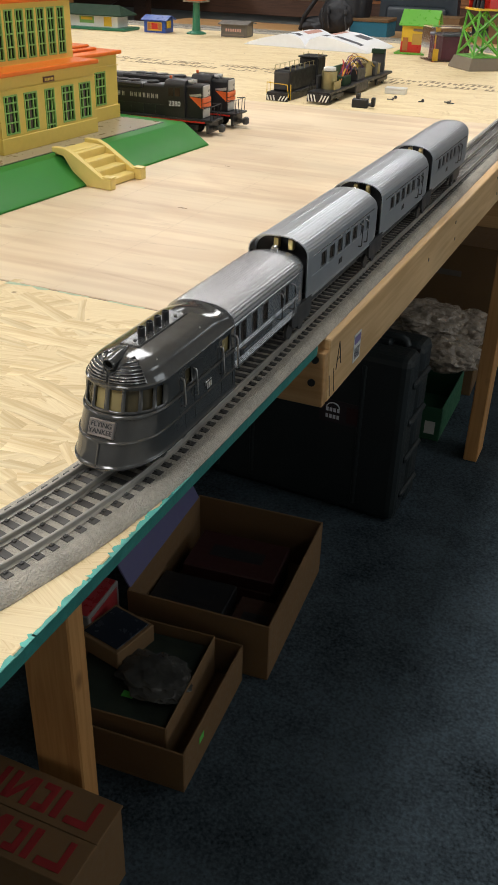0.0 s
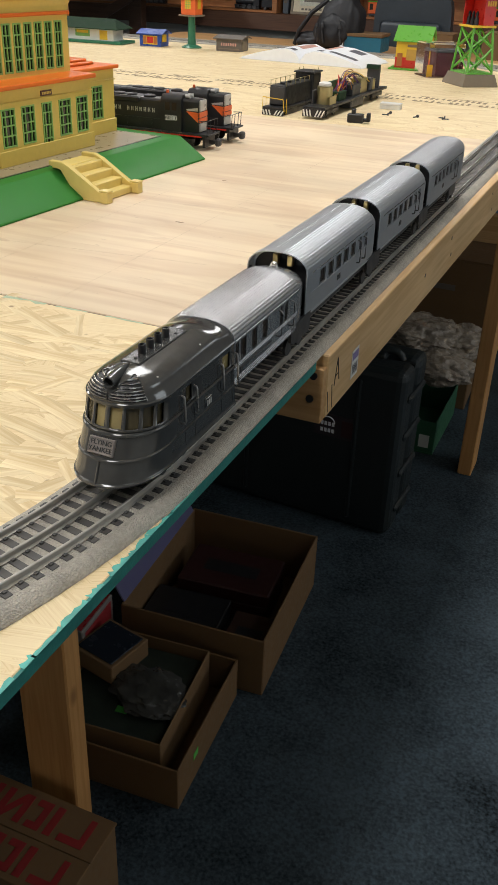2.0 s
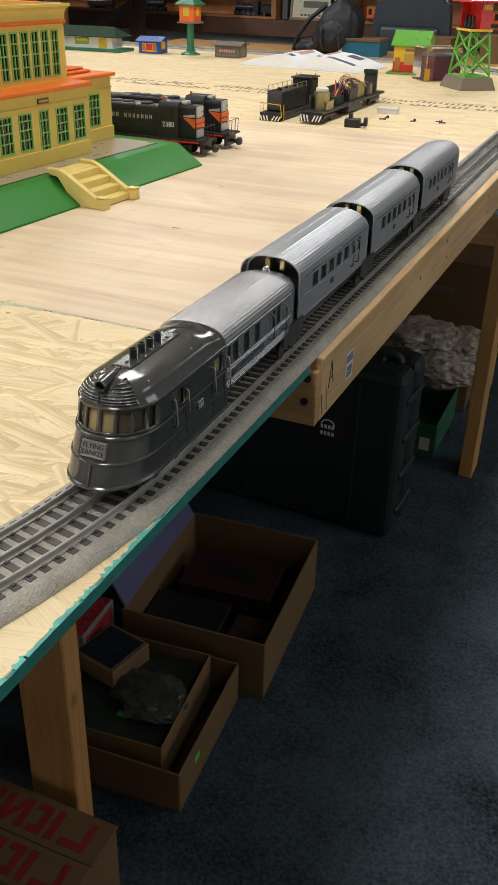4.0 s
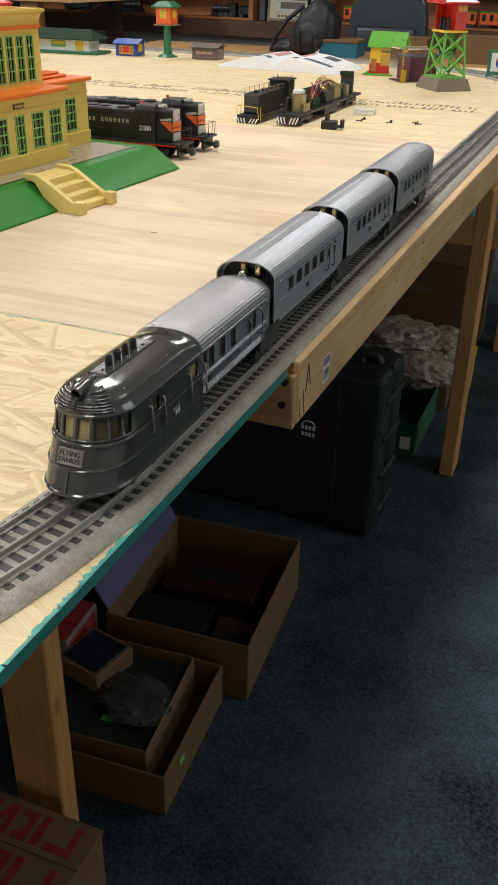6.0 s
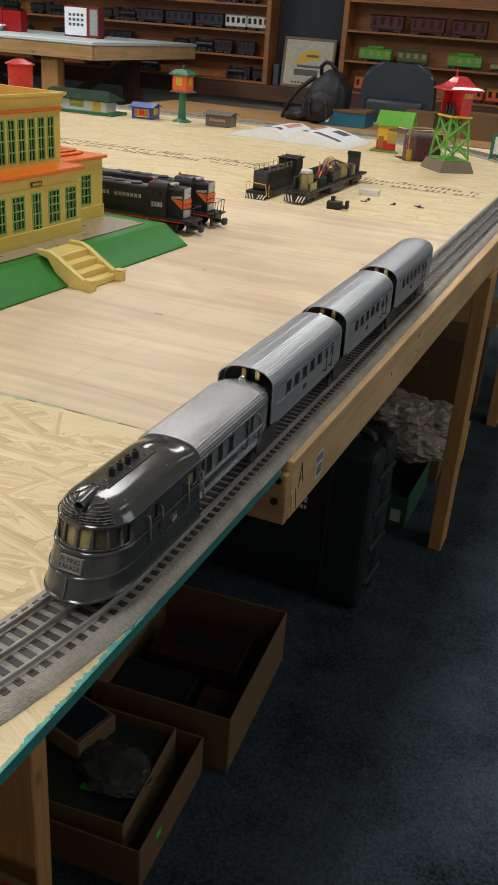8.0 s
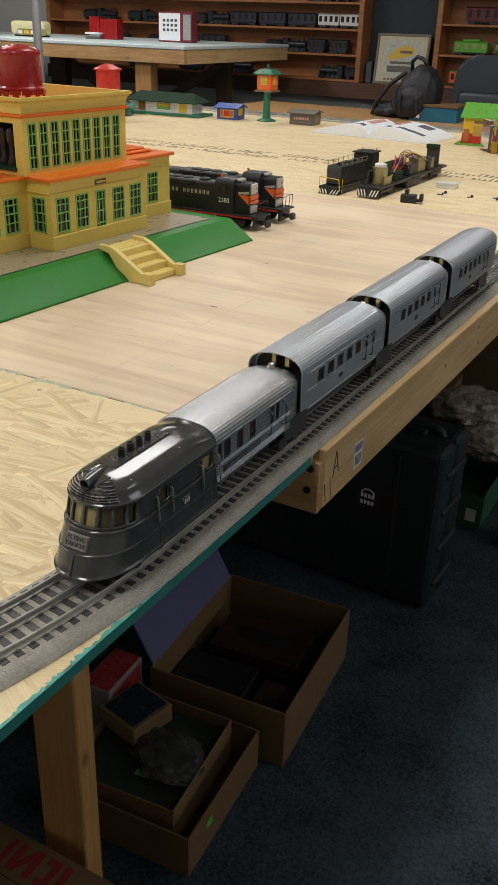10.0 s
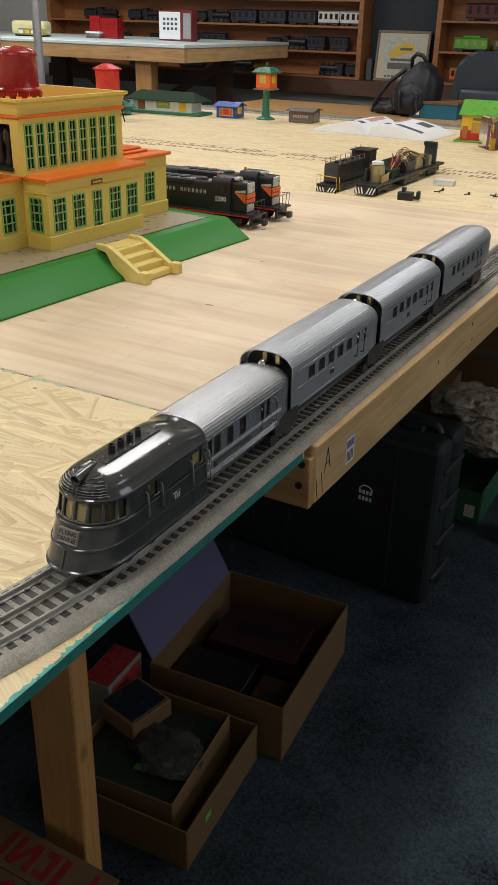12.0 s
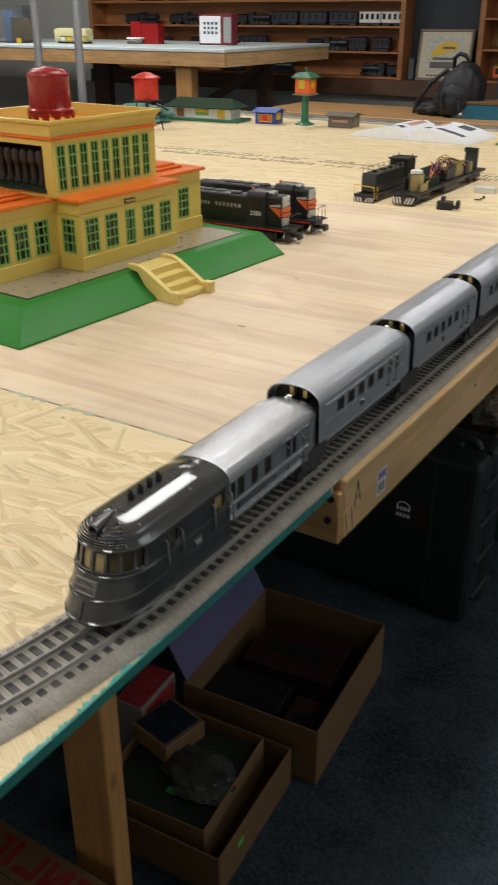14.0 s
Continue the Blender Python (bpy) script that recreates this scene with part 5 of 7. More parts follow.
part_box("cab_roof", (-0.031, 0.031, 0.208, 0.282, 0.090, 0.094), LOCO, shell, 0.0015)
part_box("front_panel", (-0.020, 0.020, 0.0265, 0.0282, 0.026, 0.070), DARKGREY, shell, 0.0006)
for i in range(3):
    bm = bmesh.new()
    lathe(bm, [(0.007, 0), (0.007, 0.005), (0.005, 0.007)], (0, 0.06 + i * 0.05, 0.0735), 14)
    part("exhaust_stack", bm, LOCO, shell, "", True)
bm = bmesh.new()
for i in range(8):
    for sx in (-1, 1):
        rod(bm, [(sx * 0.0225, 0.032 + i * 0.033, 0.073 if i < 6 else 0.092), (sx * 0.0225, 0.032 + i * 0.033, 0.087 if i < 6 else 0.102)], 0.0010, 5)
for sx in (-1, 1):
    rod(bm, [(sx * 0.0225, 0.032, 0.086), (sx * 0.0225, 0.20, 0.086)], 0.0006, 5)
part("roof_rail", bm, BRASS, shell)
bm = bmesh.new()
rod(bm, [(-0.031, 0.002, 0.018), (-0.031, 0.002, 0.046), (0.028, 0.002, 0.043), (0.033, 0.002, 0.012)], 0.0012, 6)
rod(bm, [(-0.031, 0.024, 0.020), (-0.031, 0.024, 0.044), (-0.031, 0.002, 0.046)], 0.0010, 6)
rod(bm, [(0.031, 0.020, 0.004), (0.031, 0.020, 0.042)], 0.0012, 6)
part("end_railing", bm, BRIGHTYEL, shell, "bright yellow wire railing")
striped_pilot(shell, 0, 0.0, 0.031, 0.001, 0.016)
part_box("side_skirt", (-0.028, 0.028, 0.03, 0.28, 0.0, 0.016), LOCO, shell, 0.002)

chassis = thing("stripped_locomotive_chassis", pose(-0.508, 1.838, 0, 0, 0, -1.0), "stripped toy locomotive chassis with bare motor, boards and loose wires", "toy locomotive")
part_box("frame", (-0.031, 0.031, 0.0, 0.56, 0.024, 0.031), LOCO, chassis, 0.001)
striped_pilot(chassis, 0, -0.004, 0.031, 0.006, 0.026)
for y in (0.075, 0.475):
    bm = bmesh.new()
    for sx in (-1, 1):
        box(bm, sx * 0.024 - 0.003, sx * 0.024 + 0.003, y - 0.05, y + 0.05, 0.010, 0.022, 0.002)
        for dy in (-0.03, 0.03):
            cyl(bm, (sx * 0.018 - 0.002, y + dy, 0.013), 0.0128, 0.004, "x", n=18)
    box(bm, -0.016, 0.016, y - 0.035, y + 0.035, 0.014, 0.026)
    part("truck", bm, BLACK, chassis, "black sprung truck with wheels")
part_box("fuel_tank", (-0.030, 0.030, 0.22, 0.33, 0.004, 0.026), DARKGREY, chassis, 0.003)
bm = bmesh.new()
cyl(bm, (0, 0.075, 0.031), 0.021, 0.044, n=24)
part("motor", bm, BRASS, chassis, "upright brass-grey motor can", True)
bm = bmesh.new()
lathe(bm, [(0.014, 0), (0.017, 0.002), (0.017, 0.009), (0.012, 0.011)], (0, 0.075, 0.075), 24)
part("flywheel", bm, WHITE, chassis, "pale ribbed flywheel", True)
part_box("motor_bracket", (-0.026, -0.022, 0.045, 0.105, 0.031, 0.066), DARKGREY, chassis, 0.001)
part_box("motor_bracket", (0.022, 0.026, 0.05, 0.10, 0.031, 0.052), BRASS, chassis, 0.001)
part_box("circuit_board", (-0.022, -0.018, 0.13, 0.30, 0.031, 0.078), material("circuit_green", (0.03, 0.10, 0.05), 0.4), chassis, 0.0006, "green circuit board")
part_box("circuit_block", (-0.016, 0.018, 0.26, 0.33, 0.031, 0.062), DARKGREY, chassis, 0.002)
part_box("circuit_block", (-0.018, 0.016, 0.34, 0.40, 0.031, 0.072), BRASS, chassis, 0.002)
part_box("circuit_block", (-0.010, 0.020, 0.14, 0.20, 0.031, 0.055), DKGREEN, chassis, 0.002)
bm = bmesh.new()
cyl(bm, (0, 0.46, 0.031), 0.020, 0.030, n=20)
part("rear_motor", bm, BRASS, chassis, "brass motor can", True)
part_box("rear_post", (-0.02, 0.02, 0.50, 0.51, 0.031, 0.088), DARKGREY, chassis, 0.001)
part_box("lamp_board", (-0.022, 0.018, 0.495, 0.515, 0.084, 0.096), DKGREEN, chassis, 0.001)
part_box("speaker_box", (-0.022, 0.022, 0.41, 0.435, 0.031, 0.068), DARKGREY, chassis, 0.002)
rw = random.Random(11)
for i in range(16):
    bm = bmesh.new()
    p = Vector((rw.uniform(-0.02, 0.02), rw.uniform(0.13, 0.24), 0.045))
    q = Vector((rw.uniform(-0.02, 0.02), rw.uniform(0.24, 0.42), rw.uniform(0.035, 0.06)))
    hgt, out = rw.uniform(0.03, 0.058), rw.uniform(-0.012, 0.016)
    rod(bm, [p.lerp(q, k / 8) + Vector((out * math.sin(math.pi * k / 8), 0.01 * math.sin(k), hgt * math.sin(math.pi * k / 8))) for k in range(9)], 0.0012, 6)
    part("wire", bm, (PURPLE, COPPER, BRIGHTYEL, SCARLET, PURPLE, BLACK)[i % 6], chassis, "loose thin wire")
bm = bmesh.new()
rod(bm, [(0.010, 0.20 + 0.022 * math.cos(a), 0.060 + 0.022 * math.sin(a)) for a in [i * 0.45 for i in range(28)]], 0.0022, 6)
part("wire_coil", bm, PURPLE, chassis, "coil of dark purple wire")
bm = bmesh.new()
for i in range(4):
    rod(bm, [(-0.030, 0.01 + i * 0.012, 0.031), (-0.030, 0.01 + i * 0.012, 0.055)], 0.0008, 5)
part("railing", bm, LOCO, chassis)

# ---- loose parts ----
cp = thing("loose_coupler_part", pose(-0.388, 1.858, 0, 0, 0, 8), "small black metal coupler part lying on the board", "model part")
part_box("block", (-0.030, 0.012, -0.012, 0.012, 0, 0.022), BLACK, cp, 0.002)
part_box("tab", (-0.020, -0.010, -0.009, 0.009, 0.022, 0.034), BLACK, cp, 0.001)
part_box("arm", (0.010, 0.030, -0.006, 0.006, 0.004, 0.012), BLACK, cp, 0.002)
part_box("hook", (0.020, 0.030, -0.008, 0.008, 0.004, 0.026), BLACK, cp, 0.002)
wb = thing("white_plastic_case", pose(-0.383, 2.150, 0, 0, 0, 4), "small white plastic parts case on the board", "plastic case")
part_box("tray", (-0.030, 0.030, -0.016, 0.016, 0, 0.011), WHITE, wb, 0.0015, "", 2)
part_box("lid", (-0.0305, 0.0305, -0.0165, 0.0165, 0.0112, 0.017), WHITE, wb, 0.0015, "", 2)
for i, (px, py, rz) in enumerate(((-0.363, 2.019, 20), (-0.358, 2.046, 80), (-0.279, 2.030, 60), (-0.213, 2.060, 5), (-0.198, 2.045, 190))):
    sc = thing("loose_screw", pose(px, py, 0.0, 0, 0, rz), "tiny dark screw lying on the board", "screw", "loose screws")
    bm = bmesh.new()
    cyl(bm, (-0.008, 0, 0.0028), 0.0016, 0.016, "x", n=8)
    part("shank", bm, DARKGREY, sc)
    bm = bmesh.new()
    cyl(bm, (0.007, 0, 0.0042), 0.0042, 0.003, "x", n=10)
    part("head", bm, DARKGREY, sc)

# ---- open book ----
bk = thing("open_book", pose(-1.04, 3.13, 0, 0, 0, -3), "thick open book with printed pages lying on the board", "book")
for s in (-1, 1):
    bm = bmesh.new()
    prof = [(s * 0.002, 0.0), (s * 0.002, 0.012), (s * 0.02, 0.036), (s * 0.06, 0.050), (s * 0.12, 0.045), (s * 0.20, 0.027), (s * 0.262, 0.008), (s * 0.268, 0.0)]
    prism(bm, prof, 0, 0.31)
    pg = part("page_block", bm, PAPER, bk, "white printed page block", True)
    bm = bmesh.new()
    box(bm, min(0, s * 0.275), max(0, s * 0.275), -0.004, 0.314, 0, 0.002)
    part("cover", bm, WHITE, bk)
    for k, (u, v, a, b2, mt) in enumerate(((0.13, 0.19, 0.20, 0.28, INK), (0.04, 0.08, 0.12, 0.31, PALEINK), (0.10, 0.22, 0.05, 0.09, INK), (0.04, 0.08, 0.03, 0.10, INK))):
        def zz(q):
            for (x0, z0), (x1, z1) in zip(prof[1:], prof[2:]):
                if abs(x0) <= q <= abs(x1):
                    return z0 + (z1 - z0) * (q - abs(x0)) / (abs(x1) - abs(x0))
            return 0
        bm = bmesh.new()
        n = 6
        for i in range(n):
            q0, q1 = u + (v - u) * i / n, u + (v - u) * (i + 1) / n
            vs = [bm.verts.new((s * q, y, zz(q) + 0.0006)) for q, y in ((q0, a), (q1, a), (q1, b2 - 0.03 * (k % 2)), (q0, b2 - 0.03 * (k % 2)))]
            bm.faces.new(vs)
        part("printed_block", bm, mt, bk, "grey printed text block")


# ---- small tinplate buildings ----
def shed(name, m, w, d, h, ridge, wall, roof, label, base=None, panels=()):
    """Little gabled building: ridge along local x, gable to the side."""
    t = thing(name, m, label, "toy building", "tinplate buildings")
    if base:
        part_box("base", (-w / 2 - 0.022, w / 2 + 0.022, -d / 2 - 0.022, d / 2 + 0.022, 0, 0.006), base, t, 0.002)
    bm = bmesh.new()
    z0 = 0.006 if base else 0.0
    prism(bm, [(-d / 2, z0), (-d / 2, h), (0, ridge), (d / 2, h), (d / 2, z0)], -w / 2, w / 2, "x")
    part("wall", bm, wall, t)
    for s in (-1, 1):
        bm = bmesh.new()
        o = 0.012
        k = (ridge - h) / (d / 2)
        prism(bm, [(0, ridge + 0.0015), (s * (d / 2 + o), h - k * o + 0.0015), (s * (d / 2 + o), h - k * o + 0.0045), (0, ridge + 0.0045)], -w / 2 - o, w / 2 + o, "x")
        part("roof", bm, roof, t)
    for nm, dims, mt in panels:
        part_box(nm, dims, mt, t, 0.0006)
    return t


ys = shed("yellow_shed", pose(-0.610, 3.282, 0, 0, 0, 5), 0.125, 0.135, 0.108, 0.152, BRIGHTYEL, LIME, "yellow and red lithographed toy shed with bright green roof", LIME, [
    ("red_band", (-0.063, 0.063, -0.0687, -0.0672, 0.007, 0.045), SCARLET), ("red_band", (0.0622, 0.0637, -0.068, 0.068, 0.007, 0.042), LOCORANGE),
    ("door", (0.0632, 0.0647, -0.03, 0.03, 0.012, 0.082), TAUPE), ("shutter", (-0.02, 0.02, -0.0695, -0.068, 0.035, 0.075), material("ochre", (0.5, 0.3, 0.06), 0.4)),
    ("shutter", (-0.056, -0.035, -0.0695, -0.068, 0.012, 0.06), COPPER), ("sign_bar", (-0.018, 0.022, -0.0695, -0.068, 0.083, 0.092), TAUPE)])
bm = bmesh.new()
cyl(bm, (0.0625, 0, 0.118), 0.009, 0.002, "x", n=16)
part("vent_hole", bm, BLACK, ys)
shed("blue_shed", pose(-1.850, 3.375, 0, 0, 0, 4), 0.105, 0.085, 0.052, 0.066, BLUE, BLUE, "small blue toy shed with red and yellow front panel", None, [
    ("panel", (-0.036, 0.036, -0.0445, -0.043, 0.008, 0.044), BRIGHTYEL), ("panel_mark", (-0.016, 0.016, -0.0455, -0.0445, 0.014, 0.040), SCARLET), ("panel_mark", (-0.034, -0.018, -0.0455, -0.0445, 0.012, 0.040), COPPER), ("panel_mark", (0.018, 0.034, -0.0455, -0.0445, 0.012, 0.040), COPPER), ("side_sign", (0.053, 0.062, -0.03, 0.0, 0.02, 0.05), BRIGHTYEL)])
shed("grey_shed", pose(-1.478, 3.425, 0, 0, 0, 4), 0.115, 0.10, 0.050, 0.060, GREYBROWN, GREYBROWN, "small weathered grey-brown toy shed", None,
     [("sign_bar", (-0.036 + 0.011 * i, -0.029 + 0.011 * i, -0.0515, -0.05, 0.022, 0.034), PALEINK) for i in range(7)] + [("plank", (-0.05, 0.05, -0.0512, -0.05, 0.008, 0.012), TAUPE), ("end_board", (0.0575, 0.059, -0.03, 0.03, 0.006, 0.045), TAUPE)])
ws = thing("white_station", pose(-2.185, 3.33, 0, 0, 0, 4), "long white toy station with dark green hipped roof", "toy building", "tinplate buildings")
part_box("base", (-0.215, 0.215, -0.075, 0.075, 0, 0.012), MIDGREEN, ws, 0.003)
part_box("wall", (-0.165, 0.165, -0.05, 0.05, 0.012, 0.062), WHITE, ws, 0.001)
bm = bmesh.new()
lo = [(-0.20, -0.08), (0.20, -0.08), (0.20, 0.08), (-0.20, 0.08)]
hi = [(-0.15, 0), (0.15, 0), (0.15, 0.004), (-0.15, 0.004)]
rr = [[bm.verts.new((x, y, z)) for x, y in o] for o, z in ((lo, 0.060), (lo, 0.064), (hi, 0.102))]
for p, q in zip(rr, rr[1:]):
    for j in range(4):
        bm.faces.new((p[j], p[(j + 1) % 4], q[(j + 1) % 4], q[j]))
bm.faces.new(rr[0][::-1])
bm.faces.new(rr[-1])
part("roof", bm, DKGREEN, ws)
for x0, x1, mt in ((-0.135, -0.095, COPPER), (-0.03, 0.045, WINGREEN), (0.095, 0.135, BRIGHTYEL)):
    part_box("door" if mt is not WINGREEN else "window", (x0, x1, -0.0515, -0.05, 0.016 if mt is not WINGREEN else 0.026, 0.055), mt, ws, 0.0005)
part_box("sign_bar", (-0.022, 0.037, -0.0523, -0.0515, 0.040, 0.052), BRIGHTYEL, ws)

pt = thing("signal_post_cabin", pose(-1.675, 3.41, 0), "orange toy signal cabin with green roof on a green post", "toy building", "tinplate buildings")
bm = bmesh.new()
lathe(bm, [(0.045, 0), (0.046, 0.004), (0.036, 0.008), (0.020, 0.014), (0.018, 0.03), (0.015, 0.125), (0.018, 0.13)], n=20)
part("post", bm, MIDGREEN, pt, "", True)
part_box("floor_plate", (-0.045, 0.045, -0.045, 0.045, 0.130, 0.136), TAUPE, pt, 0.001)
part_box("cabin", (-0.036, 0.036, -0.036, 0.036, 0.136, 0.205), LOCORANGE, pt, 0.001)
for x in (-0.002,):
    part_box("window", (x - 0.014, x + 0.016, -0.0375, -0.036, 0.160, 0.196), BRIGHTYEL, pt)
    for i in range(2):
        part_box("window_bar", (x - 0.005 + i * 0.010, x - 0.0035 + i * 0.010, -0.0383, -0.0375, 0.160, 0.196), WINGREEN, pt)
    for i in range(3):
        part_box("window_bar", (x - 0.014, x + 0.016, -0.0383, -0.0375, 0.168 + i * 0.009, 0.1695 + i * 0.009), WINGREEN, pt)
part_box("window", (0.036, 0.0375, -0.014, 0.014, 0.160, 0.196), BRIGHTYEL, pt)
bm = bmesh.new()
lo = [(-0.052, -0.052), (0.052, -0.052), (0.052, 0.052), (-0.052, 0.052)]
rr = [[bm.verts.new((x * f, y * f, z)) for x, y in lo] for f, z in ((0.95, 0.203), (1.0, 0.208), (0.55, 0.226), (0.5, 0.228))]
for p, q in zip(rr, rr[1:]):
    for j in range(4):
        bm.faces.new((p[j], p[(j + 1) % 4], q[(j + 1) % 4], q[j]))
bm.faces.new(rr[0][::-1])
bm.faces.new(rr[-1])
part("roof", bm, MIDGREEN, pt)
bm = bmesh.new()
cyl(bm, (0, 0, 0.228), 0.006, 0.02, n=10)
part("chimney", bm, MIDGREEN, pt)

wt = thing("toy_water_tower", pose(-2.155, 2.83, 0), "orange-red toy water tower on thin black legs", "toy building", "tinplate buildings")
bm = bmesh.new()
lathe(bm, [(0.05, 0.130), (0.052, 0.133), (0.052, 0.215), (0.062, 0.217), (0.062, 0.222), (0.02, 0.240), (0.004, 0.243)], n=28)
part("tank", bm, SCARLET, wt, "", True)
for i in range(4):
    an = math.pi / 4 + i * math.pi / 2
    bm = bmesh.new()
    rod(bm, [(0.068 * math.cos(an), 0.068 * math.sin(an), 0), (0.042 * math.cos(an), 0.042 * math.sin(an), 0.131)], 0.003, 6)
    part("leg", bm, BLACK, wt)
    bm = bmesh.new()
    b2 = an + math.pi / 2
    rod(bm, [(0.058 * math.cos(an), 0.058 * math.sin(an), 0.05), (0.058 * math.cos(b2), 0.058 * math.sin(b2), 0.05)], 0.002, 6)
    part("brace", bm, BLACK, wt)
bm = bmesh.new()
cyl(bm, (0, 0, 0.0), 0.008, 0.13, n=10)
part("pipe", bm, BLACK, wt)
part_box("walkway", (-0.05, 0.05, -0.05, 0.05, 0.124, 0.130), BLACK, wt, 0.002)
bm = bmesh.new()
rod(bm, [(0.05, 0, 0.115), (0.10, 0.02, 0.09)], 0.005, 8)
part("spout", bm, BLACK, wt)

# control tower
ct = thing("toy_control_tower", pose(-0.305, 2.905, 0, 0, 0, 40) @ Matrix.Diagonal((0.86, 0.86, 0.98, 1)), "green lattice toy control tower with red roof on a brown base", "toy building", "tinplate buildings")
bm = bmesh.new()
rr = [[bm.verts.new((sx * a, sy * b, z)) for sx, sy in ((-1, -1), (1, -1), (1, 1), (-1, 1))] for a, b, z in ((0.080, 0.090, 0), (0.080, 0.090, 0.004), (0.066, 0.076, 0.040), (0.066, 0.076, 0.0401))]
for p, q in zip(rr, rr[1:]):
    for j in range(4):
        bm.faces.new((p[j], p[(j + 1) % 4], q[(j + 1) % 4], q[j]))
bm.faces.new(rr[0][::-1])
bm.faces.new(rr[-1])
part("base", bm, TAUPE, ct)
part_box("ring_plate", (-0.060, 0.060, -0.070, 0.070, 0.040, 0.045), LIME, ct, 0.001)
for sx in (-1, 1):
    for sy in (-1, 1):
        bm = bmesh.new()
        p0, p1 = Vector((sx * 0.056, sy * 0.066, 0.045)), Vector((sx * 0.042, sy * 0.048, 0.190))
        rod(bm, [p0, p1], 0.005, 4)
        part("leg", bm, LIME, ct)
for face in range(4):
    def corner(k, z):
        sx, sy = ((-1, -1), (1, -1), (1, 1), (-1, 1))[k % 4]
        f = (z - 0.045) / 0.145
        return Vector((sx * (0.056 - 0.014 * f), sy * (0.066 - 0.018 * f), z))
    for a2, b2, r in ((0.05, 0.125, 0.004), (0.125, 0.185, 0.004)):
        for sw in (0, 1):
            bm = bmesh.new()
            p, q = corner(face + sw, a2), corner(face + 1 - sw, b2)
            mid2 = (corner(face, (a2 + b2) / 2) + corner(face + 1, (a2 + b2) / 2)) / 2
            rod(bm, [p, p.lerp(mid2, 0.7), q.lerp(mid2, 0.7), q], r, 4)
            part("lattice", bm, LIME, ct)
part_box("floor_plate", (-0.052, 0.052, -0.058, 0.058, 0.190, 0.197), BRIGHTYEL, ct, 0.001)
part_box("cabin", (-0.004, 0.044, -0.048, 0.048, 0.197, 0.282), SCARLET, ct, 0.001)
for i in range(4):
    part_box("window", (0.004 + i * 0.010, 0.011 + i * 0.010, -0.0492, -0.048, 0.258, 0.274), BRIGHTYEL, ct)
for i in range(5):
    part_box("window", (0.044, 0.0452, -0.040 + i * 0.017, -0.028 + i * 0.017, 0.258, 0.274), BRIGHTYEL, ct)
part_box("cabin_back", (-0.044, -0.004, 0.044, 0.048, 0.197, 0.282), SCARLET, ct)
bm = bmesh.new()
for y in (-0.03, 0.0, 0.03):
    lathe(bm, [(0.010, 0), (0.008, 0.02), (0.005, 0.028), (0.007, 0.036), (0.002, 0.044)], (-0.026, y, 0.197), 10)
part("control_levers", bm, BLACK, ct, "dark machinery on the open floor", True)
bm = bmesh.new()
lo = [(-0.075, -0.075), (0.075, -0.075), (0.075, 0.075), (-0.075, 0.075)]
rr = [[bm.verts.new((x * f, y * f, z)) for x, y in lo] for f, z in ((1.0, 0.282), (1.02, 0.288), (0.75, 0.296), (0.5, 0.310), (0.3, 0.326), (0.22, 0.330))]
for p, q in zip(rr, rr[1:]):
    for j in range(4):
        bm.faces.new((p[j], p[(j + 1) % 4], q[(j + 1) % 4], q[j]))
bm.faces.new(rr[0][::-1])
bm.faces.new(rr[-1])
part("roof", bm, REDROOF, ct, "flared glossy red roof")
bm = bmesh.new()
cyl(bm, (-0.02, 0.0, 0.32), 0.004, 0.035, n=10)
part("vent_pipe", bm, REDROOF, ct)

pk = thing("clear_plastic_package", pose(-0.462, 3.085, 0, 0, 0, 38), "clear plastic package with a dark model building inside", "package")
part_box("shell", (-0.075, 0.075, -0.055, 0.055, 0.001, 0.118), CLEAR, pk, 0.004, "clear moulded plastic")
part_box("model_wall", (-0.030, 0.060, -0.035, 0.035, 0.006, 0.085), material("maroon_card", (0.12, 0.03, 0.04), 0.5), pk, 0.001)
part_box("model_roof", (-0.035, 0.065, -0.040, 0.040, 0.085, 0.096), material("slate_plastic", (0.12, 0.13, 0.16), 0.4), pk, 0.004)
part_box("label_card", (-0.072, -0.050, -0.0535, -0.052, 0.004, 0.045), BRIGHTYEL, pk)

sg = thing("advertising_sign", pose(-0.165, 3.355, 0, 0, 0, 0), "small green and white toy billboard beside the curved track", "toy sign")
part_box("board", (-0.060, 0.060, 0, 0.006, 0.012, 0.105), MIDGREEN, sg, 0.002)
part_box("poster", (-0.046, 0.046, -0.0012, 0.0, 0.026, 0.094), WHITE, sg)
bm = bmesh.new()
cyl(bm, (0.0, -0.0022, 0.060), 0.028, 0.001, "y", n=28)
part("poster_disc", bm, BLUE, sg)
part_box("poster_stripe", (-0.024, 0.024, -0.0034, -0.0023, 0.060, 0.078), SCARLET, sg)
part_box("foot", (-0.06, 0.06, -0.012, 0.018, 0, 0.012), MIDGREEN, sg, 0.002)

# ---- things stored under the table ----
KRAFT = material("kraft_card", (0.175, 0.098, 0.04), 0.8, vary=0.12, scale=9, fine=80, bump=0.1)
CASEBLK = material("case_plastic", (0.012, 0.017, 0.018), 0.5, vary=0.2, scale=12, fine=150, bump=0.3)
REDPRINT = material("red_print", (0.28, 0.018, 0.02), 0.6, vary=0.15)
LILAC = material("lilac_card", (0.10, 0.095, 0.20), 0.7, vary=0.1)
BAGGY = material("grey_poly_bag", (0.055, 0.053, 0.048), 0.16, vary=0.45, scale=16, fine=24, bump=0.5)
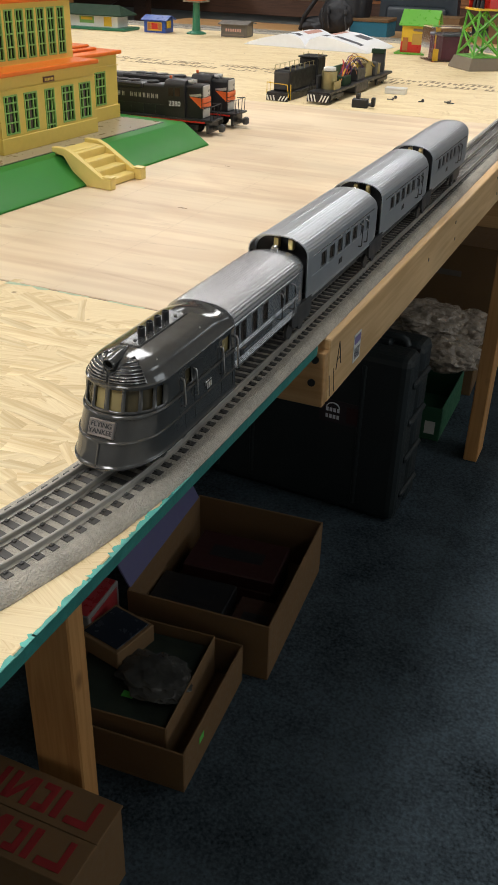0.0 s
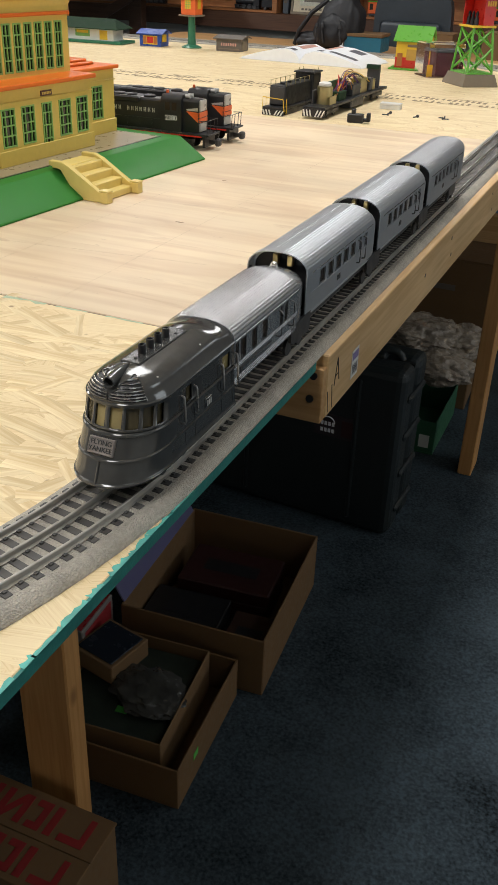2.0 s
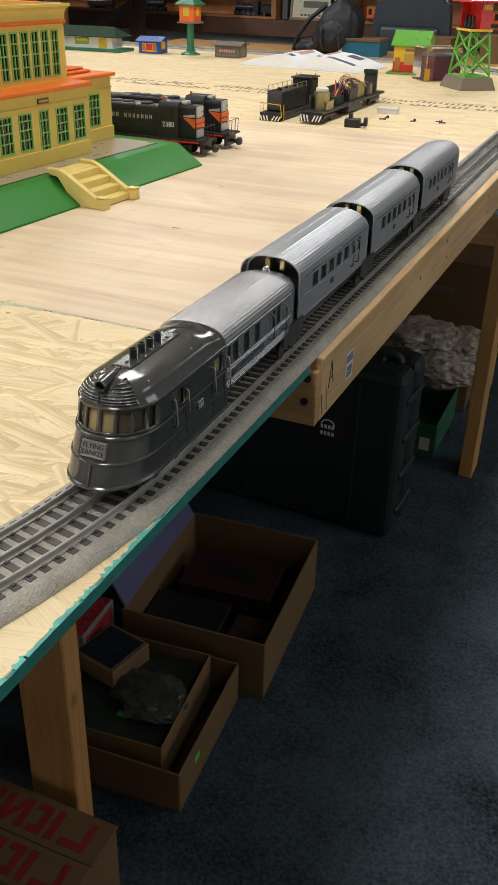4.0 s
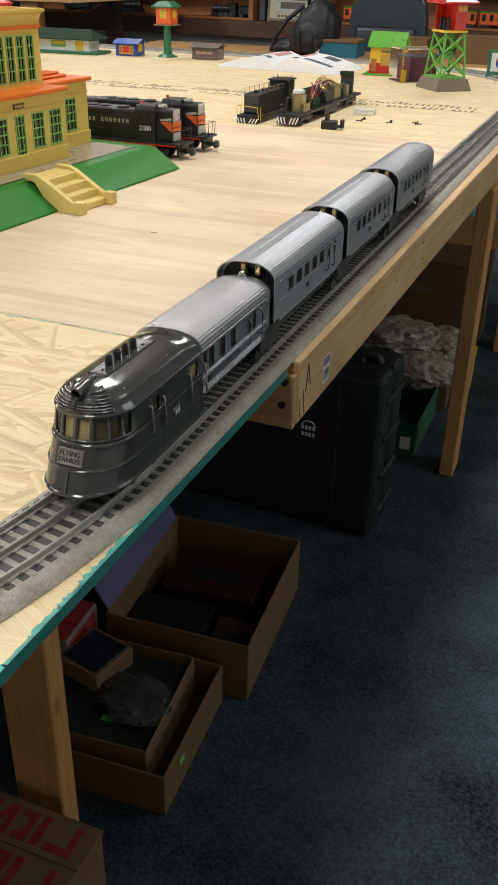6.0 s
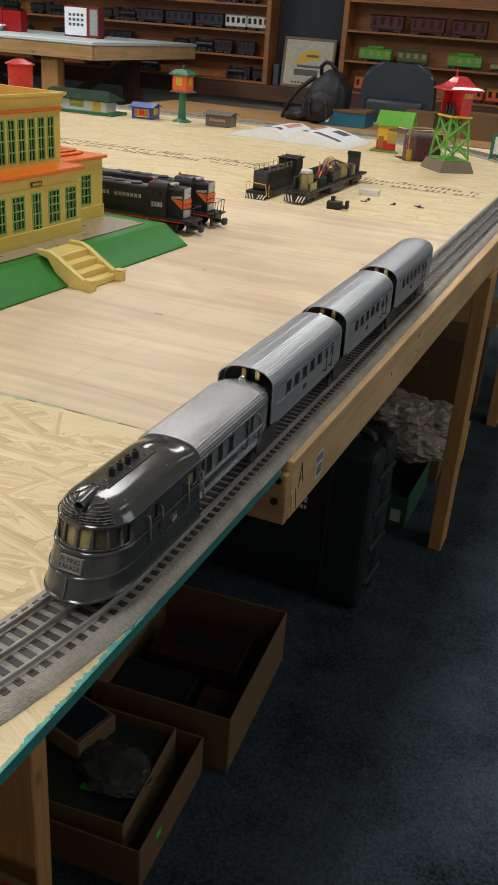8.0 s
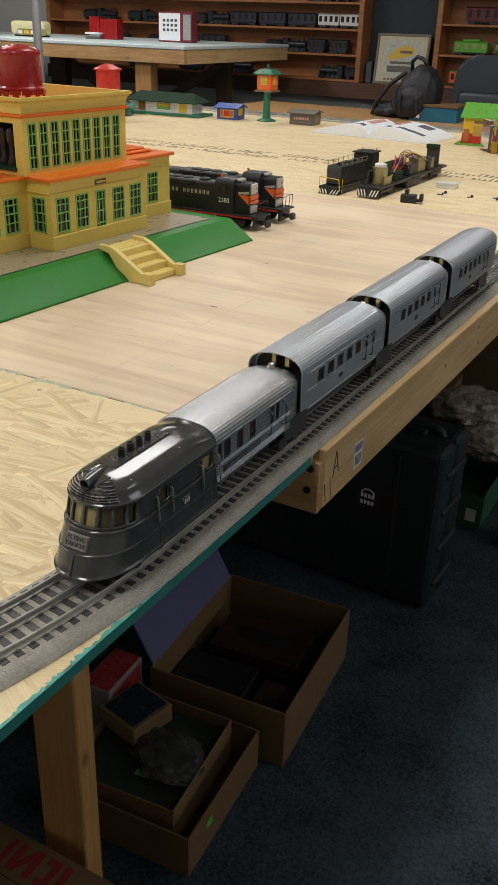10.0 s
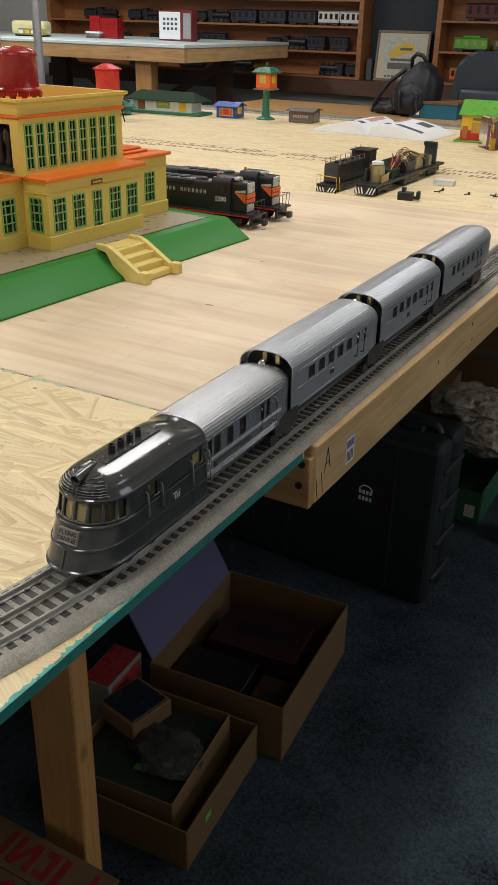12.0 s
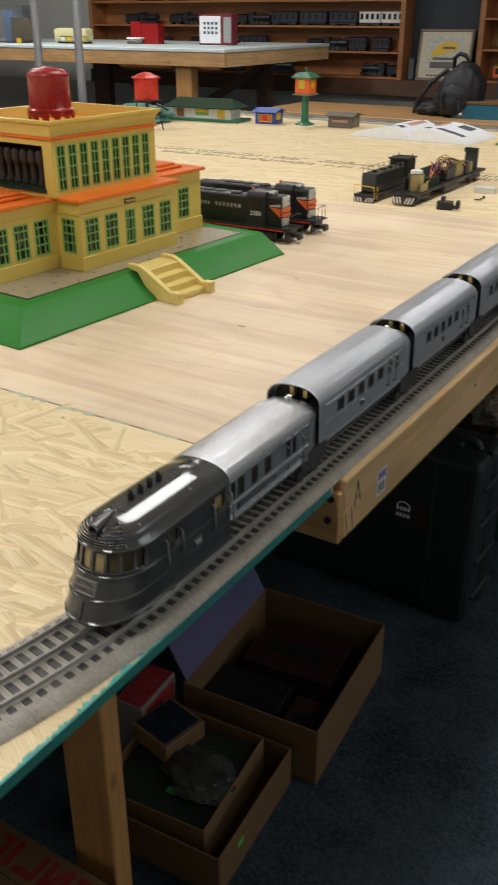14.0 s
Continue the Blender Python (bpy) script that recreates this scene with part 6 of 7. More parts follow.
BAGGY.node_tree.nodes["Bump"].inputs["Distance"].default_value = 0.012
FILM = material("crumpled_film", (0.32, 0.265, 0.21), 0.28, vary=0.35, scale=18, fine=40, bump=0.5)
FILM.node_tree.nodes["Bump"].inputs["Distance"].default_value = 0.02
TAG = material("green_tag", (0.10, 0.55, 0.08), 0.6, vary=0.1)
GREENCARD = material("green_card", (0.026, 0.115, 0.055), 0.6, vary=0.15)


def open_carton(name, m, w, d, h, label, mat, wall=0.004):
    """Open-topped carton: floor and four walls, with slightly worn upper edges."""
    t = thing(name, m, label, "box")
    part_box("bottom", (0, w, 0, d, 0, wall), mat, t)
    for nm, dims in (("wall", (0, w, 0, wall, wall, h)), ("wall", (0, w, d - wall, d, wall, h)), ("wall", (0, wall, wall, d - wall, wall, h)), ("wall", (w - wall, w, wall, d - wall, wall, h))):
        part_box(nm, dims, mat, t, 0.0012)
    return t


def lump(bm, c, size, seed, n=3, rough=0.25):
    """Crumpled rounded mass."""
    r = bmesh.ops.create_icosphere(bm, subdivisions=n, radius=1.0)
    for v in r["verts"]:
        p = v.co.copy()
        k = 1 + rough * noise.noise(p * 2.3 + Vector((seed, 0, 0))) + rough * 0.6 * noise.noise(p * 6.1 + Vector((0, seed, 0)))
        v.co = Vector((c[0] + p.x * k * size[0], c[1] + p.y * k * size[1], max(c[2] - size[2] * 0.8, c[2] + p.z * k * size[2])))


big = open_carton("open_cardboard_box", pose(-0.424, 0.659, FLOOR, 0, 0, 4.2), 0.298, 0.371, 0.135, "open brown cardboard box with dark contents on the carpet", CARD)
bm = bmesh.new()
box(bm, 0, 0.004, 0.0, 0.35, 0, 0.13)
flap = part("flap", bm, LILAC, big, "raised flap with lilac inside")
flap.matrix_basis = pose(0.0, 0.01, 0.133, 0, -28, 0)
for nm, dims, mt, lb in (("dark_red_model_box", (-0.40, -0.20, 0.85, 0.98, FLOOR + 0.005, FLOOR + 0.088), material("oxblood_card", (0.035, 0.008, 0.007), 0.5), "dark red model box inside the carton"),
                         ("black_model_case", (-0.42, -0.26, 0.71, 0.83, FLOOR + 0.005, FLOOR + 0.07), BLACK, "black plastic case inside the carton"),
                         ("brown_model_box", (-0.24, -0.15, 0.70, 0.83, FLOOR + 0.005, FLOOR + 0.06), material("umber_card", (0.05, 0.02, 0.01), 0.6), "dark brown model box inside the carton")):
    t = thing(nm, pose((dims[0] + dims[1]) / 2, (dims[2] + dims[3]) / 2, dims[4], 0, 0, 6), lb, "box", "boxed models")
    hw, hd, h = (dims[1] - dims[0]) / 2, (dims[3] - dims[2]) / 2, dims[5] - dims[4]
    part_box("body", (-hw, hw, -hd, hd, 0, h * 0.6), mt, t, 0.003)
    part_box("lid", (-hw - 0.002, hw + 0.002, -hd - 0.002, hd + 0.002, h * 0.6 + 0.001, h), mt, t, 0.003)
    part_box("label_strip", (-hw * 0.6, hw * 0.6, -hd * 0.3, hd * 0.3, h, h + 0.0006), BLACK, t)

small = open_carton("low_cardboard_tray", pose(-0.431, 0.3625, FLOOR, 0, 0, 4), 0.280, 0.281, 0.090, "low open cardboard tray on the carpet", CARD)
part_box("price_tag", (0.2802, 0.2808, 0.065, 0.085, 0.048, 0.062), TAG, small)
inner = open_carton("inner_cardboard_tray", pose(-0.418, 0.379, FLOOR + 0.005, 0, 0, 6), 0.224, 0.240, 0.106, "smaller cardboard tray set inside the low tray", KRAFT, 0.003)
lid = thing("dark_lidded_box", pose(-0.385, 0.558, FLOOR + 0.093, 0, 0, -12), "flat brown box with dark window lid", "box")
part_box("tray", (-0.049, 0.049, -0.050, 0.050, 0, 0.04), KRAFT, lid, 0.002)
part_box("window_lid", (-0.042, 0.042, -0.043, 0.043, 0.04, 0.0425), material("blue_black_film", (0.015, 0.02, 0.03), 0.2), lid, 0.001, "dark glossy window")
pedestal = thing("dark_model_stack", pose(-0.319, 0.510, FLOOR + 0.008, 0, 0, 6), "dark wrapped models packed in the tray", "model box")
part_box("pack", (-0.104, 0.104, -0.112, 0.112, 0, 0.083), material("blackgreen_card", (0.02, 0.028, 0.02), 0.5, vary=0.4, scale=40), pedestal, 0.004)
part_box("price_tag", (0.0, 0.022, -0.060, -0.046, 0.083, 0.0838), TAG, pedestal, 0.0, "bright green sticker")
bag = thing("plastic_bag", pose(-0.276, 0.508, FLOOR + 0.0915, 0, 0, -20), "crumpled clear-grey plastic bag lying on the models", "plastic bag")
bm = bmesh.new()
lump(bm, (0, 0, 0.012), (0.072, 0.052, 0.014), 7.0, 5, 0.24)
part("film", bm, BAGGY, bag, "", True)
PALECARD = material("pale_carton", (0.20, 0.18, 0.165), 0.6, vary=0.15)
redb = thing("red_white_box", pose(-0.475, 0.600, FLOOR, 0, 0, 4), "red and white printed carton standing beside the tray", "box")
part_box("body", (-0.03, 0.035, -0.06, 0.06, 0, 0.150), PALECARD, redb, 0.002)
part_box("red_panel", (0.035, 0.0356, -0.05, 0.05, 0.04, 0.140), REDPRINT, redb)
part_box("red_top", (-0.026, 0.031, -0.057, 0.057, 0.150, 0.1506), material("glossy_red_card", (0.34, 0.03, 0.035), 0.3, vary=0.15), redb, 0, "glossy red printed lid")

# closed carton with red lettering shapes on top
rc = thing("printed_carton", pose(-0.163, 0.213, FLOOR, 0, 0, 0.5), "closed kraft carton with bold red printing on its top", "box")
part_box("body", (-0.42, 0, -0.136, 0, 0, 0.155), KRAFT, rc, 0.002)
part_box("top_flap", (-0.422, 0.002, -0.138, -0.070, 0.1552, 0.1585), KRAFT, rc, 0.001)
part_box("top_flap", (-0.422, 0.002, -0.069, 0.002, 0.1552, 0.1585), KRAFT, rc, 0.001)
for row, yy in ((0, -0.034), (1, -0.104)):
    for i in range(7):
        x1 = -0.022 - i * 0.053
        h = 0.048
        bm = bmesh.new()
        y0, y1 = yy - h / 2, yy + h / 2
        if i % 3 == 0:
            prism(bm, [(x1, y0), (x1, y1), (x1 - 0.010, y1), (x1 - 0.010, y0 + 0.012), (x1 - 0.042, y0 + 0.012), (x1 - 0.042, y0)], 0, 0.0006, "z")
        elif i % 3 == 1:
            prism(bm, [(x1, y0), (x1, y1), (x1 - 0.012, y1), (x1 - 0.012, y0)], 0, 0.0006, "z")
            prism(bm, [(x1 - 0.020, y0), (x1 - 0.020, y1), (x1 - 0.044, y1), (x1 - 0.044, y1 - 0.011), (x1 - 0.031, y1 - 0.011), (x1 - 0.031, y0 + 0.011), (x1 - 0.044, y0 + 0.011), (x1 - 0.044, y0)], 0, 0.0006, "z")
        else:
            prism(bm, [(x1, y0), (x1, y1), (x1 - 0.011, y1), (x1 - 0.011, y0)], 0, 0.0006, "z")
            prism(bm, [(x1 - 0.002, y1), (x1 - 0.014, y1), (x1 - 0.042, y0), (x1 - 0.030, y0)], 0.0001, 0.0007, "z")
            prism(bm, [(x1 - 0.033, y0), (x1 - 0.033, y1), (x1 - 0.044, y1), (x1 - 0.044, y0)], 0, 0.0006, "z")
        ob = part("print_mark", bm, REDPRINT, rc, "bold red printed shape")
        ob.matrix_basis = pose(0, 0, 0.1586)

# hard equipment case
hc = thing("hard_equipment_case", pose(-0.055, 1.302, FLOOR, 0, 0, -3), "large black hard plastic equipment case standing on edge", "case")
part_box("shell_front", (-0.62, 0, 0.0, 0.088, 0.0, 0.445), CASEBLK, hc, 0.022, "", 3)
part_box("shell_back", (-0.62, 0, 0.094, 0.180, 0.0, 0.445), CASEBLK, hc, 0.022, "", 3)
part_box("seam_gasket", (-0.612, -0.008, 0.086, 0.096, 0.008, 0.437), BLACK, hc)
for z in (0.06, 0.16, 0.26, 0.36):
    part_box("side_rib", (-0.02, 0.008, 0.030, 0.152, z, z + 0.018), CASEBLK, hc, 0.005)
for x in (-0.56, -0.10):
    part_box("latch", (x - 0.028, x + 0.028, 0.060, 0.124, 0.440, 0.456), CASEBLK, hc, 0.005)
bm = bmesh.new()
rod(bm, [(-0.135, 0.09, 0.440), (-0.130, 0.09, 0.452), (-0.120, 0.09, 0.458), (-0.055, 0.09, 0.458), (-0.045, 0.09, 0.452), (-0.040, 0.09, 0.440)], 0.010, 10)
part("handle", bm, CASEBLK, hc, "folded black carry handle", True)
for x in (-0.50, -0.40, -0.115):
    part_box("front_rib", (x, x + 0.012, -0.004, 0.02, 0.03, 0.41), CASEBLK, hc, 0.003)
part_box("maker_patch", (-0.213, -0.103, -0.0012, 0.0, 0.243, 0.303), material("patch_dark", (0.03, 0.02, 0.025), 0.5), hc, 0.0)
part_box("patch_red", (-0.143, -0.113, -0.002, -0.0012, 0.250, 0.293), material("patch_red", (0.04, 0.008, 0.008), 0.5), hc)
bm = bmesh.new()
rod(bm, [(-0.178 + 0.017 * math.cos(a), -0.0022, 0.281 + 0.015 * math.sin(a)) for a in [i * math.pi / 8 for i in range(9)]], 0.0016, 6)
part("patch_mark", bm, PAPER, hc, "white curved emblem")
for r in range(2):
    for i in range(4):
        part_box("patch_mark", (-0.196 + i * 0.0095, -0.1895 + i * 0.0095, -0.0022, -0.0012, 0.272 - r * 0.018, 0.282 - r * 0.018), PAPER, hc)

# green tray, cartons and crumpled film further under the table
gt = open_carton("green_card_tray", pose(-0.245, 1.77, FLOOR), 0.195, 0.30, 0.105, "open green cardboard tray on the carpet", GREENCARD)
part_box("label", (0.150, 0.180, -0.001, 0.0, 0.02, 0.06), WHITE, gt, 0, "small white label")
sc2 = thing("brown_carton", pose(-0.36, 1.93, FLOOR + 0.0, 0, 0, 3), "brown carton standing under the table", "box", "storage cartons")
part_box("body", (-0.20, 0.08, 0.16, 0.40, 0, 0.24), CARD, sc2, 0.003)
part_box("flap", (-0.20, 0.08, 0.16, 0.279, 0.2402, 0.244), CARD, sc2, 0.001)
part_box("flap", (-0.20, 0.08, 0.281, 0.40, 0.2402, 0.244), CARD, sc2, 0.001)
sc3 = thing("brown_carton", pose(-0.30, 2.52, FLOOR, 0, 0, -2), "large brown carton standing under the table", "box", "storage cartons")
part_box("body", (-0.42, 0.26, 0.0, 0.36, 0, 0.36), CARD, sc3, 0.003)
part_box("flap", (-0.42, 0.26, 0.0, 0.179, 0.3602, 0.364), CARD, sc3, 0.001)
part_box("flap", (-0.42, 0.26, 0.181, 0.36, 0.3602, 0.364), CARD, sc3, 0.001)
part_box("print_bar", (-0.1, 0.12, -0.0012, 0.0, 0.25, 0.27), GREYBROWN, sc3)
sc4 = thing("brown_carton", pose(-0.26, 1.90, FLOOR, 0, 0, 2), "low brown carton holding crumpled plastic film", "box", "storage cartons")
part_box("body", (0.02, 0.24, 0.20, 0.42, 0, 0.16), CARD, sc4, 0.003)
part_box("tape", (0.12, 0.15, 0.199, 0.421, 0.1602, 0.161), KRAFT, sc4)
fm = thing("crumpled_plastic_film", pose(-0.115, 2.02, FLOOR + 0.235) @ Matrix.Diagonal((0.82, 0.82, 0.8, 1)), "heap of crumpled translucent packing film on the cartons", "packing film")
bm = bmesh.new()
lump(bm, (-0.08, 0.02, 0.035), (0.15, 0.14, 0.055), 7.0, 5, 0.2)
part("fold", bm, FILM, fm, "", True)
bm = bmesh.new()
lump(bm, (0.06, 0.06, 0.01), (0.12, 0.12, 0.055), 12.0, 5, 0.2)
part("fold", bm, FILM, fm, "", True)
bm = bmesh.new()
lump(bm, (0.02, -0.12, -0.03), (0.13, 0.10, 0.06), 17.0, 5, 0.2)
part("fold", bm, FILM, fm, "", True)
lb = thing("yellow_box", pose(0.02, 2.28, FLOOR, 0, 0, 4), "small bright yellow carton behind the table leg", "box")
part_box("body", (-0.10, 0.0, 0.0, 0.12, 0, 0.11), BRIGHTYEL, lb, 0.002)
part_box("lid", (-0.102, 0.002, -0.002, 0.122, 0.1105, 0.125), BRIGHTYEL, lb, 0.002)

# marks on the rim beam: pencilled letter, saw lines and a price label
for pts in (((0.040, -0.046), (0.047, -0.014)), ((0.047, -0.014), (0.056, -0.044)), ((0.043, -0.035), (0.052, -0.034))):
    bm = bmesh.new()
    rod(bm, [(0.0262, y, z) for y, z in pts], 0.0006, 5)
    part("pencil_letter_stroke", bm, BLACK, beam, "pencilled capital letter A")
part_box("price_label", (0.0261, 0.0265, 0.102, 0.128, -0.064, -0.028), WHITE, beam, 0, "small printed price label")
for i in range(5):
    part_box("label_bar", (0.0266, 0.0268, 0.106 + i * 0.004, 0.108 + i * 0.004, -0.060, -0.046), INK, beam)
part_box("label_bar", (0.0266, 0.0268, 0.104, 0.126, -0.041, -0.031), material("violet_ink", (0.25, 0.2, 0.4), 0.6), beam)
for y, z in ((0.0155, 0.0), (0.030, 0.003)):
    bm = bmesh.new()
    rod(bm, [(0.0262, y + 0.002, -0.044 + z), (0.0262, y + 0.008, -0.072)], 0.0005, 5)
    part("pencil_stroke", bm, BLACK, beam)
for y, z in ((0.62, -0.02), (0.63, -0.05), (0.98, -0.02), (1.0, -0.055), (0.45, -0.035)):
    bm = bmesh.new()
    cyl(bm, (0.0261, y, z), 0.003, 0.0004, "x", n=10)
    part("nail_hole", bm, BLACK, beam)

# ---- far end of the room ----
SY = 7.2
NAVY = material("dark_board", (0.022, 0.028, 0.036), 0.6, vary=0.2)
DESKTOP = DESK_WOOD
structure("backing_panel", (-6.30, 2.6, 7.44, 6.995 + 0.46, FLOOR, CEIL), DARK_WOOD, "dark stained panelling behind the shelves", "wall panel")
structure("dado", (-9.4, 3.1, 7.30, 7.438, FLOOR, -0.178), WALL, "pale painted low wall under the shelves", "wall")
structure("ledge", (-6.30, 2.6, 7.16, 7.435, -0.176, -0.047), DARK_WOOD, "dark wooden ledge under the shelves", "ledge", 0.004)


def bookcase(name, x0, x1, levels, top, ups, label):
    t = thing(name, pose(0, 0, 0), label, "shelf unit")
    part_box("back", (x0, x1, 7.415, 7.438, -0.047, top), SHELF_WOOD, t)
    for z in levels:
        part_box("shelf_board", (x0, x1, SY, 7.413, z - 0.018, z), SHELF_WOOD, t, 0.002)
    for x in ups:
        part_box("upright", (x - 0.022, x + 0.022, SY - 0.012, 7.414, -0.046, top), SHELF_WOOD, t, 0.002)
    return t


L1 = [-0.028, 0.174, 0.376, 0.583, 0.785]
L2 = [-0.028, 0.211, 0.441, 0.665, 0.88]
bookcase("display_shelves", -6.26, -2.83, L1, 0.99, (-6.27, -2.82), "warm brown wooden wall shelves lined with toy trains")
bookcase("display_shelves", -2.12, 2.4, L2, 1.08, (-2.13, 2.42), "warm brown wooden wall shelves lined with toy trains")
structure("dark_board", (-2.79, -2.16, 7.38, 7.43, -0.046, 1.1), NAVY, "dark blue-grey board between the shelves", "board")


def toy_steam(m, body, label, tender=True):
    t = thing("toy_steam_locomotive", m, label, "toy locomotive", "trains on the shelves")
    bm = bmesh.new()
    cyl(bm, (-0.10, 0, 0.062), 0.027, 0.17, "x", n=18)
    part("boiler", bm, body, t, "", True)
    part_box("cab", (-0.155, -0.10, -0.034, 0.034, 0.03, 0.105), body, t, 0.003)
    part_box("cab_roof", (-0.160, -0.095, -0.037, 0.037, 0.105, 0.110), body, t, 0.002)
    part_box("running_board", (-0.15, 0.08, -0.034, 0.034, 0.028, 0.034), body, t, 0.001)
    bm = bmesh.new()
    cyl(bm, (0.048, 0, 0.085), 0.009, 0.024, r2=0.011, n=12)
    part("chimney", bm, body, t)
    for dx in (-0.005, -0.055):
        bm = bmesh.new()
        cyl(bm, (dx, 0, 0.083), 0.011, 0.018, n=12)
        part("steam_dome", bm, body, t)
    for x in (-0.11, -0.06, -0.01, 0.045):
        bm = bmesh.new()
        cyl(bm, (x, -0.030, 0.0205), 0.020 if x < 0.03 else 0.013, 0.060, "y", n=16)
        part("wheel_set", bm, DARKGREY, t)
    part_box("frame", (-0.15, 0.08, -0.022, 0.022, 0.002, 0.028), BLACK, t)
    if tender:
        part_box("tender", (-0.33, -0.175, -0.033, 0.033, 0.018, 0.085), body, t, 0.006)
        part_box("tender_coal", (-0.315, -0.19, -0.026, 0.026, 0.085, 0.095), BLACK, t, 0.006)
        for x in (-0.30, -0.21):
            bm = bmesh.new()
            cyl(bm, (x, -0.030, 0.0135), 0.013, 0.060, "y", n=14)
            part("wheel_set", bm, DARKGREY, t)
    return t


def toy_car(m, body, roof, label, L=0.24, H=0.085, cab=False):
    t = thing("toy_rail_car", m, label, "toy train car", "trains on the shelves")
    part_box("body", (-L / 2, L / 2, -0.034, 0.034, 0.022, 0.022 + H), body, t, 0.004)
    part_box("roof", (-L / 2 - 0.004, L / 2 + 0.004, -0.037, 0.037, 0.022 + H, 0.030 + H), roof, t, 0.004)
    if cab:
        part_box("clerestory", (-L / 4, L / 4, -0.022, 0.022, 0.030 + H, 0.046 + H), roof, t, 0.004)
    part_box("frame", (-L / 2 + 0.01, L / 2 - 0.01, -0.03, 0.03, 0.014, 0.022), BLACK, t)
    for i in range(4):
        x = -L / 2 + L * (i + 0.5) / 4
        part_box("window", (x - 0.014, x + 0.014, -0.0352, -0.0338, 0.05, 0.022 + H - 0.012), PANE if not cab else BRASS, t)
    for x in (-L / 2 + 0.045, L / 2 - 0.045):
        bm = bmesh.new()
        for dx in (-0.02, 0.02):
            cyl(bm, (x + dx, -0.029, 0.0125), 0.0125, 0.058, "y", n=14)
        box(bm, x - 0.032, x + 0.032, -0.03, 0.03, 0.008, 0.018)
        part("truck", bm, DARKGREY, t)
    return t


LOCOB = material("shelf_black", (0.02, 0.021, 0.024), 0.4, vary=0.2)
SHELFBLUE = material("shelf_navy", (0.025, 0.03, 0.05), 0.4, vary=0.2)
OLIVE = material("olive_enamel", (0.10, 0.13, 0.05), 0.4, vary=0.15)
steam = toy_steam(pose(-5.55, 7.30, 0.376), LOCOB, "black toy steam locomotive with tender on the shelf")
for x, z in ((-5.0, 0.376), (-4.25, 0.376), (-3.45, 0.174), (-3.15, -0.028), (-4.0, -0.028), (-5.4, 0.174), (-4.75, 0.174), (-5.0, 0.583), (-4.2, 0.583), (-3.3, 0.583)):
    copy_thing(steam, pose(x, 7.30, z, 0, 0, 0 if x < -3.4 else 180))
coach = toy_car(pose(-4.02, 7.30, 0.376), SHELFBLUE, LOCOB, "dark blue-black toy coach on the shelf", 0.27)
for x, z in ((-3.72, 0.376), (-3.42, 0.376), (-4.6, -0.028), (-4.35, 0.174), (-5.2, -0.028), (-5.6, 0.583)):
    copy_thing(coach, pose(x, 7.30, z))
sil = toy_car(pose(-3.16, 7.30, 0.376), WHITE, LOCOGREY, "pale silver toy streamlined car on the shelf", 0.20)
copy_thing(sil, pose(-2.95, 7.30, 0.376))
sm = toy_car(pose(-3.05, 7.30, 0.174), SHELFBLUE, LOCOB, "short dark toy tank car on the shelf", 0.17)
copy_thing(sm, pose(-3.27, 7.30, 0.174))
grn = toy_car(pose(-1.87, 7.30, 0.211), LIME, LIME, "bright green toy electric locomotive on the shelf", 0.28, 0.075, True)
copy_thing(grn, pose(-1.12, 7.30, 0.211))
olv = toy_car(pose(-1.55, 7.30, 0.211), OLIVE, OLIVE, "olive green toy car on the shelf", 0.26, 0.075, True)
copy_thing(olv, pose(-0.7, 7.30, 0.441))
toy_car(pose(-0.77, 7.30, 0.211), BRASS, TAUPE, "tan toy flat car on the shelf", 0.28, 0.04)
mar = toy_car(pose(-1.80, 7.30, 0.441), material("maroon_enamel", (0.10, 0.015, 0.015), 0.4), material("maroon_roof", (0.07, 0.012, 0.012), 0.4), "maroon toy car on the shelf", 0.28, 0.10)
copy_thing(mar, pose(-1.46, 7.30, 0.441))
copy_thing(mar, pose(-1.12, 7.30, 0.441))
orr = toy_car(pose(-1.05, 7.30, -0.028), LOCORANGE, LIME, "orange toy caboose with green roof on the shelf", 0.24, 0.085)
for x in (-0.78, -0.5, -1.9):
    copy_thing(orr, pose(x, 7.30, -0.028))

# framed print leaning on the ledge
fp = thing("framed_print", pose(-2.465, 7.265, -0.046, -8, 0, 0), "framed coloured print of a yellow locomotive leaning on the board", "picture")
part_box("mount", (-0.215, 0.215, 0.004, 0.012, 0.02, 0.385), material("cream_mount", (0.62, 0.55, 0.40), 0.6), fp)
for dims in ((-0.238, 0.238, 0, 0.02, 0.0, 0.022), (-0.238, 0.238, 0, 0.02, 0.383, 0.405), (-0.238, -0.216, 0, 0.02, 0.0225, 0.3825), (0.216, 0.238, 0, 0.02, 0.0225, 0.3825)):
    part_box("frame", dims, TAUPE, fp, 0.003)
part_box("print_field", (-0.16, 0.16, 0.0025, 0.0038, 0.07, 0.35), material("pale_print", (0.55, 0.55, 0.46), 0.6, vary=0.3, scale=25), fp)
bm = bmesh.new()
prism(bm, [(-0.13, 0.21), (-0.05, 0.29), (0.04, 0.315), (0.11, 0.29), (0.11, 0.24), (-0.10, 0.19)], 0.001, 0.0024)
part("print_train", bm, BRIGHTYEL, fp, "yellow printed train shape")
for dims in ((-0.10, 0.12, 0.001, 0.0024, 0.165, 0.185), (-0.12, 0.10, 0.001, 0.0024, 0.10, 0.15), (-0.02, 0.09, 0.0003, 0.001, 0.25, 0.27)):
    part_box("print_shade", dims, GREYBROWN, fp)
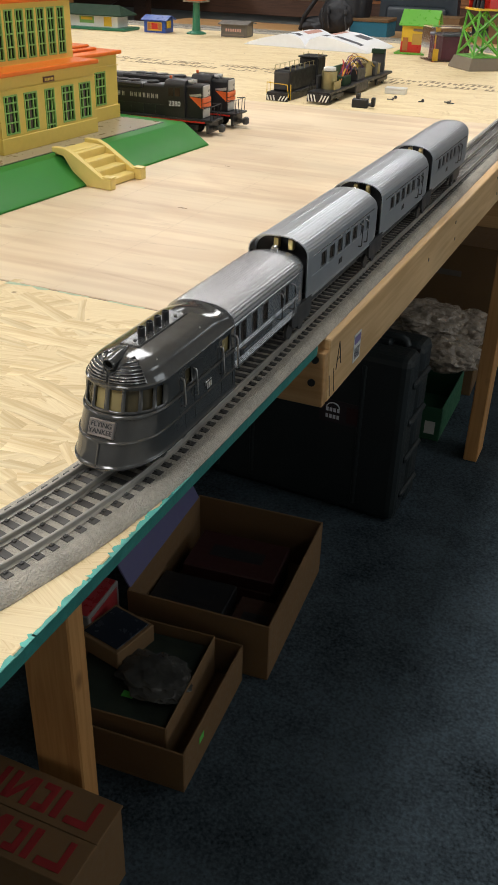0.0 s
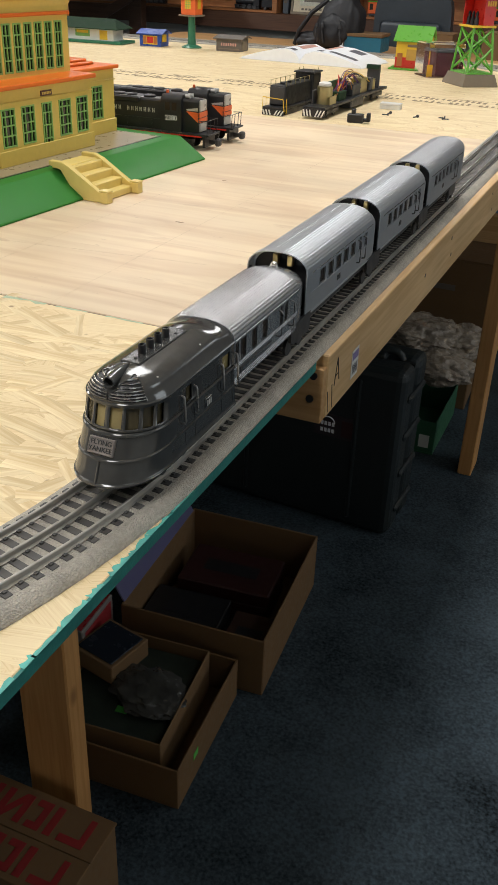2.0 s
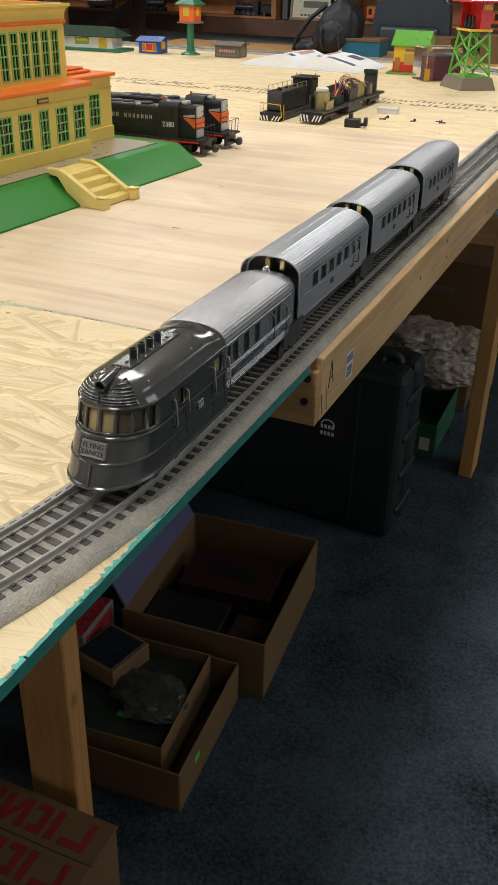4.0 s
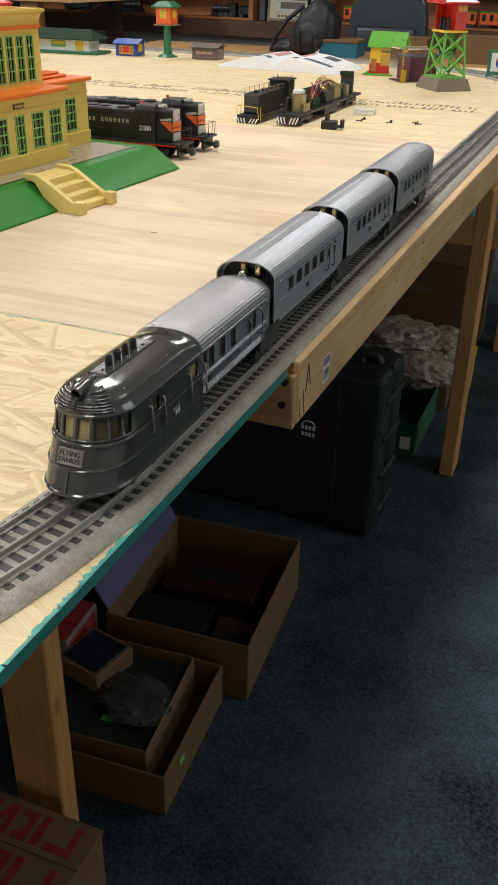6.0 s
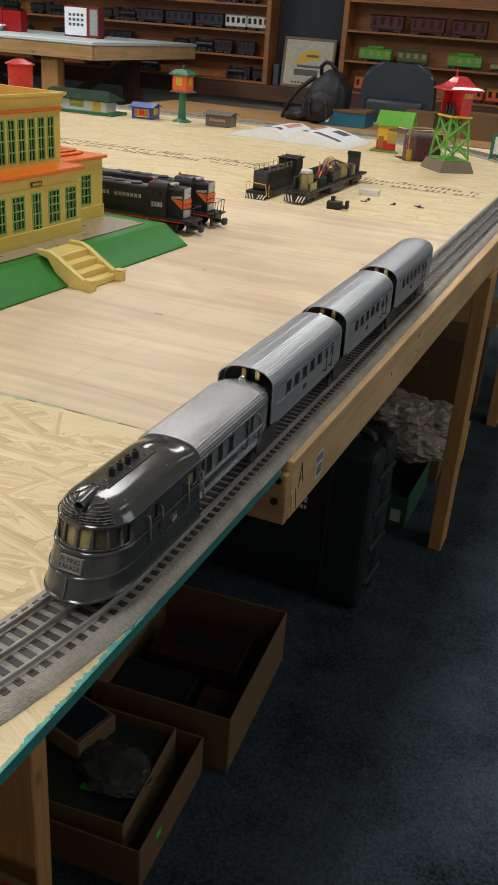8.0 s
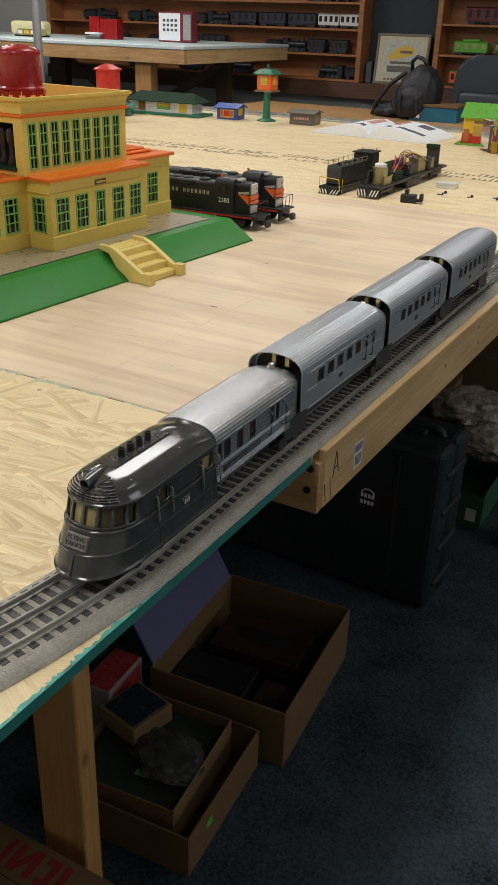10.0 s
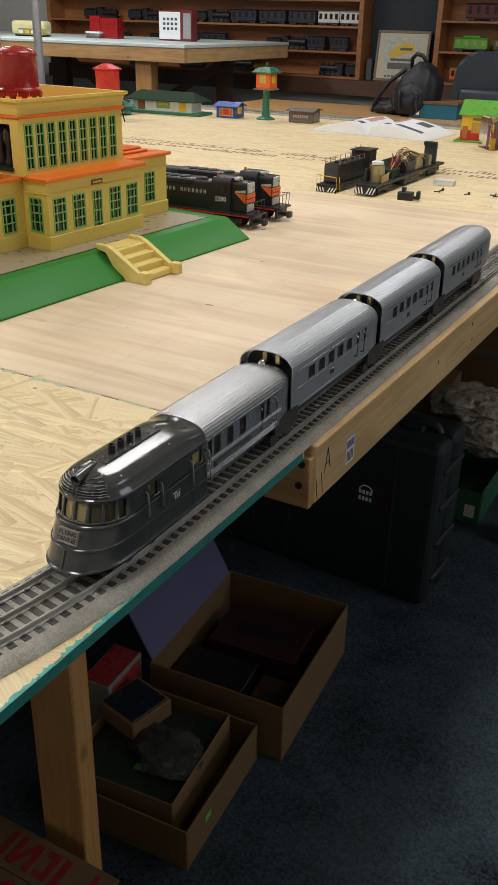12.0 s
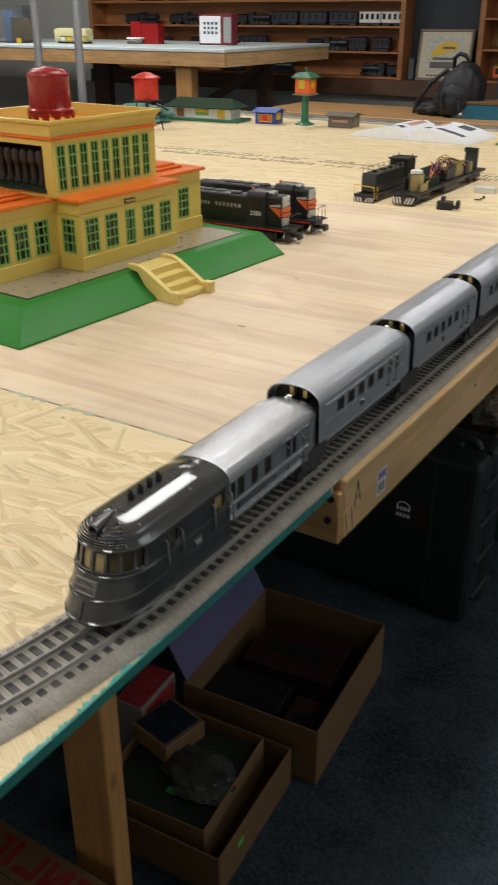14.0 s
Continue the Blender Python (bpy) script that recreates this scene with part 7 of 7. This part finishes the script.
for i in range(9):
    part_box("print_bar", (-0.14 + i * 0.032, -0.118 + i * 0.032, 0.002, 0.0035, 0.035, 0.05), GREYBROWN, fp)
pb = thing("grey_binder", pose(-2.755, 7.27, -0.046, 0, 0, 0), "upright grey binder beside the print", "binder")
part_box("spine", (-0.02, 0.03, 0, 0.1, 0, 0.17), material("slate_cover", (0.10, 0.12, 0.14), 0.5), pb, 0.004)
part_box("label", (-0.012, 0.022, -0.001, 0, 0.08, 0.13), GREYBROWN, pb)

# desk
dk = thing("wooden_desk", pose(0, 0, 0), "light brown wooden desk standing across the room", "desk")
part_box("top", (-3.0, 0.4, 5.08, 5.86, -0.165, -0.13), DESKTOP, dk, 0.004)
part_box("apron", (-2.94, 0.34, 5.12, 5.145, -0.28, -0.166), DESKTOP, dk, 0.002)
for x in (-2.92, -1.3, 0.3):
    for y in (5.13, 5.78):
        part_box("leg", (x - 0.035, x + 0.035, y - 0.03, y + 0.03, FLOOR, -0.166), DARK_WOOD, dk, 0.003)
part_box("modesty_panel", (-2.88, 0.26, 5.80, 5.815, -0.70, -0.167), DARK_WOOD, dk)

# backpack
NYLON = material("black_nylon", (0.014, 0.014, 0.016), 0.55, vary=0.4, scale=14, fine=120, bump=0.5)
bp = thing("backpack", pose(-1.66, 5.42, -0.13, 0, 0, -6), "slumped black nylon backpack standing on the desk", "backpack")
bm = bmesh.new()
r = bmesh.ops.create_icosphere(bm, subdivisions=4, radius=1.0)
for v in r["verts"]:
    p = v.co.copy()
    f = 1 + 0.10 * noise.noise(p * 2.4) + 0.04 * noise.noise(p * 7)
    wx = 0.150 * (1 - 0.34 * p.z - 0.12 * p.z * p.z)
    q = Vector((math.copysign(abs(p.x) ** 0.75, p.x) * wx, math.copysign(abs(p.y) ** 0.8, p.y) * 0.125, math.copysign(abs(p.z) ** 0.8, p.z) * 0.165)) * f
    v.co = Vector((q.x + 0.03 + 0.16 * q.z, q.y * (1 - 1.2 * q.z), max(0.0, 0.160 + q.z)))
part("main_bag", bm, NYLON, bp, "", True)
bm = bmesh.new()
lump(bm, (0.02, -0.110, 0.100), (0.105, 0.050, 0.105), 5.0, 4, 0.10)
part("front_pocket", bm, NYLON, bp, "", True)
bm = bmesh.new()
lump(bm, (-0.16, -0.02, 0.040), (0.115, 0.07, 0.055), 7.0, 4, 0.14)
part("side_pouch", bm, NYLON, bp, "", True)
bm = bmesh.new()
rod(bm, [(-0.04, 0.02, 0.29), (-0.035, 0.0, 0.345), (0.0, -0.01, 0.372), (0.04, -0.01, 0.365), (0.065, 0.0, 0.335), (0.07, 0.02, 0.285)], 0.013, 8)
part("carry_loop", bm, NYLON, bp, "thick padded carry loop", True)
for x in (-0.06, -0.02, 0.10):
    bm = bmesh.new()
    rod(bm, [(x, -0.158, 0.165), (x - 0.004, -0.165, 0.10), (x + 0.005, -0.158, 0.04)], 0.005, 6)
    part("strap", bm, DARKGREY, bp)
    part_box("buckle", (x - 0.008, x + 0.008, -0.176, -0.162, 0.125, 0.150), DARKGREY, bp, 0.002)
bm = bmesh.new()
rod(bm, [(-0.06, -0.02, 0.28), (-0.16, -0.05, 0.20), (-0.24, -0.06, 0.09), (-0.27, -0.05, 0.01)], 0.014, 8)
part("shoulder_strap", bm, NYLON, bp, "", True)

# chair behind the desk
VINYL = material("slate_vinyl", (0.035, 0.045, 0.055), 0.4, vary=0.15, bump=0.1)
ch = thing("office_chair", pose(-1.32, 6.05, FLOOR), "dark slate vinyl office chair behind the desk", "chair")
bm = bmesh.new()
outl = []
for i in range(40):
    a = 2 * math.pi * i / 40
    c, s = math.cos(a), math.sin(a)
    outl.append((0.268 * math.copysign(abs(c) ** 0.45, c) * (1 - 0.05 * max(0, s)), 0.828 + 0.308 * math.copysign(abs(s) ** 0.5, s)))
prism(bm, outl, -0.045, 0.045)
bmesh.ops.bevel(bm, geom=[e for e in bm.edges if abs(e.verts[0].co.y - e.verts[1].co.y) < 0.001], offset=0.025, segments=3, affect="EDGES")
part("backrest", bm, VINYL, ch, "", True)
bm = bmesh.new()
box(bm, -0.21, 0.21, -0.105, -0.055, 0.56, 0.90, 0.03, 3)
part("back_cushion", bm, VINYL, ch, "", True)
for i in range(2):
    part_box("back_seam", (-0.05 + i * 0.09, -0.035 + i * 0.09, -0.108, -0.10, 0.58, 0.86), DARKGREY, ch)
bm = bmesh.new()
box(bm, -0.25, 0.25, -0.50, -0.02, 0.42, 0.50, 0.035, 3)
part("seat", bm, VINYL, ch, "", True)
bm = bmesh.new()
cyl(bm, (0, -0.25, 0.1), 0.03, 0.32, n=16)
part("column", bm, DARKGREY, ch)
for i in range(5):
    a = i * 2 * math.pi / 5
    bm = bmesh.new()
    rod(bm, [(0, -0.25, 0.12), (0.28 * math.cos(a), -0.25 + 0.28 * math.sin(a), 0.07)], 0.02, 8)
    ft = part("foot", bm, DARKGREY, ch)
    bm = bmesh.new()
    cyl(bm, (0.28 * math.cos(a) - 0.015, -0.25 + 0.28 * math.sin(a), 0.03), 0.03, 0.03, "x", n=14)
    part("caster", bm, BLACK, ft)
for sx in (-1, 1):
    bm = bmesh.new()
    rod(bm, [(sx * 0.27, -0.05, 0.62), (sx * 0.29, -0.2, 0.66), (sx * 0.29, -0.36, 0.64), (sx * 0.26, -0.36, 0.46)], 0.02, 8)
    part("armrest", bm, BLACK, ch, "", True)

# boxes on the desk
tb = thing("teal_box", pose(-1.48, 5.30, -0.13, 0, 0, 3), "flat teal blue box with kraft lid on the desk", "box")
part_box("tray", (-0.155, 0.155, 0, 0.24, 0, 0.085), material("teal_card", (0.015, 0.14, 0.22), 0.5), tb, 0.002)
part_box("lid", (-0.158, 0.158, -0.003, 0.243, 0.086, 0.104), KRAFT, tb, 0.002)
part_box("emblem", (-0.118, -0.078, -0.0042, -0.003, 0.01, 0.055), INK, tb)
part_box("emblem_disc", (-0.108, -0.088, -0.0052, -0.0043, 0.02, 0.048), PAPER, tb)
for x, w, h, y in ((-0.55, 0.34, 0.15, 5.40), (-1.02, 0.20, 0.12, 5.48), (-0.20, 0.22, 0.10, 5.36)):
    kb = thing("kraft_carton", pose(x, y, -0.13, 0, 0, 4), "plain closed kraft carton on the desk", "box", "cartons on the desk")
    part_box("body", (-w / 2, w / 2, 0, 0.24, 0, h - 0.004), KRAFT, kb, 0.002)
    part_box("flap", (-w / 2, w / 2, 0, 0.119, h - 0.0038, h), KRAFT, kb)
    part_box("flap", (-w / 2, w / 2, 0.121, 0.24, h - 0.0038, h), KRAFT, kb)

# second layout table with pale top
MINT = material("mint_white_foam", (0.66, 0.74, 0.72), 0.6, vary=0.08, scale=5)
t2 = thing("pale_topped_table", pose(0, 0, 0), "timber layout table with pale mint-white foam top", "table")
part_box("top", (-8.4, -3.375, 5.30, 6.95, 0.215, 0.240), MINT, t2, 0.004)
part_box("apron", (-8.4, -3.38, 5.305, 5.343, 0.118, 0.214), PINE_X, t2, 0.002)
part_box("apron", (-3.418, -3.38, 5.345, 6.94, 0.118, 0.214), PINE_Y, t2, 0.002)
part_box("apron", (-8.4, -3.42, 6.90, 6.938, 0.118, 0.214), PINE_X, t2, 0.002)
for x0, x1, y0, y1, mt in ((-3.86, -3.715, 5.36, 5.45, PINE_Z), (-3.90, -3.78, 6.6, 6.69, DARK_WOOD), (-5.68, -5.50, 6.5, 6.59, DARK_WOOD), (-6.3, -6.16, 5.36, 5.45, PINE_Z), (-8.2, -8.1, 5.5, 5.59, DARK_WOOD)):
    part_box("leg", (x0, x1, y0, y1, FLOOR, 0.117), mt, t2, 0.003)
for x0, x1 in ((-4.55, -3.84), (-5.55, -4.95)):
    bm = bmesh.new()
    s = 1 if x0 < -5 else -1
    prism(bm, [(x0, -0.28 if s < 0 else 0.10), (x1, 0.10 if s < 0 else -0.28), (x1, 0.02 if s < 0 else -0.36), (x0, -0.36 if s < 0 else 0.02)], 6.58, 6.60)
    part("brace", bm, DARK_WOOD, t2)
# things on the pale table
cs = thing("framed_notice", pose(-3.93, 6.05, 0.241, 0, 0, -4), "red framed white notice box standing on the pale table", "notice")
part_box("case", (-0.20, 0.14, 0, 0.08, 0, 0.225), material("crimson_frame", (0.18, 0.02, 0.03), 0.4), cs, 0.004)
part_box("sheet", (-0.19, 0.025, -0.0012, 0, 0.012, 0.213), PAPER, cs)
part_box("side_pane", (0.055, 0.130, -0.0012, 0, 0.02, 0.205), material("grey_pane", (0.35, 0.37, 0.36), 0.2), cs)
for r in range(3):
    for c in range(4):
        part_box("print_bar", (-0.15 + c * 0.04, -0.125 + c * 0.04, -0.0024, -0.0013, 0.08 + r * 0.035, 0.10 + r * 0.035), INK, cs)
rbld = thing("red_toy_building", pose(-4.66, 6.0, 0.241, 0, 0, 3), "red toy building with pale porch on the pale table", "toy building")
part_box("wall", (-0.02, 0.15, 0, 0.10, 0, 0.155), RED, rbld, 0.003)
part_box("tower", (-0.12, -0.02, -0.01, 0.08, 0.045, 0.17), RED, rbld, 0.003)
part_box("porch", (-0.13, 0.01, -0.06, 0.02, 0, 0.02), GREYBROWN, rbld, 0.003)
part_box("porch_roof", (-0.13, 0.01, -0.06, 0.02, 0.035, 0.05), PAPER, rbld, 0.003)
part_box("porch_wall", (-0.11, -0.01, -0.03, 0.01, 0.02, 0.035), PAPER, rbld)
bus = thing("cream_toy_bus", pose(-5.25, 5.8, 0.241, 0, 0, 2), "cream yellow toy tram on the pale table", "toy vehicle")
part_box("body", (-0.19, 0.17, -0.06, 0.06, 0.012, 0.12), material("cream_enamel", (0.72, 0.66, 0.36), 0.35), bus, 0.03, "", 3)
part_box("skirt_panel", (-0.10, 0.20, -0.075, -0.062, 0.012, 0.06), BRASS, bus, 0.004)
for i in range(4):
    part_box("window", (-0.09 + i * 0.07, -0.04 + i * 0.07, -0.078, -0.0752, 0.022, 0.05), BRIGHTYEL if i % 2 else WHITE, bus)
part_box("bumper", (-0.15, 0.15, -0.05, 0.05, 0.0, 0.012), BLACK, bus)
gl = thing("glass_display_box", pose(-5.85, 5.75, 0.241, 0, 0, -5), "clear display box with brown object on the pale table", "display box")
part_box("cover", (-0.22, 0.14, -0.10, 0.10, 0.008, 0.30), CLEAR, gl, 0.003)
part_box("base", (-0.23, 0.15, -0.11, 0.11, 0, 0.0075), BLACK, gl)
part_box("brown_model", (-0.03, 0.12, -0.05, 0.05, 0.009, 0.20), TAUPE, gl, 0.004)
part_box("blue_panel", (-0.20, -0.06, 0.04, 0.06, 0.009, 0.26), material("sky_card", (0.25, 0.35, 0.55), 0.4), gl)
part_box("yellow_tag", (0.10, 0.15, -0.125, -0.112, 0.0, 0.04), BRIGHTYEL, gl)
flat = toy_car(pose(-4.25, 6.6, 0.241), SHELFBLUE, LOCOB, "low dark blue toy car on the pale table", 0.36, 0.03)
# steel posts near the far table
sp = thing("steel_post", pose(-3.55, 3.96, FLOOR), "plain pale grey steel post standing on the floor", "post", "steel posts")
bm = bmesh.new()
cyl(bm, (0, 0, 0.008), 0.026, CEIL - FLOOR - 0.008, n=18)
part("tube", bm, material("pale_steel", (0.5, 0.5, 0.52), 0.4, 0.6), sp, "", True)
bm = bmesh.new()
cyl(bm, (0, 0, 0), 0.05, 0.008, n=20)
part("foot_plate", bm, DARKGREY, sp)
copy_thing(sp, pose(-3.88, 3.95, FLOOR))
# green cloth hump at the table's edge
cl = thing("green_scenery_mound", pose(-2.42, 3.12, 0), "low blue-green scenery mound on the board", "scenery")
bm = bmesh.new()
lump(bm, (0, 0, 0.03), (0.16, 0.10, 0.045), 21.0, 4, 0.4)
part("mound", bm, material("sea_green_felt", (0.10, 0.24, 0.20), 0.9, vary=0.3, scale=20), cl, "", True)

# ---- ties last ----
for m in TIES[:300]:
    ob = new("tie", tie_mesh)
    ob.parent = track
    ob.matrix_basis = m
bm = bmesh.new()
for m in TIES[300:]:
    vs = box(bm, -0.031, 0.031, -0.0029, 0.0029, 0.0075, 0.0098)
    moved(bm, vs, m)
tagged(part("far_ties", bm, TIE, track), kind="stuff")

# loose-lying strands of the near board: long chips in a few shapes, mostly along the panel
rf = random.Random(31)
chips = []
for k in range(9):
    L, wd = rf.uniform(0.05, 0.125), rf.uniform(0.009, 0.032)
    n = 5
    up = [(-L / 2 + L * i / n + rf.uniform(-0.003, 0.003), wd / 2 * rf.uniform(0.65, 1.05)) for i in range(n + 1)]
    dn = [(-L / 2 + L * i / n + rf.uniform(-0.006, 0.006), -wd / 2 * rf.uniform(0.65, 1.05)) for i in range(n + 1)]
    bm = bmesh.new()
    prism(bm, up + dn[::-1], -0.00012, 0.0, "z")
    bmesh.ops.recalc_face_normals(bm, faces=bm.faces)
    me = bpy.data.meshes.new("strand")
    bm.to_mesh(me)
    bm.free()
    me.materials.append(FLAKE)
    chips.append(me)
for i in range(300):
    x, y = rf.uniform(-0.62, 0.0), rf.uniform(-0.20, 0.308)
    ob = new("strand", rf.choice(chips))
    ob.parent = near_board
    ob.matrix_basis = pose(x, y, 0.00013 + i * 0.0000010, rf.uniform(-0.06, 0.06), 0, rf.gauss(8, 34))
